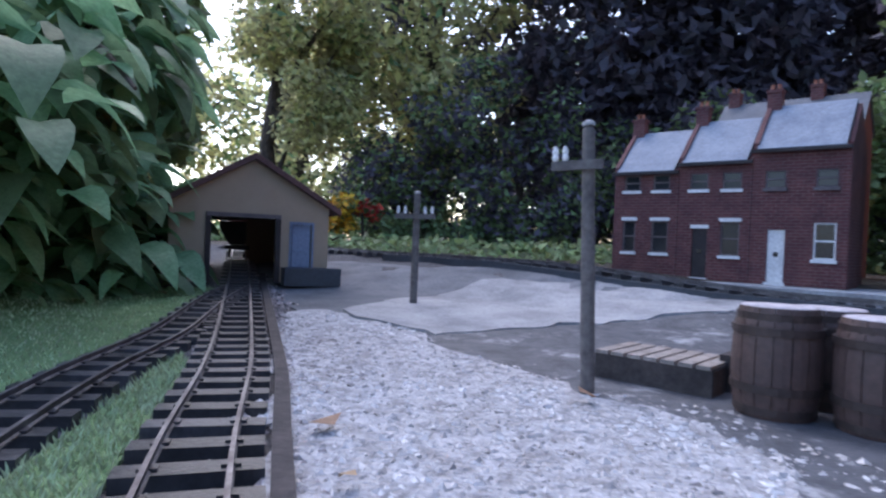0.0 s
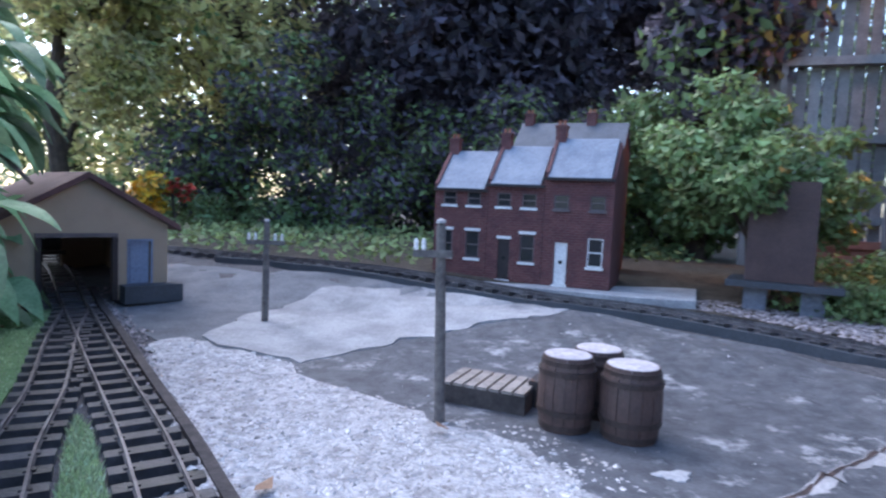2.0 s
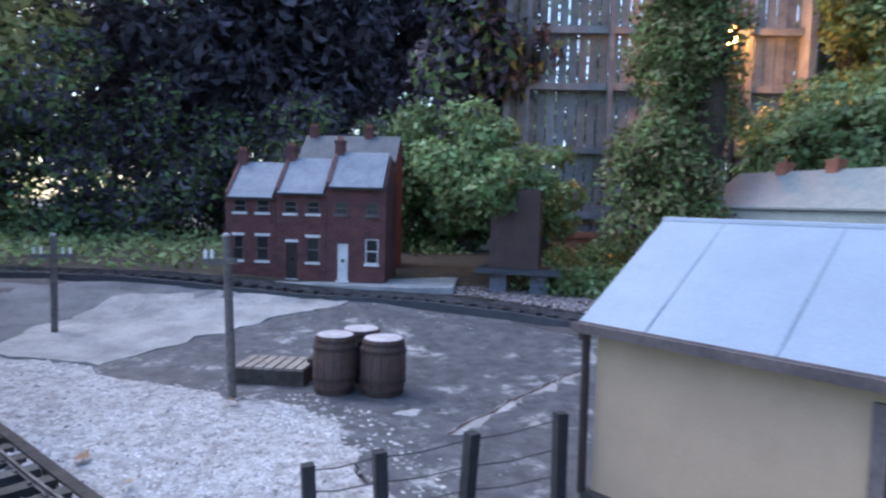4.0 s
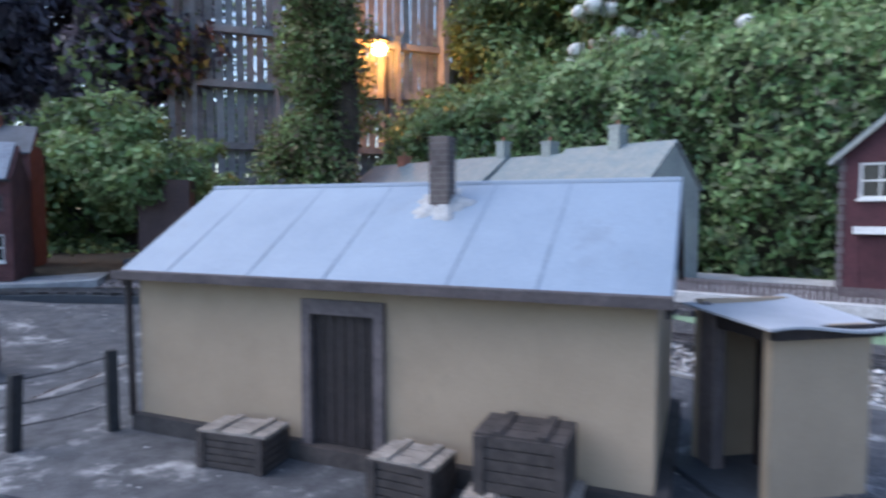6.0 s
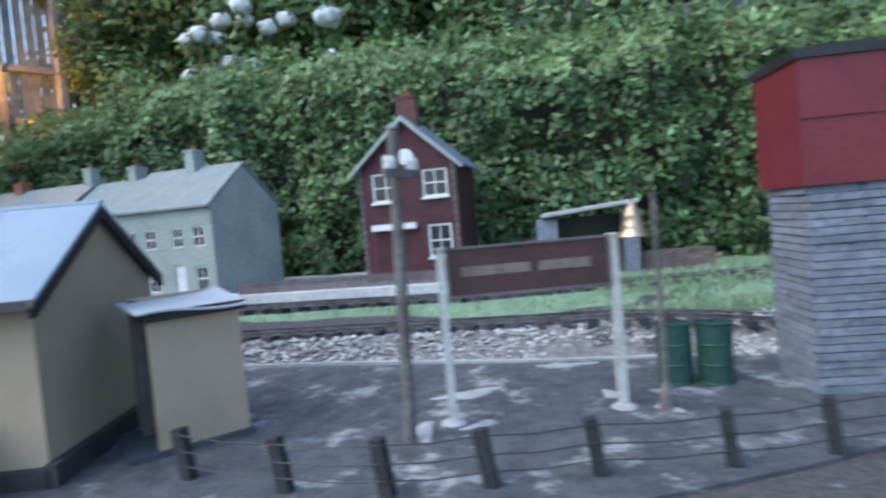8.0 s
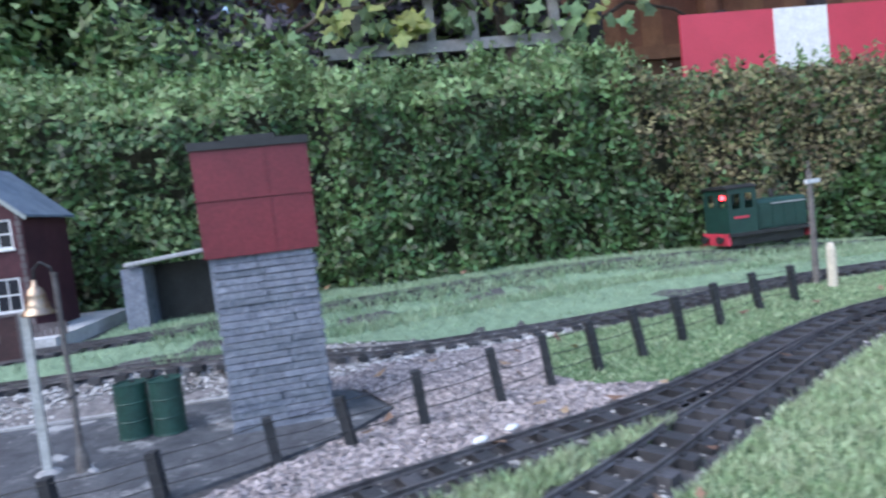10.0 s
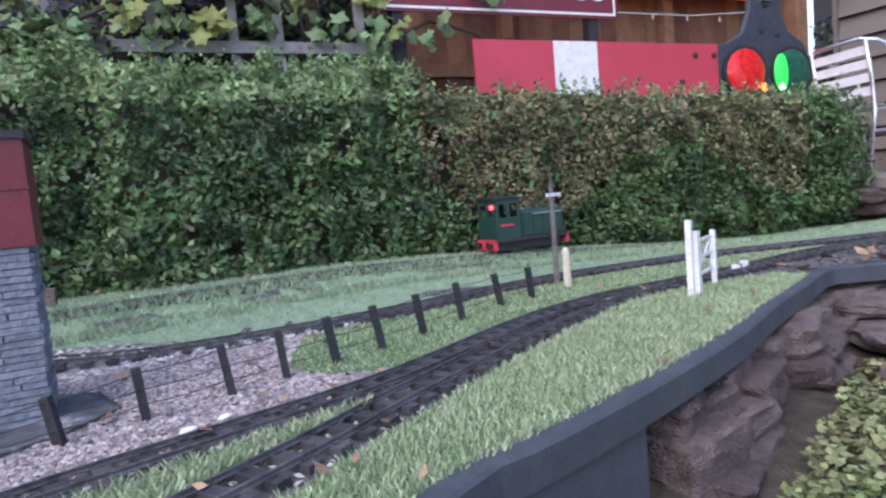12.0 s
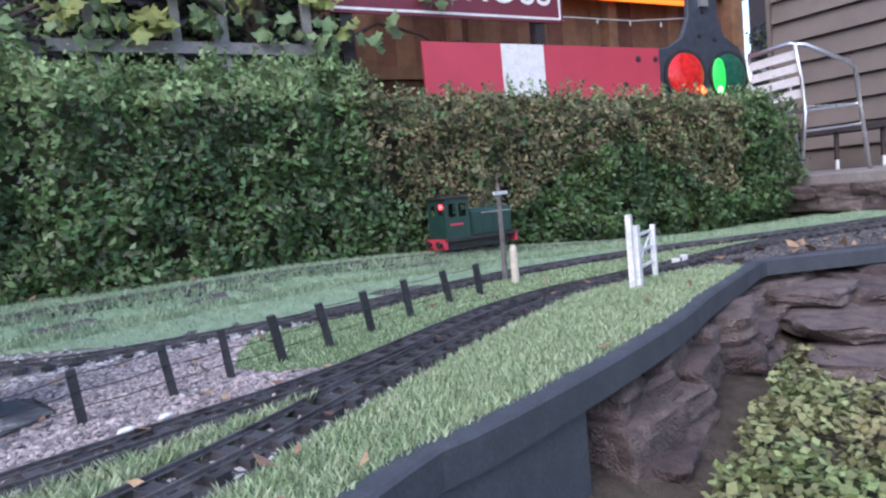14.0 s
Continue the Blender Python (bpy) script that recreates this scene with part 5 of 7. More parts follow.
part("low_wall", box(0.22, 0.37, 0.02, 0.06, 0.0, 0.052), M_ROCK, cs, "rough stone block", bevel=0.004)
hf = thing("picket_fence", axes(1.262, -0.44, 0.094, 0.02, -1.0), "low grey board fence along the station house slab", "fence")
for i in range(56):
    part("paling", box(i * 0.0105, i * 0.0105 + 0.0088, 0, 0.002, 0.0, 0.026), M_FRAME, hf)
part("fence_rail", box(0, 0.59, 0.002, 0.0045, 0.016, 0.020), M_FRAME, hf)

# ---------------- yard things ----------------
def telegraph_pole(x, y, tall, label, arms=1, lean=(0, 0), insulators=(-0.85, -0.5, 0.5, 0.85), r=0.0065, turn=0.0, at=0.80, reach=0.036, short=1.0):
    t = thing("telegraph_pole", Matrix.Translation((x, y, height(x, y))) @ Matrix.Rotation(radians(turn), 4, 'Z'), label, "telegraph pole", "telegraph poles")
    part("pole", lathe([(r, -0.01), (r * 0.95, tall * 0.5), (r * 0.85, tall - 0.004), (r * 0.5, tall)], 12), M_POLE, t, smooth=False)
    part("cap", lathe([(r * 0.9, tall), (r * 0.85, tall + 0.003), (r * 0.3, tall + 0.005)], 12), M_PALE, t)
    for i in range(arms):
        z = tall * (at - 0.1 * i)
        a = part("crossarm", box(-reach, reach * short, -r - 0.004, -r + 0.001, z - 0.004, z + 0.004), M_POLE, t, bevel=0.0008)
        for s in insulators:
            part("insulator", lathe([(0.0024, z + 0.004), (0.0032, z + 0.007), (0.0024, z + 0.010), (0.0030, z + 0.012), (0.0022, z + 0.015), (0.0012, z + 0.017)], 8, cx=s * reach, cy=-r - 0.0015), M_WHITE, a)
    t.matrix_basis = t.matrix_basis @ Matrix.Rotation(lean[0], 4, 'X') @ Matrix.Rotation(lean[1], 4, 'Y')
    return t


telegraph_pole(0.091, 0.305, 0.236, "grey weathered telegraph pole with a low crossarm in the gravel", 1, (0.03, -0.03), turn=-20, at=0.855, reach=0.030, insulators=(-0.9, -0.6), short=0.5)
telegraph_pole(-0.170, 0.785, 0.190, "grey weathered telegraph pole standing in the far yard", 1, (0, 0), turn=-10)
telegraph_pole(0.612, -1.016, 0.318, "tall brown telegraph pole on the platform", 1, (0.02, 0.02), turn=-22, at=0.86, reach=0.026)


def barrel(x, y, r, h, label, turn=0.0):
    t = thing("barrel", Matrix.Translation((x, y, height(x, y) + 0.003)) @ Matrix.Rotation(turn, 4, 'Z'), label, "barrel", "barrels in the yard")
    prof = [(r * 0.86, 0.0), (r * 0.94, h * 0.15), (r * 0.99, h * 0.33), (r, h * 0.5), (r * 0.99, h * 0.67), (r * 0.94, h * 0.85), (r * 0.86, h)]
    n = 16
    for i in range(n):
        a0, a1 = 2 * math.pi * (i + 0.03) / n, 2 * math.pi * (i + 0.97) / n
        bm = bmesh.new()
        cols = []
        for q, z in prof:
            cols.append([bm.verts.new((rr * math.cos(a), rr * math.sin(a), z)) for rr in (q, q - 0.004) for a in (a0, (a0 + a1) / 2, a1)])
        for A, B in zip(cols, cols[1:]):
            for u, v in ((0, 1), (1, 2), (2, 5), (5, 4), (4, 3), (3, 0)):
                bm.faces.new((A[u], A[v], B[v], B[u]))
        bm.faces.new([cols[0][j] for j in (0, 3, 4, 5, 2, 1)]); bm.faces.new([cols[-1][j] for j in (0, 1, 2, 5, 4, 3)])
        part("stave", bm, M_BARREL, t)
    part("core", lathe([(q - 0.003, z) for q, z in prof[:1]] + [(q - 0.0035, z) for q, z in prof[1:-1]] + [(prof[-1][0] - 0.0045, h - 0.005)], 20), M_DARKWOOD, t)
    part("head", lathe([(r * 0.80, h - 0.004), (r * 0.83, h + 0.0002), (r * 0.80, h + 0.001), (r * 0.3, h + 0.0014), (0.0005, h + 0.0014)], 24), M_BARRELTOP, t, "dusty pale barrel head")
    for z, q in ((0.004, 0.875), (h * 0.24, 0.967), (h * 0.76, 0.967), (h - 0.010, 0.875)):
        k = 0.006
        part("hoop", lathe([(r * q + 0.0002, z), (r * q + 0.0016, z), (r * q + 0.0016, z + k), (r * q + 0.0002, z + k)], 24), M_HOOP, t)
    return t


barrel(0.236, 0.286, 0.033, 0.087, "brown stave barrel with a dusty head standing in the yard")
barrel(0.300, 0.252, 0.0345, 0.084, "brown stave barrel with a dusty head standing in the yard", 0.3)
barrel(0.292, 0.330, 0.033, 0.084, "brown barrel standing behind two others in the yard", 0.7)

# a pallet-topped crate by the pole
cr = thing("low_crate", axes(0.118, 0.405, height(0.15, 0.4) + 0.003, 0.80, -0.50), "low wooden crate with a pale slatted lid beside the telegraph pole", "crate")
part("body", box(0, 0.112, -0.030, 0.045, 0, 0.024), M_CRATE, cr, bevel=0.001)
for i in range(7):
    part("slat", box(0.001 + i * 0.0162, 0.0135 + i * 0.0162, -0.031, 0.046, 0.0245, 0.028), M_CRATETOP, cr, "bleached slat" if i == 0 else "", bevel=0.0006)
part("end_board", box(0.105, 0.120, 0.010, 0.050, 0, 0.034), M_CRATE, cr, bevel=0.001)


def crate(m, w, d, h, label, slats=2, lid=None):
    t = thing("crate", m, label, "crate", "crates before the goods shed")
    part("body", box(0.001, w - 0.001, 0.001, d - 0.001, 0, h - 0.002), M_CRATE, t)
    n = 5
    for i in range(n):
        z0, z1 = h * i / n + 0.0006, h * (i + 1) / n - 0.0006
        part("board", box(0, w, -0.0008, 0.001, z0, z1), M_CRATE, t)
        part("board", box(w - 0.001, w + 0.0008, 0.001, d - 0.001, z0, z1), M_CRATE, t)
    for x in (0.0, w - 0.008):
        part("batten", box(x, x + 0.008, -0.0032, -0.0008, 0, h), M_CRATE, t, bevel=0.0005)
    k = 3
    for i in range(k):
        y0, y1 = d * i / k + 0.0007, d * (i + 1) / k - 0.0007
        part("lid_board", box(-0.001, w + 0.001, y0, y1, h - 0.002, h + 0.0015), lid or M_CRATETOP, t, bevel=0.0005)
    for i in range(slats):
        x = w * (i + 0.5) / slats
        part("lid_batten", box(x - 0.004, x + 0.004, 0, d, h + 0.0015, h + 0.004), M_CRATE if lid else M_CRATETOP, t, bevel=0.0005)
    return t


SX = Vector((0.274, -0.962, 0)); SY = Vector((0.962, 0.274, 0))
def by_shed(u, v, z=0.0045, turn=0.0):
    p = Vector((0.352, -0.162, 0)) + SX * u + SY * v
    return axes(p.x, p.y, z, 0.274, -0.962) @ Matrix.Rotation(radians(turn), 4, 'Z')
crate(by_shed(0.138, -0.060, turn=5), 0.072, 0.045, 0.034, "old wooden crate with a bleached lid by the shed wall")
crate(by_shed(0.324, -0.061, turn=-3), 0.060, 0.046, 0.036, "wooden crate with a bleached board lid before the shed")
low = crate(by_shed(0.414, -0.075, turn=2), 0.084, 0.062, 0.024, "shallow wooden crate under a larger dark one", 2)
crate(by_shed(0.420, -0.066, 0.0325, turn=2), 0.070, 0.052, 0.044, "dark brown lidded chest stacked on a shallow crate", 2, M_CRATE)



def wire_fence(name, posts, tall, label, wires=(0.35, 0.62, 0.92), tilt=0.0):
    t = thing(name, Matrix(), label, "fence", kind="")
    rng = random.Random(len(posts))
    tops = []
    data = None
    for x, y, *tallness in posts:
        z = height(x, y)
        k = tallness[0] / tall if tallness else 1.0
        if data is None:
            ob = part("post", box(-0.0055, 0.0055, -0.0055, 0.0055, -0.01, tall), M_POST, t, bevel=0.001); data = ob.data
        else:
            ob = new("post", data); ob.parent = t
        lx, ly = rng.uniform(-0.05, 0.05) + tilt, rng.uniform(-0.05, 0.05)
        ob.matrix_basis = Matrix.Translation((x, y, z)) @ Euler((lx, ly, rng.uniform(-0.3, 0.3))).to_matrix().to_4x4() @ Matrix.Diagonal((1, 1, k, 1))
        tops.append((ob.matrix_basis.copy()))
    for f in wires:
        pts = []
        for a, b in zip(tops, tops[1:]):
            p, q = a @ Vector((-0.006, 0, tall * f)), b @ Vector((-0.006, 0, tall * f))
            pts += [p, p.lerp(q, 0.5) - Vector((0, 0, 0.0025))]
        pts.append(tops[-1] @ Vector((-0.006, 0, tall * f)))
        part("wire", tube(pts, 0.0007, segs=4), M_BLACK, t)
    return t


wire_fence("yard_fence", [(0.100, -0.096, 0.062), (0.158, -0.118, 0.073), (0.235, -0.128, 0.083), (0.326, -0.146, 0.094)], 0.086, "short black post and wire fence ending at the goods shed")
wire_fence("platform_fence", [(0.521, -0.827, 0.052), (0.498, -0.938, 0.052), (0.494, -1.031, 0.052), (0.514, -1.114, 0.052), (0.540, -1.201, 0.052), (0.560, -1.308, 0.052), (0.587, -1.394, 0.052), (0.630, -1.501, 0.056), (0.653, -1.581, 0.060), (0.684, -1.668, 0.070), (0.722, -1.772), (0.757, -1.850), (0.789, -1.932, 0.078), (0.828, -2.018, 0.078), (0.882, -2.112, 0.078), (0.945, -2.218, 0.078), (1.020, -2.344), (1.045, -2.436)], 0.074, "black post and wire fence running along the platform and track", tilt=-0.13)

# the water tower
wtw = thing("water_tower", axes(0.752, -1.434, 0.003, 0.10, -0.995), "water tower with a red tank on a blue grey stone base", "water tower")
TW, TDp, TH = 0.123, 0.106, 0.224
core = part("core", box(0.003, TW - 0.003, 0.003, TDp - 0.003, 0, TH), M_MORTAR, wtw)
rng = random.Random(21)
NR = 25
for r in range(NR):
    z0, z1 = TH * r / NR, TH * (r + 1) / NR
    for face, L in (("f", TW), ("l", TDp), ("r", TDp), ("b", TW)):
        x = 0.0
        while x < L - 0.001:
            w = min(rng.uniform(0.035, 0.095), L - x)
            if L - x - w < 0.012:
                w = L - x
            o = rng.uniform(-0.0005, 0.0038)
            a, b, c, d = x + 0.0006, x + w - 0.0006, z0 + 0.0006, z1 - 0.0006
            bx = {"f": box(a, b, -o, 0.004, c, d), "b": box(a, b, TDp - 0.004, TDp + o, c, d), "l": box(-o, 0.004, a, b, c, d), "r": box(TW - 0.004, TW + o, a, b, c, d)}[face]
            for v in bx.verts:
                v.co += Vector((rng.uniform(-0.0006, 0.0006), rng.uniform(-0.0006, 0.0006), rng.uniform(-0.0004, 0.0004)))
            part("stone", bx, M_STONE, core)
            x += w
tank = part("tank", box(-0.008, TW + 0.008, -0.008, TDp + 0.008, TH, TH + 0.136), M_TANKRED, wtw, "red painted tank", bevel=0.002)
for z in (TH + 0.070,):
    part("tank_rib", panel(TW + 0.0195, 0.003, 0.0015, [], y0=-0.0098), M_TANKRED, tank).location = (-0.0098, 0, z)
for i in range(1, 2):
    x = -0.008 + (TW + 0.016) * 0.62
    part("tank_rib", box(x - 0.0012, x + 0.0012, -0.0092, -0.008, TH, TH + 0.134), M_TANKRED, tank)
part("tank_rim", box(-0.011, TW + 0.011, -0.011, TDp + 0.011, TH + 0.132, TH + 0.142), M_BLACK, tank, "dark rim", bevel=0.001)
part("tank_lid", box(0.03, TW - 0.03, 0.03, TDp - 0.03, TH + 0.142, TH + 0.153), M_BLACK, tank, "dark hatch", bevel=0.002)

# the running-in board, its lettering too faded to read
nb = thing("name_board", axes(0.669, -1.049, 0.003, 0.255, -0.967) @ Matrix.Diagonal((0.97, 1, 0.945, 1)), "dark brown station name board with faded lettering on white posts", "sign")
NW = 0.193
for x in (-0.006, NW - 0.006):
    p_ = part("post", box(x + 0.001, x + 0.010, -0.004, 0.006, 0, 0.200), M_POSTWHITE, nb, bevel=0.001)
    part("post_cap", box(x, x + 0.011, -0.005, 0.007, 0.200, 0.203), M_POSTWHITE, p_, bevel=0.0008)
bd = part("board", box(0.006, NW - 0.006, -0.003, 0.004, 0.146, 0.200), M_BOARDBROWN, nb, bevel=0.0008)
part("frame", panel(NW - 0.010, 0.058, 0.004, [(0.003, NW - 0.013, 0.003, 0.055)], y0=-0.005), M_FRAME, bd).location = (0.005, 0, 0.144)
for a, b in ((0.022, 0.098), (0.108, 0.166)):
    part("lettering", box(a, b, -0.0038, -0.003, 0.168, 0.179), M_FADED, bd)
for x in (0.0, NW):
    part("foot", lathe([(0.016, 0.0), (0.013, 0.003), (0.006, 0.006)], 12, cx=x, cy=0.0), M_PALE, nb, "splash of pale mortar")

# the station bell
bl = thing("station_bell", Matrix.Translation((0.705, -1.273, 0.003)), "brass bell hanging on a tall slender post", "bell")
part("post", lathe([(0.008, 0.0), (0.006, 0.02), (0.0038, 0.03), (0.0032, 0.10), (0.0042, 0.104), (0.003, 0.11), (0.0028, 0.225), (0.004, 0.232)], 12), M_POLE, bl)
part("hanger", tube([(0, 0, 0.222), (0.0, 0.003, 0.238), (0.0, 0.013, 0.245), (0.0, 0.021, 0.238), (0.0, 0.022, 0.224)], 0.0017, segs=6), M_BLACK, bl)
part("bell", lathe([(0.0165, 0.186), (0.0168, 0.188), (0.0135, 0.191), (0.0115, 0.197), (0.0118, 0.1985), (0.0105, 0.2), (0.0095, 0.208), (0.0098, 0.2095), (0.0085, 0.211), (0.0065, 0.216), (0.003, 0.219), (0.0018, 0.226)], 24, cx=0.0, cy=0.022), M_BRASS, bl, "tarnished stepped brass bell", smooth=True)
part("bar", box(-0.014, 0.014, -0.0012, 0.0012, 0.088, 0.091), M_POLE, bl)


def drum(x, y, label):
    t = thing("oil_drum", Matrix.Translation((x, y, 0.004)), label, "drum", "oil drums")
    part("body", lathe([(0.0205, 0), (0.0215, 0.001), (0.0205, 0.003), (0.0205, 0.022), (0.0215, 0.0235), (0.0205, 0.025), (0.0205, 0.046), (0.0215, 0.0475), (0.0205, 0.049), (0.0205, 0.070), (0.0215, 0.072), (0.019, 0.072), (0.019, 0.070)], 22), M_GREENBARREL, t)
    part("bung", lathe([(0.003, 0.070), (0.003, 0.0725)], 8, cx=0.010), M_BLACK, t)
drum(0.812, -1.296, "dark green oil drum on the platform beside the water tower")
drum(0.808, -1.341, "dark green oil drum on the platform beside the water tower")

# ---------------- the locomotive on the rear line ----------------
def locomotive(m):
    t = thing("diesel_locomotive", m, "small dark green diesel shunter with red bufferbeam and tail lamp", "locomotive")
    part("footplate", box(-0.135, 0.135, -0.052, 0.052, 0.040, 0.050), M_BLACK, t, bevel=0.001)
    part("underframe", box(-0.120, 0.120, -0.034, 0.034, 0.014, 0.040), M_BLACK, t, bevel=0.002)
    for s in (-0.137, 0.129):
        bb = part("bufferbeam", box(s, s + 0.008, -0.052, 0.052, 0.018, 0.050), M_ARMRED, t, "red bufferbeam", bevel=0.001)
        for y in (-0.030, 0.030):
            x = s - 0.008 if s < 0 else s + 0.008
            k = lathe([(0.006, 0), (0.006, 0.010), (0.011, 0.011), (0.011, 0.014)], 14)
            o = part("buffer", k, M_BLACK, bb)
            o.matrix_basis = Matrix.Translation((s if s < 0 else s + 0.008, y, 0.034)) @ Matrix.Rotation(radians(-90 if s < 0 else 90), 4, 'Y')
    hood = prism([(-0.040, 0.050), (0.040, 0.050), (0.040, 0.122), (0.032, 0.132), (-0.032, 0.132), (-0.040, 0.122)], -0.030, 0.128, "x")
    hd_ = part("bonnet", hood, M_LOCO, t, "dark green bonnet", bevel=0.002)
    for i in range(4):
        part("bonnet_door", box(-0.022 + i * 0.037, 0.010 + i * 0.037, -0.0415, -0.040, 0.058, 0.112), M_LOCO, hd_, bevel=0.0006)
    part("handrail", tube([(0.01, -0.044, 0.117), (0.12, -0.044, 0.117)], 0.0016), M_PALE, hd_)
    cab = bmesh.new()
    for y in (-0.050, 0.046):
        side = panel(0.088, 0.118, 0.004, [(0.012, 0.038, 0.064, 0.104), (0.050, 0.076, 0.064, 0.104)])
        for v in side.verts:
            v.co += Vector((-0.128, y, 0.050))
        tmp = bpy.data.meshes.new("t"); side.to_mesh(tmp); side.free(); cab.from_mesh(tmp); bpy.data.meshes.remove(tmp)
    for x in (-0.128, -0.044):
        end = panel(0.092, 0.118, 0.004, [(0.010, 0.038, 0.070, 0.104), (0.054, 0.082, 0.070, 0.104)])
        for v in end.verts:
            v.co = Vector((x + v.co.y, -0.046 + v.co.x, 0.050 + v.co.z))
        tmp = bpy.data.meshes.new("t"); end.to_mesh(tmp); end.free(); cab.from_mesh(tmp); bpy.data.meshes.remove(tmp)
    cb = part("cab", cab, M_LOCO, t, "dark green cab with open windows")
    part("cab_roof", prism([(-0.056, 0.168), (0.056, 0.168), (0.056, 0.171), (0.03, 0.178), (-0.03, 0.178), (-0.056, 0.171)], -0.134, -0.036, "x"), M_BLACK, t, bevel=0.001)
    part("nameplate", box(-0.112, -0.066, -0.0515, -0.050, 0.088, 0.094), M_ARMRED, cb, "small red plate")
    lamp_o = part("tail_lamp", lathe([(0.006, 0), (0.0065, 0.002), (0.0065, 0.005), (0.005, 0.006)], 14), glow("red lamp glass", (1.0, 0.03, 0.04), 5.0), cb, "glowing red tail lamp")
    lamp_o.matrix_basis = Matrix.Translation((-0.128, -0.032, 0.146)) @ Matrix.Rotation(radians(-90), 4, 'Y')
    for x in (-0.075, 0.075):
        for s in (-1, 1):
            w = lathe([(0.0235, 0), (0.0235, 0.002), (0.021, 0.0025), (0.021, 0.007), (0.017, 0.007), (0.016, 0.005), (0.005, 0.005), (0.004, 0.008)], 24)
            o = part("wheel", w, M_BLACK, t)
            o.matrix_basis = Matrix.Translation((x, s * 0.016, 0.0235)) @ Matrix.Rotation(radians(-90 * s), 4, 'X')
    part("exhaust", lathe([(0.006, 0.130), (0.006, 0.156), (0.0045, 0.156)], 12, cx=0.05), M_BLACK, hd_)
    return t


best = min(OUTER_LINE, key=lambda q: (q[1] + 2.72) ** 2)
lx, ly, ldx, ldy = best
locomotive(axes(lx, ly, height(lx, ly) + 0.0155, -ldx * (1 if ldy > 0 else -1), -abs(ldy)))

# ---------------- edge of the raised bed ----------------
bed_edge = thing("bed_edging", Matrix(), "dark grey painted boards edging the raised railway bed", "edging", kind="structure")
ln = curve_points(EDGE[2:], 0.05)
def ribbon(bm, sec):
    prev = None
    for q, d in ln:
        nr = Vector((d.y, -d.x, 0)) * -1
        ring = [bm.verts.new((q.x + nr.x * u, q.y + nr.y * u, w)) for u, w in sec]
        if prev:
            for k in range(len(sec)):
                bm.faces.new((prev[k], prev[(k + 1) % len(sec)], ring[(k + 1) % len(sec)], ring[k]))
        else:
            bm.faces.new(ring)
        prev = ring
    bm.faces.new(prev[::-1])
    bmesh.ops.recalc_face_normals(bm, faces=bm.faces[:])
    return bm
part("capping_board", ribbon(bmesh.new(), [(-0.024, -0.034), (0.004, -0.034), (0.004, 0.006), (-0.020, 0.006), (-0.024, 0.002)]), M_EDGE, bed_edge, "dark grey capping board")

# boards along the track and the rear line's kerb
def kerb(name, pts, off, w, h, material, label):
    bm = bmesh.new()
    prev = None
    for q, d in curve_points(pts, 0.05):
        nr = Vector((-d.y, d.x, 0))
        ring = []
        for u, z in ((off - w / 2, -0.02), (off + w / 2, -0.02), (off + w / 2, h), (off - w / 2, h)):
            p = q + nr * u
            ring.append(bm.verts.new((p.x, p.y, height(q.x + nr.x * off, q.y + nr.y * off) + z)))
        if prev:
            for k in range(4):
                bm.faces.new((prev[k], prev[(k + 1) % 4], ring[(k + 1) % 4], ring[k]))
        else:
            bm.faces.new(ring)
        prev = ring
    bm.faces.new(prev[::-1])
    bmesh.ops.recalc_face_normals(bm, faces=bm.faces[:])
    return tagged(part(name, bm, material), label, "kerb", kind="structure")


kerb("track_kerb", MAIN[2:7], 0.047, 0.012, 0.008, M_CRATE, "weathered wooden strip edging the track")
kerb("rear_kerb", OUTER[8:14], 0.052, 0.012, 0.012, M_EDGE, "dark kerb along the rear line")
kerb("platform_kerb", [(0.935, -0.35), (0.935, -1.0), (0.938, -1.44)], 0.0, 0.010, 0.007, M_PALE, "pale platform edging")

# splashes of pale mortar on the platform
for i, (x, y, a, b, r) in enumerate(((0.773, -1.045, 0.040, 0.016, -60), (0.763, -1.218, 0.016, 0.010, 20), (0.905, -1.165, 0.035, 0.010, -75), (0.640, -1.02, 0.030, 0.014, 10), (0.71, -1.275, 0.018, 0.008, 40), (0.66, -1.08, 0.02, 0.008, -50), (0.30, 0.15, 0.018, 0.012, 0))):
    bm = lathe([(1.0, 0.0), (0.95, 0.0012), (0.5, 0.0022)], 18)
    for v in bm.verts:
        k = 1 + 0.25 * math.sin(3 * math.atan2(v.co.y, v.co.x) + i) + 0.12 * math.sin(7 * math.atan2(v.co.y, v.co.x))
        v.co.x *= a * k; v.co.y *= b * k
    ob = part("mortar_patch", bm, M_PALE)
    ob.matrix_basis = Matrix.Translation((x, y, 0.0042)) @ Matrix.Rotation(radians(r), 4, 'Z')
    tagged(ob, "dried splash of pale mortar on the platform", "mortar", "mortar splashes")

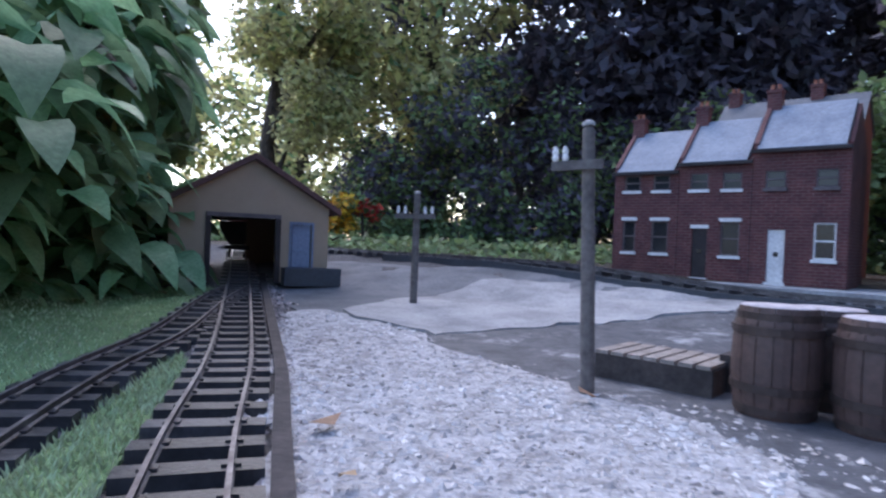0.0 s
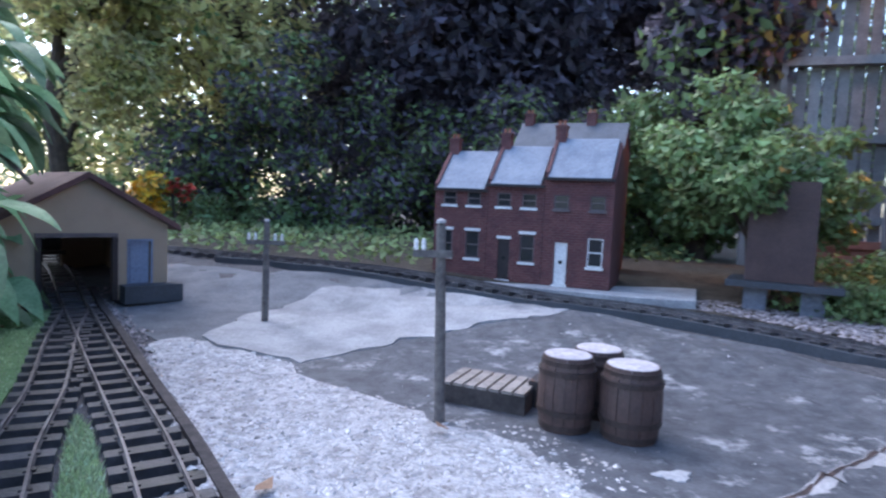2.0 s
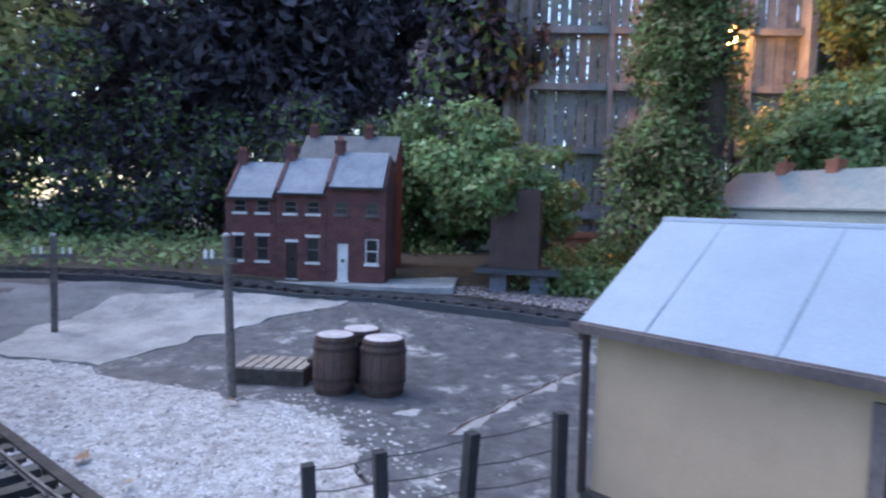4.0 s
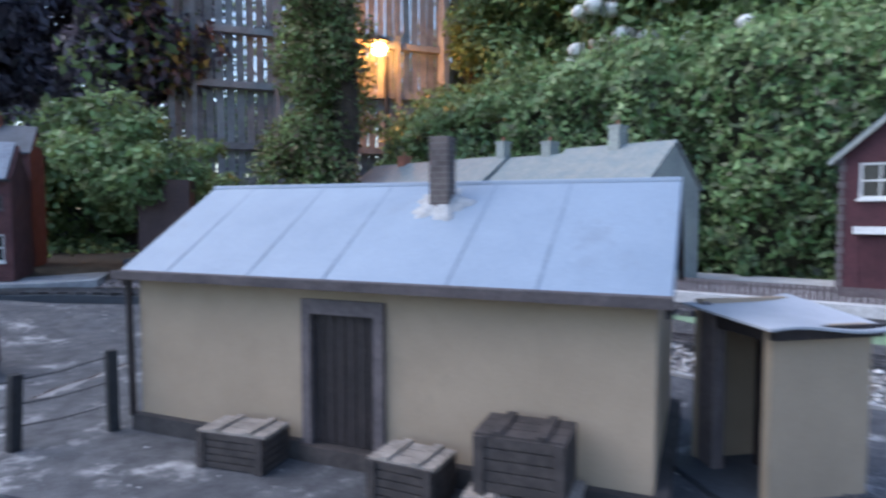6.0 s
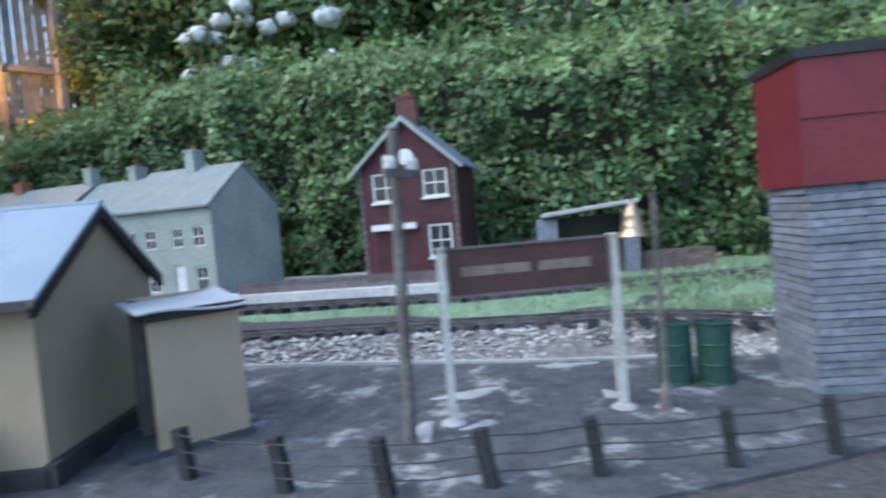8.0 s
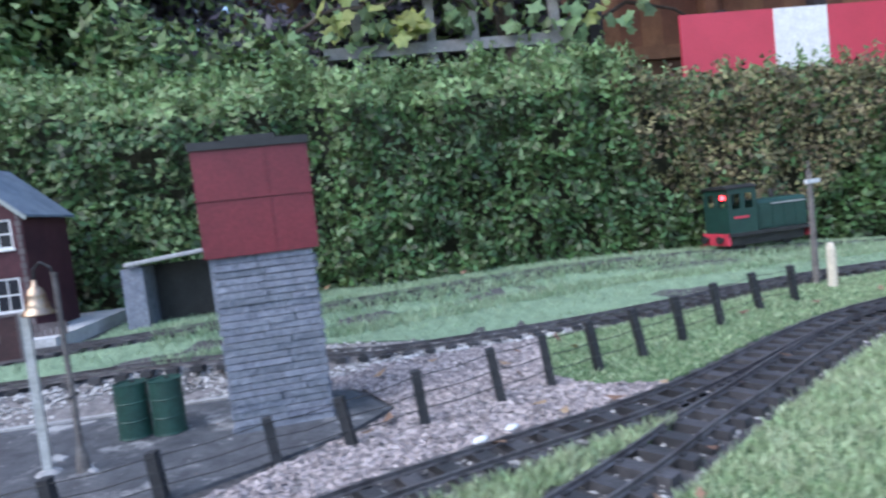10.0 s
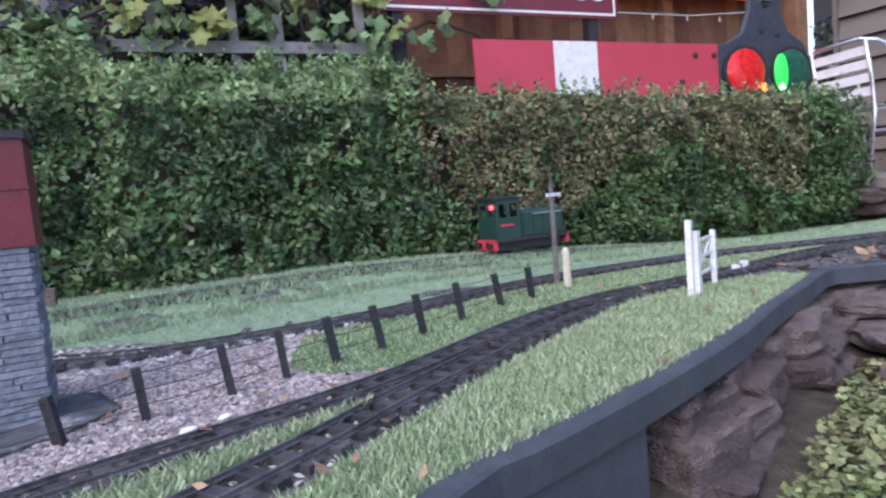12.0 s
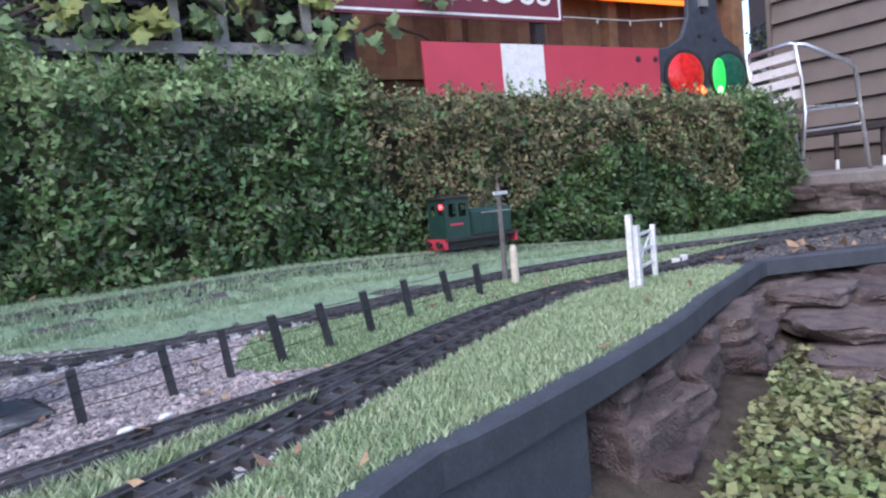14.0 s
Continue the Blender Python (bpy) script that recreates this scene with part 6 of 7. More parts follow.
# a long crack in the yard with pale cement smeared beside it
crack_line = [q for q, d in curve_points([(0.31, 0.055), (0.36, 0.088), (0.403, 0.106), (0.45, 0.138), (0.498, 0.161), (0.57, 0.196), (0.635, 0.228), (0.72, 0.262), (0.809, 0.303)], 0.012)]
CR = random.Random(62)
bm, pale_bm = bmesh.new(), bmesh.new()
prev = None
for i, q in enumerate(crack_line):
    a, w = CR.gauss(0, 0.003), CR.uniform(0.0012, 0.0034)
    row = [bm.verts.new((q.x + a - w * 0.5, q.y + a + w, 0.0052)), bm.verts.new((q.x + a + w * 0.5, q.y + a - w, 0.0052))]
    side = (CR.uniform(0.006, 0.022) * abs(math.sin(i * 0.37)) + 0.002)
    smear = [pale_bm.verts.new((q.x + a + side * 0.45, q.y + a - side, 0.0047)), pale_bm.verts.new((q.x + a - 0.002, q.y + a + 0.004, 0.0047))]
    if prev:
        bm.faces.new((prev[0][0], prev[0][1], row[1], row[0]))
        pale_bm.faces.new((prev[1][0], smear[0], smear[1], prev[1][1]))
    prev = (row, smear)
crack_ob = tagged(part("yard_crack", bm, mat("rusty crack", (0.075, 0.05, 0.045), (0.045, 0.035, 0.035), 0.95, 60, 0.5)), "rusty brown crack running across the yard", "ground", kind="structure")
tagged(part("cement_smear", pale_bm, M_WORN), "pale cement smeared beside the crack", "ground", kind="structure")
for x, y, k in ((0.602, -1.755, 1.0), (0.580, -1.715, 1.15)):
    bm = bmesh.new()
    bmesh.ops.create_icosphere(bm, subdivisions=2, radius=0.0075 * k)
    for v in bm.verts:
        v.co = Vector((v.co.x * 1.25, v.co.y * 0.75, v.co.z * 0.4)) * (1 + 0.18 * noise.noise(v.co * 160 + Vector((k * 9, 0, 0))))
    ob = part("white_stone", bm, M_WHITE)
    ob.matrix_basis = Matrix.Translation((x, y, 0.0125)) @ Matrix.Rotation(-1.0, 4, 'Z')
    tagged(ob, "flat white stone lying between the sleepers", "stone", "white stones on the track")

# a small tipper waiting behind the engine shed
wg = thing("tipper_wagon", axes(-0.765, 1.30, height(-0.765, 1.30) + 0.0155, -0.45, 0.89), "small dark tipper wagon standing beyond the engine shed", "wagon")
part("frame", box(-0.06, 0.06, -0.03, 0.03, 0.022, 0.032), M_BLACK, wg, bevel=0.001)
part("skip", prism([(-0.020, 0.034), (0.020, 0.034), (0.045, 0.075), (0.045, 0.095), (-0.045, 0.095), (-0.045, 0.075)], -0.055, 0.055, "x"), M_BLACK, wg, bevel=0.002)
part("load", lathe([(0.035, 0.095), (0.022, 0.108), (0.008, 0.116)], 10), M_TANKRED, wg, "heap of reddish load")
for x in (-0.035, 0.035):
    for s in (-1, 1):
        o = part("wheel", lathe([(0.014, 0), (0.014, 0.002), (0.012, 0.006), (0.004, 0.007)], 16), M_BLACK, wg)
        o.matrix_basis = Matrix.Translation((x, s * 0.016, 0.014)) @ Matrix.Rotation(radians(-90 * s), 4, 'X')

# side boards below the capping on the near stretch, then a dry stone wall
near_ln = [(q, d) for q, d in ln if q.y > -2.205]
for k, (z0, z1) in enumerate(((-0.160, -0.036), (-0.34, -0.163))):
    prev = None
    bm = bmesh.new()
    for q, d in near_ln:
        nr = Vector((-d.y, d.x, 0))
        ring = [bm.verts.new((q.x + nr.x * u, q.y + nr.y * u, w)) for u, w in ((-0.016, z0), (0.006, z0), (0.006, z1), (-0.016, z1))]
        if prev:
            for j in range(4):
                bm.faces.new((prev[j], prev[(j + 1) % 4], ring[(j + 1) % 4], ring[j]))
        else:
            bm.faces.new(ring)
        prev = ring
    bm.faces.new(prev[::-1])
    bmesh.ops.recalc_face_normals(bm, faces=bm.faces[:])
    part("side_board", bm, M_EDGE, bed_edge)


def rock(seed, sx, sy, sz):
    """An angular quarried stone: a block cut by random planes, its faces roughened."""
    rng = random.Random(seed)
    bm = bmesh.new()
    bmesh.ops.create_cube(bm, size=1.0)
    for _ in range(5):
        n = Vector((rng.gauss(0, 1), rng.gauss(0, 1), rng.gauss(0, 0.35))).normalized()
        res = bmesh.ops.bisect_plane(bm, geom=bm.verts[:] + bm.edges[:] + bm.faces[:], plane_co=n * rng.uniform(0.46, 0.64), plane_no=n, clear_outer=True)
        rim = [e for e in res["geom_cut"] if isinstance(e, bmesh.types.BMEdge)]
        if rim:
            bmesh.ops.edgeloop_fill(bm, edges=rim)
    bmesh.ops.triangulate(bm, faces=bm.faces[:])
    bmesh.ops.subdivide_edges(bm, edges=bm.edges[:], cuts=3, use_grid_fill=True)
    bmesh.ops.smooth_vert(bm, verts=bm.verts[:], factor=0.5, use_axis_x=True, use_axis_y=True, use_axis_z=True)
    off = Vector((rng.uniform(-9, 9), rng.uniform(-9, 9), rng.uniform(-9, 9)))
    for v in bm.verts:
        p = v.co
        k = 1 + 0.12 * noise.noise(p * 2.3 + off) + 0.09 * noise.noise(p * 6 + off) + 0.05 * noise.noise(p * 14 + off)
        v.co = Vector((p.x * sx * k, p.y * sy * k, p.z * sz * k)) * 1.12
    bmesh.ops.recalc_face_normals(bm, faces=bm.faces[:])
    return bm


wallst = thing("stone_wall", Matrix(), "dry stone retaining wall of rough grey brown garden stones", "stone wall", kind="structure")
rk = random.Random(33)
for i, (q, d) in enumerate(curve_points([(0.485, -2.31), (0.56, -2.48), (0.665, -2.68), (0.76, -2.885), (0.85, -3.09), (0.82, -3.24), (0.765, -3.39), (0.69, -3.65), (0.59, -4.1), (0.48, -4.75)], 0.085)):
    for r, (z, out) in enumerate(((-0.080, -0.01), (-0.125, 0.015), (-0.170, 0.045), (-0.215, 0.07))):
        if rk.random() < 0.06:
            continue
        s = rk.uniform(0.75, 1.3)
        ob = part("stone", rock(i * 7 + r, 0.118 * s, 0.09 * s, 0.052 * rk.uniform(0.7, 1.15)), M_ROCK, wallst)
        nr = Vector((d.y, -d.x, 0))
        if nr.x > 0:
            nr = -nr
        c = q + nr * (out + rk.uniform(-0.03, 0.035)) + d * rk.uniform(-0.03, 0.03)
        ob.matrix_basis = Matrix.Translation((c.x, c.y, z + rk.uniform(-0.015, 0.015))) @ Euler((rk.uniform(-.14, .14), rk.uniform(-.14, .14), math.atan2(d.y, d.x) + rk.uniform(-.3, .3))).to_matrix().to_4x4()

# flat slabs stepping down from the wall beside the corner of the bed
for i, (x, y, z, a, b, t) in enumerate(((0.74, -3.17, -0.075, 0.20, 0.13, 0.03), (0.69, -3.33, -0.085, 0.24, 0.14, 0.03), (0.63, -3.05, -0.115, 0.22, 0.15, 0.035), (0.60, -3.25, -0.125, 0.26, 0.15, 0.035), (0.53, -2.95, -0.155, 0.20, 0.14, 0.035), (0.52, -3.17, -0.165, 0.28, 0.16, 0.035))):
    ob = part("stone", rock(500 + i, a, b, t), M_ROCK, wallst)
    ob.matrix_basis = Matrix.Translation((x, y, z)) @ Euler((0.03 * (i % 3 - 1), 0.04 * (i % 2), 1.9 + 0.3 * (i % 3))).to_matrix().to_4x4()

# soil bank, ground ivy and flat stones below
bank = bmesh.new()
bmesh.ops.create_grid(bank, x_segments=70, y_segments=70, size=1.6)
for v in bank.verts:
    x, y = v.co.x + 0.3, v.co.y - 3.4
    dline = (x - 0.55) * 0.894 + (y + 2.50) * 0.447
    v.co = Vector((x, y, -0.34 + 0.17 * smoothstep(-1.3, -0.55, dline) + 0.06 * smoothstep(-3.0, -4.5, y) + 0.05 * smoothstep(-0.35, 0.35, dline) + 0.02 * noise.noise(Vector((x * 3, y * 3, 0))) + 0.008 * noise.noise(Vector((x * 14, y * 14, 0)))))
tagged(part("garden_bed", bank, M_SOIL, smooth=True), "bare brown garden soil sloping below the stone wall", "ground", kind="structure")


def bank_z(x, y):
    dline = (x - 0.55) * 0.894 + (y + 2.50) * 0.447
    return -0.34 + 0.17 * smoothstep(-1.3, -0.55, dline) + 0.06 * smoothstep(-3.0, -4.5, y) + 0.05 * smoothstep(-0.35, 0.35, dline) + 0.02 * noise.noise(Vector((x * 3, y * 3, 0)))


gi = np.random.default_rng(8)
pts = []
for _ in range(30000):
    x, y = gi.uniform(-0.2, 0.8), gi.uniform(-3.5, -2.2)
    dl = (x - 0.55) * 0.894 + (y + 2.50) * 0.447
    if -0.80 < dl < -0.11 and noise.noise(Vector((x * 4, y * 4, 2))) + 0.5 * noise.noise(Vector((x * 13, y * 13, 6))) > -0.22 + 0.6 * smoothstep(-2.6, -3.0, y):
        pts.append((x, y, bank_z(x, y) + gi.uniform(0.004, 0.04)))
P = np.array(pts)
tagged(leaf_cloud("ground_ivy", P, np.tile([0, 0, 1.0], (len(P), 1)), 0.016, M_IVY, 5, aspect=0.8, fold=0.08), "low green and yellowing ivy covering the soil", "plant", kind="stuff")

# ---------------- turf ----------------
TURF_EDGE = [(0.322, -1.905), (0.360, -2.02), (0.403, -2.14), (0.453, -2.27), (0.543, -2.48), (0.648, -2.68), (0.743, -2.885), (0.80, -3.00), (0.86, -2.97), (0.875, -2.80), (0.868, -2.66), (0.835, -2.53), (0.745, -2.355), (0.655, -2.205), (0.565, -2.065), (0.50, -1.968), (0.435, -1.878), (0.37, -1.785), (0.30, -1.665), (0.23, -1.53), (0.11, -1.27), (0.0, -1.0), (-0.15, -1.2), (0.06, -1.498)]
TURF_BACK = [(1.10, 0.0), (1.02, -0.0), (1.09, -0.40), (1.10, -1.0), (1.125, -1.5), (1.13, -1.8), (1.15, -2.0), (1.19, -2.18), (1.245, -2.38), (1.295, -2.65), (1.305, -2.9), (1.29, -3.2), (1.225, -3.5), (1.15, -3.9), (1.05, -4.7), (1.63, -4.7), (1.57, -3.8), (1.51, -2.9), (1.42, -2.1), (1.26, -1.5), (1.145, -1.0), (1.125, -0.5)]
TURF_HEDGE = [(1.80, -1.02), (1.24, -1.06), (1.36, -1.5), (1.52, -2.1), (1.61, -2.9), (1.67, -3.8), (1.71, -4.7), (1.80, -4.7)]
TURF_MID = [(0.735, -1.90), (0.80, -1.86), (0.90, -1.88), (1.04, -1.93), (1.06, -2.1), (1.10, -2.25), (1.155, -2.42), (1.205, -2.65), (1.21, -2.9), (1.195, -3.2), (1.13, -3.48), (1.08, -3.5), (1.08, -3.35), (1.05, -3.15), (1.015, -2.98), (0.985, -2.75), (0.955, -2.54), (0.905, -2.36), (0.825, -2.20), (0.735, -2.06), (0.70, -1.99)]
TURF_LOOP = [(0.32, -1.30), (0.442, -1.58), (0.482, -1.70), (0.53, -1.83), (0.565, -1.925), (0.548, -1.91), (0.485, -1.805), (0.42, -1.70), (0.35, -1.58), (0.25, -1.38), (0.12, -1.0), (0.17, -0.95)]
TURF_LEFT = [(-0.30, 0.03), (-0.325, 0.10), (-0.368, 0.22), (-0.42, 0.40), (-0.482, 0.62), (-0.57, 0.86), (-0.82, 0.72), (-1.4, 0.4), (-1.3, -0.3), (-0.5, -0.5), (-0.24, -0.12)]
TURF_VEE = [(-0.190, 0.09), (-0.240, 0.20), (-0.282, 0.29), (-0.318, 0.34), (-0.295, 0.26), (-0.245, 0.12), (-0.215, 0.03), (-0.16, -0.12), (-0.04, -0.45), (0.0, -0.40), (-0.09, -0.12), (-0.135, -0.03)]
RG = random.Random(9)
for nm, poly, count, tall, lab in (("verge_turf", TURF_EDGE, 46000, 0.012, "bright artificial grass along the edge of the bed"), ("bank_turf", TURF_BACK, 20000, 0.009, "short artificial grass between the two rear tracks"),
                                   ("hedge_turf", TURF_HEDGE, 14000, 0.010, "artificial grass at the foot of the hedge"), ("middle_turf", TURF_MID, 16000, 0.008, "artificial grass beyond the wire fence"), ("loop_turf", TURF_LOOP, 16000, 0.019, "tuft of artificial grass between the converging tracks"),
                                   ("lawn_turf", TURF_LEFT, 30000, 0.006, "artificial grass beside the siding"), ("vee_turf", TURF_VEE, 9000, 0.007, "wedge of artificial grass between the tracks")):
    patch(nm, poly, 0.0035, M_MINTBASE if nm in ("bank_turf", "hedge_turf") else M_LAWNBASE if nm in ("lawn_turf", "vee_turf") else M_TURF, lab, 0.06)
    blades(nm + "_blades", scatter(poly, count, RG), tall + 0.003, M_MINT if nm in ("bank_turf", "hedge_turf") else M_BLADE, lab, RG, wide=0.0012)

# pale ballast around the platform track and the pinkish chippings by the fence
BALL = [(0.935, -0.3), (0.935, -1.48), (0.98, -1.58), (1.035, -1.7), (1.045, -1.93), (1.07, -2.05), (1.14, -2.0), (1.12, -1.5), (1.02, -1.0), (1.01, -0.4)]
PINK = [(0.60, -1.47), (0.70, -1.60), (0.764, -1.64), (0.876, -1.60), (0.93, -1.50), (1.02, -1.62), (1.04, -1.93), (0.90, -1.88), (0.80, -1.86), (0.735, -1.90), (0.70, -1.99), (0.672, -1.96), (0.632, -1.86), (0.598, -1.75), (0.562, -1.645), (0.51, -1.50), (0.56, -1.42)]
chips("pale_ballast", scatter(BALL, 3200, RG), 0.007, M_PALECHIP, "pale stone ballast beside the platform track", RG)
chips("fence_chippings", scatter(PINK, 6500, RG), 0.0065, M_PINKCHIP, "pinkish grey chippings under the wire fence", RG)
patch("chipping_bed", PINK, 0.0025, M_GREYGRAVEL, "bed of pinkish chippings beside the fence", 0.08)
patch("ballast_bed", BALL, 0.002, M_GREYGRAVEL, "pale ballast bed along the platform", 0.08)

# slab under houses by the hedge
SLAB = [(1.235, -0.45), (1.235, -1.02), (1.66, -1.02), (1.66, -0.2), (1.40, 0.62), (1.28, 0.62)]
bm = prism(SLAB, 0.0, 0.094, "z")
tagged(part("house_slab", bm, mat("whitened cement", (0.62, 0.62, 0.63), (0.46, 0.46, 0.47), 0.9, 25, 0.4)), "pale concrete slab carrying the station house", "slab", kind="structure")

# ---------------- gate, posts ----------------
gt = thing("crossing_gate", axes(0.792, -2.665, 0.004, 0.50, -0.86), "small white level crossing gate with thick post", "gate")
part("gate_post", box(-0.008, 0.012, -0.008, 0.010, 0, 0.130), M_WHITE, gt, bevel=0.0015)
part("tall_post", box(-0.024, -0.011, 0.0, 0.011, 0, 0.154), M_WHITE, gt, bevel=0.0015)
part("gate_frame", panel(0.13, 0.075, 0.004, [(0.006, 0.124, 0.006, 0.034), (0.006, 0.124, 0.041, 0.069)]), M_WHITE, gt).location = (0.014, 0.002, 0.035)
for s in (0, 1):
    part("brace", tube([(0.018, 0.004, 0.038 if s else 0.106), (0.14, 0.004, 0.106 if s else 0.038)], 0.002), M_WHITE, gt)
part("end_post", box(0.142, 0.152, -0.004, 0.006, 0, 0.120), M_WHITE, gt, bevel=0.001)
sp = thing("signal_post", Matrix.Translation((1.181, -2.592, height(1.181, -2.592))) @ Matrix.Rotation(radians(-60), 4, 'Z'), "thin grey post with a white crossbar", "post")
part("post", lathe([(0.0075, 0), (0.0065, 0.1), (0.0055, 0.25)], 10), M_POLE, sp)
part("spike", lathe([(0.002, 0.25), (0.0018, 0.272)], 6), M_POLE, sp)
part("crossbar", box(-0.036, 0.036, -0.008, -0.004, 0.222, 0.231), M_WHITE, sp, bevel=0.001)
pg = thing("peg", Matrix.Translation((1.125, -2.585, height(1.125, -2.585))), "short cream painted peg beside the track", "peg")
part("body", lathe([(0.0095, 0), (0.009, 0.085), (0.006, 0.095), (0.002, 0.097)], 12), mat("cream paint", (0.62, 0.56, 0.46), (0.54, 0.48, 0.40), 0.6), pg)
for px_, py_ in ((0.955, -2.953), (0.99, -3.02)):
    mk = thing("marker", Matrix.Translation((px_, py_, height(px_, py_))), "small white wooden marker beside the track", "marker", "white markers")
    part("body", box(-0.008, 0.008, -0.006, 0.006, 0, 0.022), M_WHITE, mk, bevel=0.001)

# ---------------- beyond the hedge ----------------
patio = bmesh.new()
box(0.9, 6.5, -9.5, -4.62, -0.4, 0.165, patio)
tagged(part("patio", patio, M_PATIO), "raised stone patio at the end of the garden", "patio", kind="structure")
for i in range(16):
    ob = part("stone", rock(300 + i, 0.17, 0.13, 0.055), M_ROCK, wallst)
    ob.matrix_basis = Matrix.Translation((1.0 + (i // 2) * 0.15 + 0.06 * (i % 2), -4.56 - 0.02 * (i % 3), 0.035 + 0.058 * (i % 2))) @ Matrix.Rotation(0.2 * (i % 3), 4, 'Z')

# real semaphore arm as a garden ornament
sa = thing("semaphore_signal", axes(2.40, -3.03, 0.0, 0.0, -1.0), "red railway signal arm with a white stripe and coloured spectacle glasses", "railway signal")
part("arm", box(0.0, 1.46, 0.0, 0.012, 0.655, 0.935), M_ARMRED, sa, "red enamelled arm", bevel=0.003)
part("stripe", box(0.42, 0.67, -0.003, 0.0, 0.656, 0.934), M_WHITE, sa, "white stripe")
for x, z in ((1.30, 0.875), (1.43, 0.875), (1.20, 0.735)):
    k = part("bolt", lathe([(0.016, 0), (0.016, 0.006), (0.008, 0.009)], 12), M_BLACK, sa)
    k.matrix_basis = Matrix.Translation((x, 0, z)) @ Matrix.Rotation(radians(90), 4, 'X')
plate = prism([(1.44, 0.93), (1.50, 0.66), (1.62, 0.61), (2.06, 0.60), (2.20, 0.70), (2.21, 0.86), (2.14, 0.96), (2.02, 1.02), (1.97, 1.12), (1.95, 1.50), (1.74, 1.50), (1.72, 1.12), (1.66, 1.00), (1.56, 0.95)], 0.012, 0.04, "y")
part("casting", plate, mat("blue black iron", (0.045, 0.055, 0.075), (0.03, 0.038, 0.052), 0.5, 20, 0.2), sa, "dark iron spectacle casting", bevel=0.004)
for x, z in ((1.80, 1.24), (1.88, 1.24), (1.84, 1.16), (1.80, 1.02), (1.93, 1.00)):
    k = part("bolt", lathe([(0.016, 0), (0.016, 0.006), (0.008, 0.009)], 12), M_BLACK, sa)
    k.matrix_basis = Matrix.Translation((x, 0.012, z)) @ Matrix.Rotation(radians(90), 4, 'X')
part("bracket", box(1.81, 1.87, -0.008, 0.012, 1.18, 1.30), M_ALU, sa, "pale metal bracket", bevel=0.002)


def signal_glass(name, col, lit):
    """Coloured glass with a mottled glow from the lamp that burns behind it."""
    m = mat(name, col, tuple(c * 0.5 for c in col), 0.12, 30, 0.3, spec=0.6)
    n, l = m.node_tree.nodes, m.node_tree.links
    p = n["Principled BSDF"]
    nz = n.new("ShaderNodeTexNoise"); nz.inputs["Scale"].default_value = 45.0; nz.inputs["Detail"].default_value = 4.0
    mr = n.new("ShaderNodeMapRange"); mr.inputs["From Min"].default_value = 0.35; mr.inputs["From Max"].default_value = 0.7; mr.inputs["To Min"].default_value = lit * 0.02; mr.inputs["To Max"].default_value = lit
    l.new(nz.outputs["Fac"], mr.inputs["Value"]); l.new(mr.outputs["Result"], p.inputs["Emission Strength"])
    p.inputs["Emission Color"].default_value = (*col, 1)
    return m


for x, col, nm, lit in ((1.665, (0.75, 0.02, 0.02), "red", 0.075), (2.03, (0.008, 0.11, 0.07), "green", 0.04)):
    dome = [(0.14 * math.cos(a), 0.035 * math.sin(a)) for a in [radians(9 * i) for i in range(10)]] + [(0.002, 0.035)]
    k = part("lens", lathe(dome, 36), signal_glass(nm + " signal glass", col, lit), sa, nm + " glass lens", smooth=True)
    k.matrix_basis = Matrix.Translation((x, 0.010, 0.79)) @ Matrix.Rotation(radians(90), 4, 'X') @ Matrix.Diagonal((1.1, 0.95, 1, 1))
    rim_ = part("lens_ring", lathe([(0.141, 0), (0.152, 0), (0.152, 0.014), (0.141, 0.014)], 36), M_BLACK, sa)
    rim_.matrix_basis = Matrix.Translation((x, 0.012, 0.79)) @ Matrix.Rotation(radians(90), 4, 'X') @ Matrix.Diagonal((1.1, 0.95, 1, 1))
for x, z, c, st in ((1.775, 0.70, (1.0, 0.12, 0.03), 2.0), (1.915, 0.70, (0.25, 1.0, 0.25), 2.0)):
    part("bulb", lathe([(0.001, z - 0.024), (0.011, z - 0.016), (0.016, z), (0.011, z + 0.016), (0.001, z + 0.024)], 16, cx=x, cy=-0.022), glow("bulb %.1f %.2f" % (st, z), c, st), sa, "lit lamp at the coloured glass", smooth=True)
k = part("lamp_glow", lathe([(0.058 * math.sin(a), -0.105 * math.cos(a)) for a in [radians(3 + 17.4 * i) for i in range(11)]], 20), glow("green lamp", (0.01, 0.50, 0.05), 0.62), sa, "green lamp showing through the glass", smooth=True)
k.matrix_basis = Matrix.Translation((1.938, -0.001, 0.785)) @ Matrix.Diagonal((1, 0.42, 1, 1))
for x in (0.2, 1.1, 1.85):
    part("stake", box(x - 0.02, x + 0.02, 0.02, 0.06, -0.4, 0.95), M_DARKWOOD, sa)

sg = thing("station_sign", axes(2.62, -2.62, 0.0, 0.0, -1.0), "maroon enamel station sign with white border and letters", "sign")
part("plate", box(0.0, 1.40, 0.0, 0.01, 1.115, 1.44), M_SIGNMAROON, sg, bevel=0.003)
part("border", panel(1.37, 0.295, 0.002, [(0.012, 1.358, 0.012, 0.283)]), M_WHITE, sg, "white border line").location = (0.015, -0.002, 1.13)
for i, x in enumerate((0.15, 1.25)):
    part("sign_post", box(x - 0.03, x + 0.03, 0.012, 0.07, -0.4, 1.46), M_DARKWOOD, sg)
txt = bpy.data.curves.new("letters", 'FONT')
txt.body, txt.size, txt.extrude, txt.align_x = "CROSS", 0.235, 0.001, 'RIGHT'
tob = new("letters", txt)
tob.data.materials.append(M_WHITE)
tob.parent = sg
tob["label"] = "white capital letters"
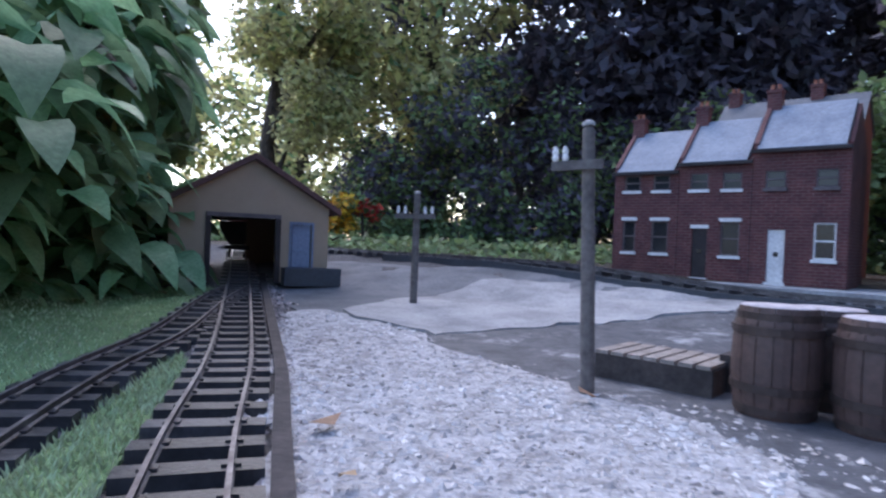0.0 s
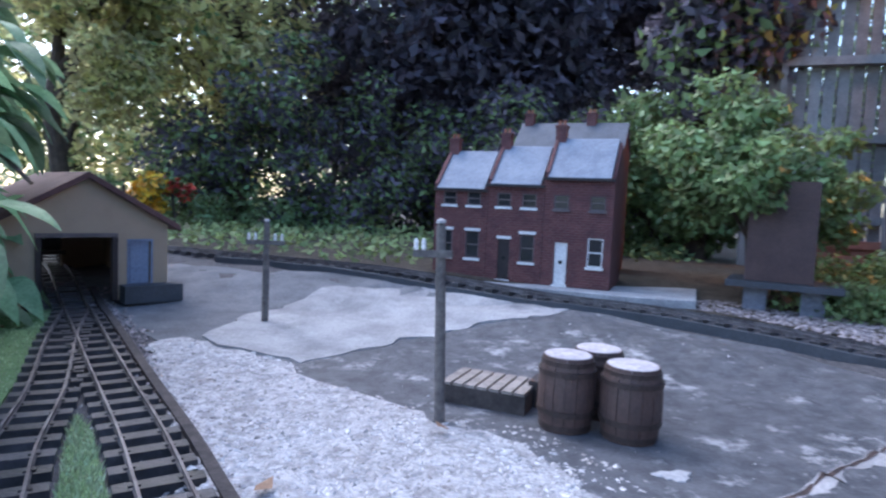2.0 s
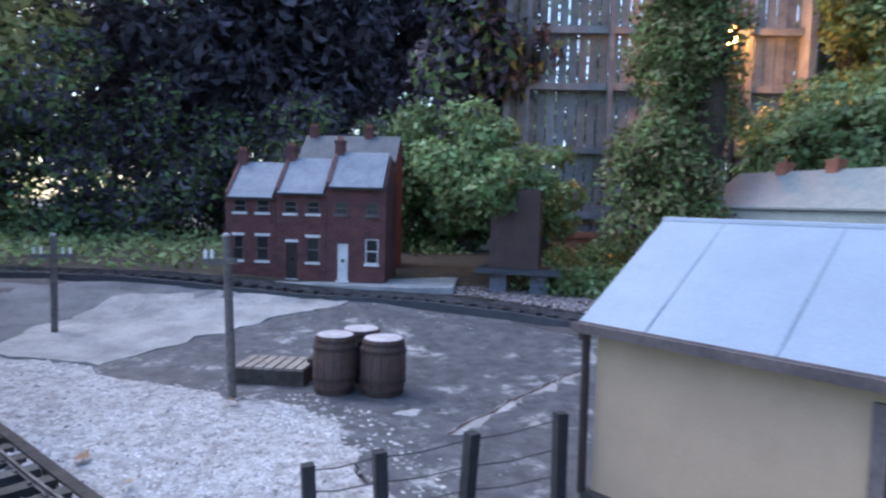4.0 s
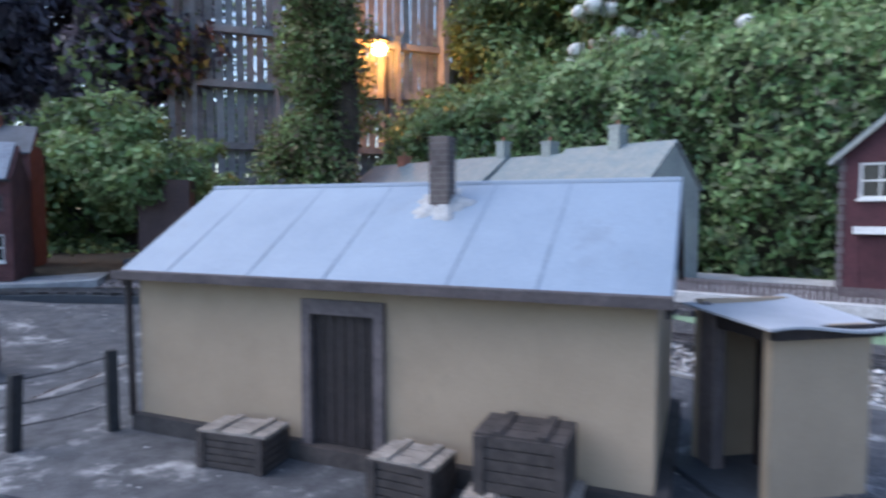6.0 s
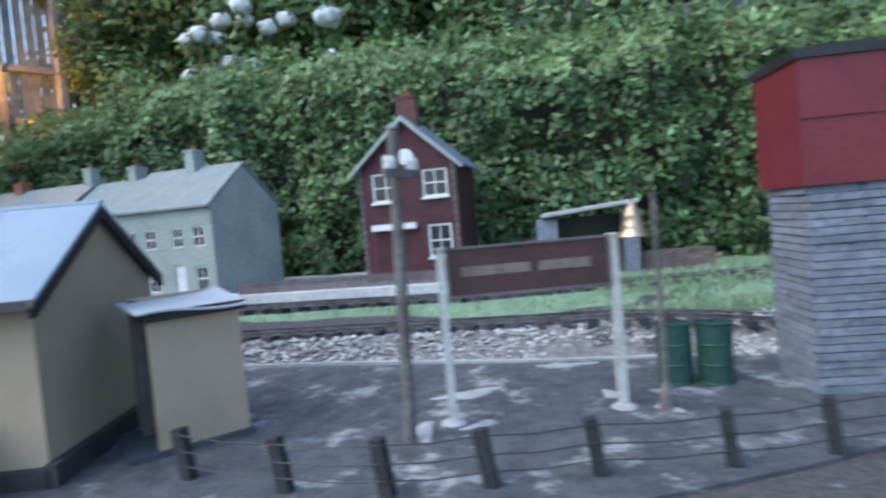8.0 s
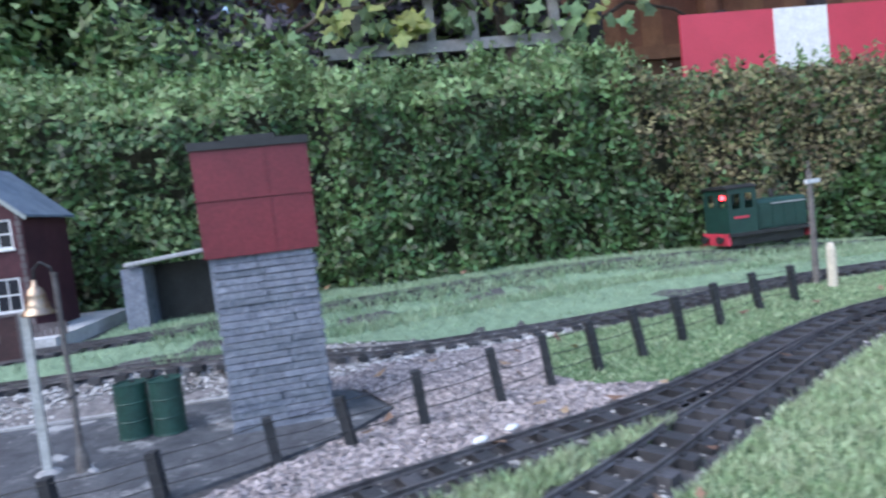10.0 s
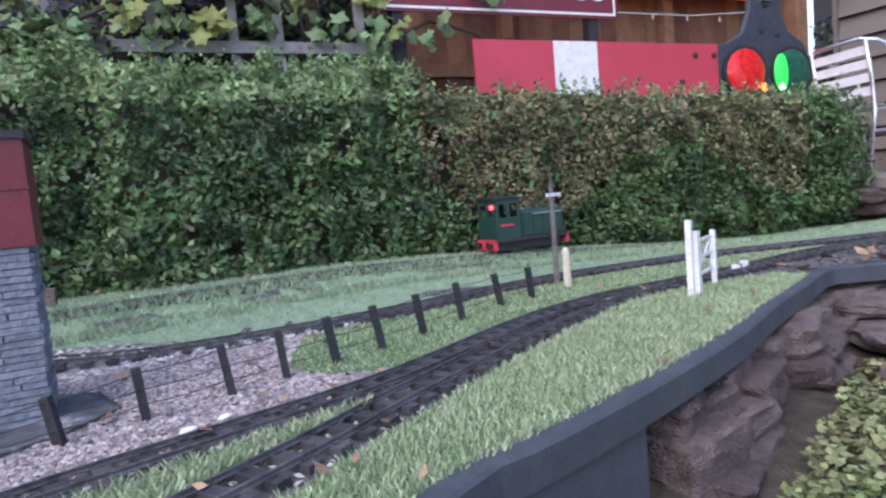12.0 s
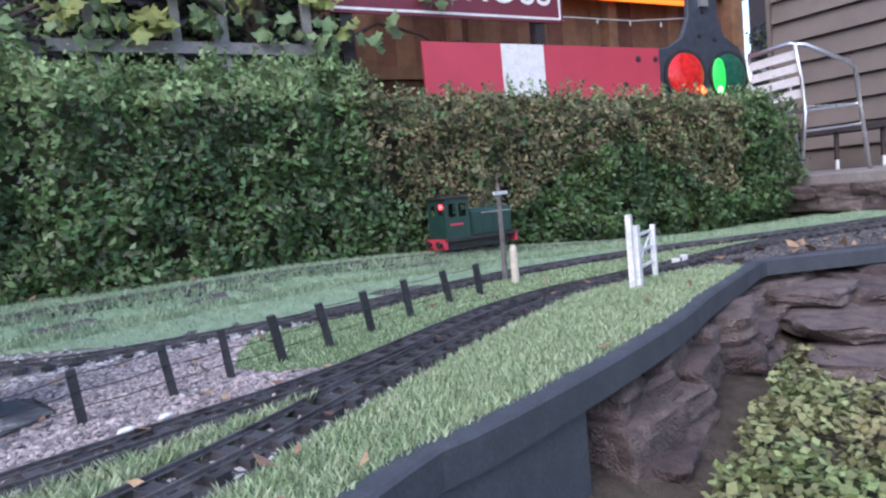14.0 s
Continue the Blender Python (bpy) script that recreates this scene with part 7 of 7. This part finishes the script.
tob.matrix_basis = Matrix.Translation((1.33, -0.003, 1.205)) @ Matrix.Rotation(radians(90), 4, 'X')


def board_fence(name, p0, p1, z0, z1, material, label, bw=0.10, rails=(), rail_side=-1, gap=0.004, thick=0.035):
    t = thing(name, axes(p0[0], p0[1], 0, p1[0] - p0[0], p1[1] - p0[1]), label, "fence", kind="structure")
    L = math.hypot(p1[0] - p0[0], p1[1] - p0[1])
    n = int(L / bw)
    rng = random.Random(n)
    data = None
    for i in range(n):
        if data is None:
            ob = part("board", box(gap / 2, bw - gap / 2, 0, 0.012, z0, z1), material, t, bevel=0.002); data = ob.data
        else:
            ob = new("board", data); ob.parent = t
        ob.matrix_basis = Matrix.Translation((i * bw, rng.uniform(-0.003, 0.003), rng.uniform(-0.01, 0.01)))
    for z in rails:
        part("rail", box(0, L, rail_side * 0.04 if rail_side < 0 else 0.013, -0.001 if rail_side < 0 else 0.05, z - thick, z + thick), material, t, bevel=0.003)
    for x in [i * 1.2 for i in range(int(L / 1.2) + 1)]:
        part("fence_post", box(x - thick, x + thick, -0.085, -0.002, z0, z1 + 0.03), material, t, bevel=0.004)
    return t


board_fence("brown_fence", (3.15, -1.2), (3.15, -6.2), -0.35, 1.75, M_BROWNFENCE, "brown vertical board fence behind the hedge", 0.12, (0.95, 1.55), gap=0.001)
grey = board_fence("grey_fence", (1.38, 1.666), (3.05, 0.717), -0.3, 2.2, M_FENCEWOOD, "weathered grey board fence lit orange by a lamp", 0.042, (0.26, 0.53, 0.79, 1.02, 1.35, 1.7), gap=0.007, thick=0.014)
for x in (0.085, 0.42, 0.57, 0.77, 0.97):
    part("batten", box(x - 0.010, x + 0.010, -0.062, -0.041, 0.0, 2.2), M_FENCEWOOD, grey, bevel=0.003)
board_fence("side_fence", (3.05, 0.70), (3.2, -1.2), -0.3, 2.0, M_FENCEWOOD, "weathered fence beyond the bushes", 0.12, (0.8, 1.5))

# clapboard house end with patio furniture
hw = thing("house_wall", axes(2.94, -6.29, 0.16, -1.0, -0.12), "taupe clapboard wall of the dwelling beside the patio", "wall", kind="structure")
for i in range(19):
    z = i * 0.16
    part("clapboard", prism([(0.0, z), (-0.050, z), (-0.016, z + 0.148), (0.0, z + 0.148)], 0.0, 3.66, "x"), M_SIDING, hw)
part("backing", box(0, 3.66, 0.0, 0.10, 0, 3.04), M_SIDING, hw)
# two dark walls added to stand in for the dark gap beside the clapboards
part("added_return_wall", box(-0.06, -0.002, 0.0, 1.9, 0, 3.04), M_DARKWOOD, hw, bevel=0.003)
part("added_passage_end", box(-1.2, -0.06, 1.8, 1.9, 0, 3.04), M_DARKWOOD, hw)
part("corner_post", box(-0.03, 0.0, -0.06, -0.004, 0, 3.04), M_SIDING, hw, bevel=0.003)
gp = thing("gate_post", axes(3.08, -6.02, 0.166, 1.0, 0.0), "weathered timber post at the end of the brown fence", "post")
part("shaft", box(-0.045, 0.045, -0.045, 0.045, 0.0, 2.2), M_BROWNFENCE, gp, bevel=0.004)
tree("passage_shrub", (3.30, -6.75, 0.166), 1.0, clump_set((3.25, -6.7, 0.95), (0.20, 0.18, 0.45), 22, 0.07, 0.14, 71), 3200, 0.05, M_DARKLEAF, "dark shrub in the passage beside the dwelling", 71, 0.02, 5, M_TREELEAF, 0.3, "shrub")



def patio_chair(m):
    t = thing("patio_chair", m, "aluminium patio chair with slatted back and curved arms", "chair")
    part("arm_rail", tube([(-0.27, -0.25, 0.0), (-0.265, -0.19, 0.42), (-0.26, -0.17, 0.66), (-0.255, -0.12, 0.705), (-0.25, 0.05, 0.76), (-0.24, 0.22, 0.82), (-0.17, 0.265, 0.845), (0.17, 0.265, 0.845), (0.24, 0.22, 0.82), (0.25, 0.05, 0.76), (0.255, -0.12, 0.705), (0.26, -0.17, 0.66), (0.265, -0.19, 0.42), (0.27, -0.25, 0.0)], 0.014, segs=10), M_ALU, t, smooth=True)
    for s in (-0.21, 0.21):
        part("back_leg", tube([(s * 1.15, 0.30, 0.0), (s, 0.21, 0.40), (s * 0.98, 0.225, 0.62), (s * 0.96, 0.26, 0.84)], 0.012, segs=8), M_ALU, t, smooth=True)
        part("seat_rail", tube([(s * 1.22, -0.19, 0.43), (s, 0.21, 0.41)], 0.011), M_ALU, t)
        part("lower_rail", tube([(s * 1.24, -0.21, 0.30), (s * 1.04, 0.24, 0.28)], 0.009), M_ALU, t)
    for i in range(4):
        z = 0.50 + i * 0.082
        part("back_slat", box(-0.205, 0.205, 0.205 + i * 0.013, 0.212 + i * 0.013, z, z + 0.055), M_WHITE, t, "pale metal slat", bevel=0.002)
    for i in range(7):
        y = -0.20 + i * 0.060
        part("seat_slat", box(-0.235, 0.235, y, y + 0.044, 0.432, 0.440), M_ALU, t, bevel=0.002)
    return t


patio_chair(axes(1.943, -5.03, 0.166, 0.975, -0.169) @ Matrix.Diagonal((0.78, 0.78, 0.78, 1)))
bn = thing("low_table", axes(2.05, -5.95, 0.166, 0.95, 0.2), "low dark patio table with slim legs", "table")
part("top", box(-0.35, 0.50, -0.18, 0.18, 0.23, 0.26), M_DARKWOOD, bn, bevel=0.004)
for x in (-0.3, -0.05, 0.2, 0.42):
    leg_ = part("leg", tube([(x, 0.13, 0.06), (x, 0.13, 0.232)], 0.014), M_DARKWOOD, bn)
    part("foot", tube([(x, 0.13, 0.0), (x, 0.13, 0.062)], 0.016), M_ALU, leg_, "pale foot")

# beam over the brown fence, lamplight on it made a glowing strip; small bulbs strung below
st = thing("lamplit_beam", Matrix(), "fence beam with a glowing strip standing in for orange lamplight", "lamp")
part("beam", box(3.0, 3.07, -5.6, -3.0, 1.43, 1.60), M_DARKWOOD, st, "dark wooden beam", bevel=0.004)
part("strip", box(2.985, 2.999, -5.55, -3.05, 1.395, 1.428), glow("orange strip", (1.0, 0.20, 0.015), 0.5), st, "glowing strip for the orange lamplight on the beam")
sl = thing("string_light", Matrix(), "thin pale string of small bulbs across the fence", "string light")
part("cable", tube([(3.14, -3.6, 1.33), (2.98, -3.64, 1.30), (2.98, -4.3, 1.268), (2.98, -4.9, 1.268), (2.98, -5.56, 1.32), (3.14, -5.6, 1.34)], 0.004), M_POSTWHITE, sl)
for i in range(7):
    y = -3.75 - i * 0.28
    part("bulb", lathe([(0.002, 0), (0.007, 0.008), (0.005, 0.03), (0.002, 0.036)], 8, cx=2.98, cy=y), M_POSTWHITE, sl).location.z = 1.235

# the lit garden lamp
lm = thing("garden_lamp", Matrix.Translation((2.13, 1.15, 0.055)), "lit orange garden lamp on a slim dark pole", "lamp")
part("pole", tube([(0, 0, -0.3), (0, 0, 0.90)], 0.012, segs=8), M_BLACK, lm)
part("hood", lathe([(0.050, 0.955), (0.040, 0.972), (0.008, 0.985)], 16, cx=-0.05), M_BLACK, lm)
part("bulb", lathe([(0.004, 0.895), (0.028, 0.905), (0.036, 0.925), (0.028, 0.945), (0.004, 0.953)], 16, cx=-0.05), glow("warm bulb", (1.0, 0.45, 0.10), 30.0), lm, "glowing orange bulb", smooth=True)
lp = new("lamp_light", bpy.data.lights.new("lamp_light", 'POINT'))
lp.data.energy, lp.data.color, lp.data.shadow_soft_size = 4.0, (1.0, 0.36, 0.06), 0.05
lp.location = (2.03, 1.13, 0.98)

# white hydrangea heads on the bush
gf = random.Random(44)
for i in range(22):
    cx, cy, cz = 2.13 + gf.uniform(-0.08, 0.12), -0.10 + gf.uniform(-0.30, 0.36), 0.84 + gf.uniform(-0.05, 0.20)
    gg = np.random.default_rng(i)
    D = gg.normal(0, 1, (520, 3)); D /= np.linalg.norm(D, axis=1)[:, None]
    lump = np.array([1 + 0.35 * noise.noise(Vector(q) * 1.6 + Vector((i, 0, 0))) for q in D])[:, None]
    head = leaf_cloud("flower_head", D * lump * gf.uniform(0.026, 0.042) * np.array([1, 1, 0.8]), D, 0.018, M_FLOWER, i, hydrangea, fold=0.05, aspect=0.9, spread=0.5)
    head["label"] = "round white flower head"
    head.location = (cx - 2.55, cy + 0.2, cz)
    part("stalk", tube([(0, 0, -0.02), (0.02, 0, -0.22)], 0.003, segs=5), M_HEDGELEAF, head)

# fallen leaves
gl = np.random.default_rng(77)
FL = []
for poly, n in ((TURF_EDGE, 10), (TURF_MID, 14), (TURF_HEDGE, 20), (PINK, 10), (TURF_LEFT, 8), (GRAVEL, 3)):
    FL += [(x, y, height(x, y) + 0.014) for x, y in scatter(poly, n, RG)]
for q, d in curve_points(SIDING[6:], 0.17) + curve_points(MAIN[9:15], 0.21):
    FL.append((q.x + gl.normal(0, 0.02), q.y + gl.normal(0, 0.02), height(q.x, q.y) + 0.018))
FL = np.array(FL)
tagged(leaf_cloud("fallen_leaves", FL, np.tile([0, 0, 1.0], (len(FL), 1)), 0.026, M_DEADLEAF, 6, aspect=0.55, fold=0.12, spread=0.6), "dry brown leaves lying on turf and track", "leaves", kind="stuff")

# rubble and dust beside the rear line
RUBBLE = [(0.50, 0.93), (0.74, 0.80), (0.92, 0.55), (1.03, 0.28), (1.15, 0.35), (1.06, 0.70), (0.85, 0.92)]
chips("rubble", scatter(RUBBLE, 2600, RG), 0.008, M_PINKCHIP, "pale broken stones strewn behind the rear line", RG)
chips("yard_grit", scatter(YARD, 700, RG), 0.0035, M_PALECHIP, "specks of pale grit scattered on the yard", RG)
GRIT = [q + Vector((-d.y, d.x, 0)) * RG.gauss(0.058, 0.012) for q, d in curve_points(MAIN[2:8], 0.0012)]
chips("track_grit", [(q.x, q.y) for q in GRIT], 0.0045, M_PINKCHIP, "brownish grit and debris edging the track", RG)
GRIT = [q + Vector((-d.y, d.x, 0)) * RG.gauss(0.0, 0.03) for q, d in curve_points(MAIN[2:8], 0.006) + curve_points(MAIN[8:20], 0.0022) + curve_points(SIDING[5:], 0.0022)]
chips("loose_ballast", [(q.x, q.y) for q in GRIT], 0.0045, M_PALECHIP, "loose pale ballast between the sleepers", RG, 0.001)

# leafy soil beyond the rear line
BORDER = [(-0.95, 1.80), (-0.35, 1.44), (0.10, 1.17), (0.42, 0.99), (0.70, 0.81), (0.93, 0.57), (1.06, 0.30), (1.20, 0.62), (2.5, 0.95), (2.5, 3.5), (-3.0, 3.5), (-3.0, 2.2)]
patch("border_soil", BORDER, 0.004, M_SOIL, "dark leafy border soil beyond the rear line", 0.12)
LITTER = [(-0.95, 1.84), (-0.35, 1.48), (0.10, 1.21), (0.50, 1.55), (1.2, 1.6), (1.2, 2.7), (-1.2, 2.7)]
lit_pts = np.array([(x, y, height(x, y) + 0.012 + 0.05 * RG.random() ** 2) for x, y in scatter(LITTER, 2600, RG)])
tagged(leaf_cloud("border_plants", lit_pts, np.tile([0, -0.2, 1.0], (len(lit_pts), 1)), 0.032, M_TREELEAF, 91, aspect=0.6), "low dark leaves covering the border soil", "plants", kind="stuff")

VERGE = [(0.86, -3.05), (0.91, -2.99), (0.955, -3.15), (0.985, -3.35), (0.985, -3.6), (0.93, -3.95), (0.60, -4.2), (0.70, -3.65), (0.83, -3.24)]
chips("verge_grit", scatter(VERGE, 2600, RG), 0.005, mat("dark ballast chip", (0.15, 0.14, 0.14), (0.07, 0.065, 0.07), 0.9, 40, 0.3, per="island", spread=0.5), "dark ballast chippings beside the track", RG)
vl = np.array([(x, y, height(x, y) + 0.012) for x, y in scatter(VERGE, 26, RG)] + [(x, y, bank_z(x, y) + 0.03) for x, y in scatter([(0.75, -3.1), (0.95, -3.5), (0.9, -4.3), (0.3, -4.2), (0.3, -3.5)], 120, RG)])
tagged(leaf_cloud("dry_leaves", vl, np.tile([0, 0, 1.0], (len(vl), 1)), 0.045, M_DEADLEAF, 16, aspect=0.5, fold=0.15, spread=0.7), "dry curled leaves on the soil and ballast", "leaves", kind="stuff")

# grass grown over the rear line at the foot of the hedge
OVER = [q + Vector((-d.y, d.x, 0)) * RG.uniform(-0.14, 0.17) for q, d in curve_points(OUTER[:6], 0.00007) if q.y < -1.2]
blades("line_turf_blades", [(q.x, q.y) for q in OVER], 0.021, M_MINT, "faded artificial grass grown over the rear line", RG)
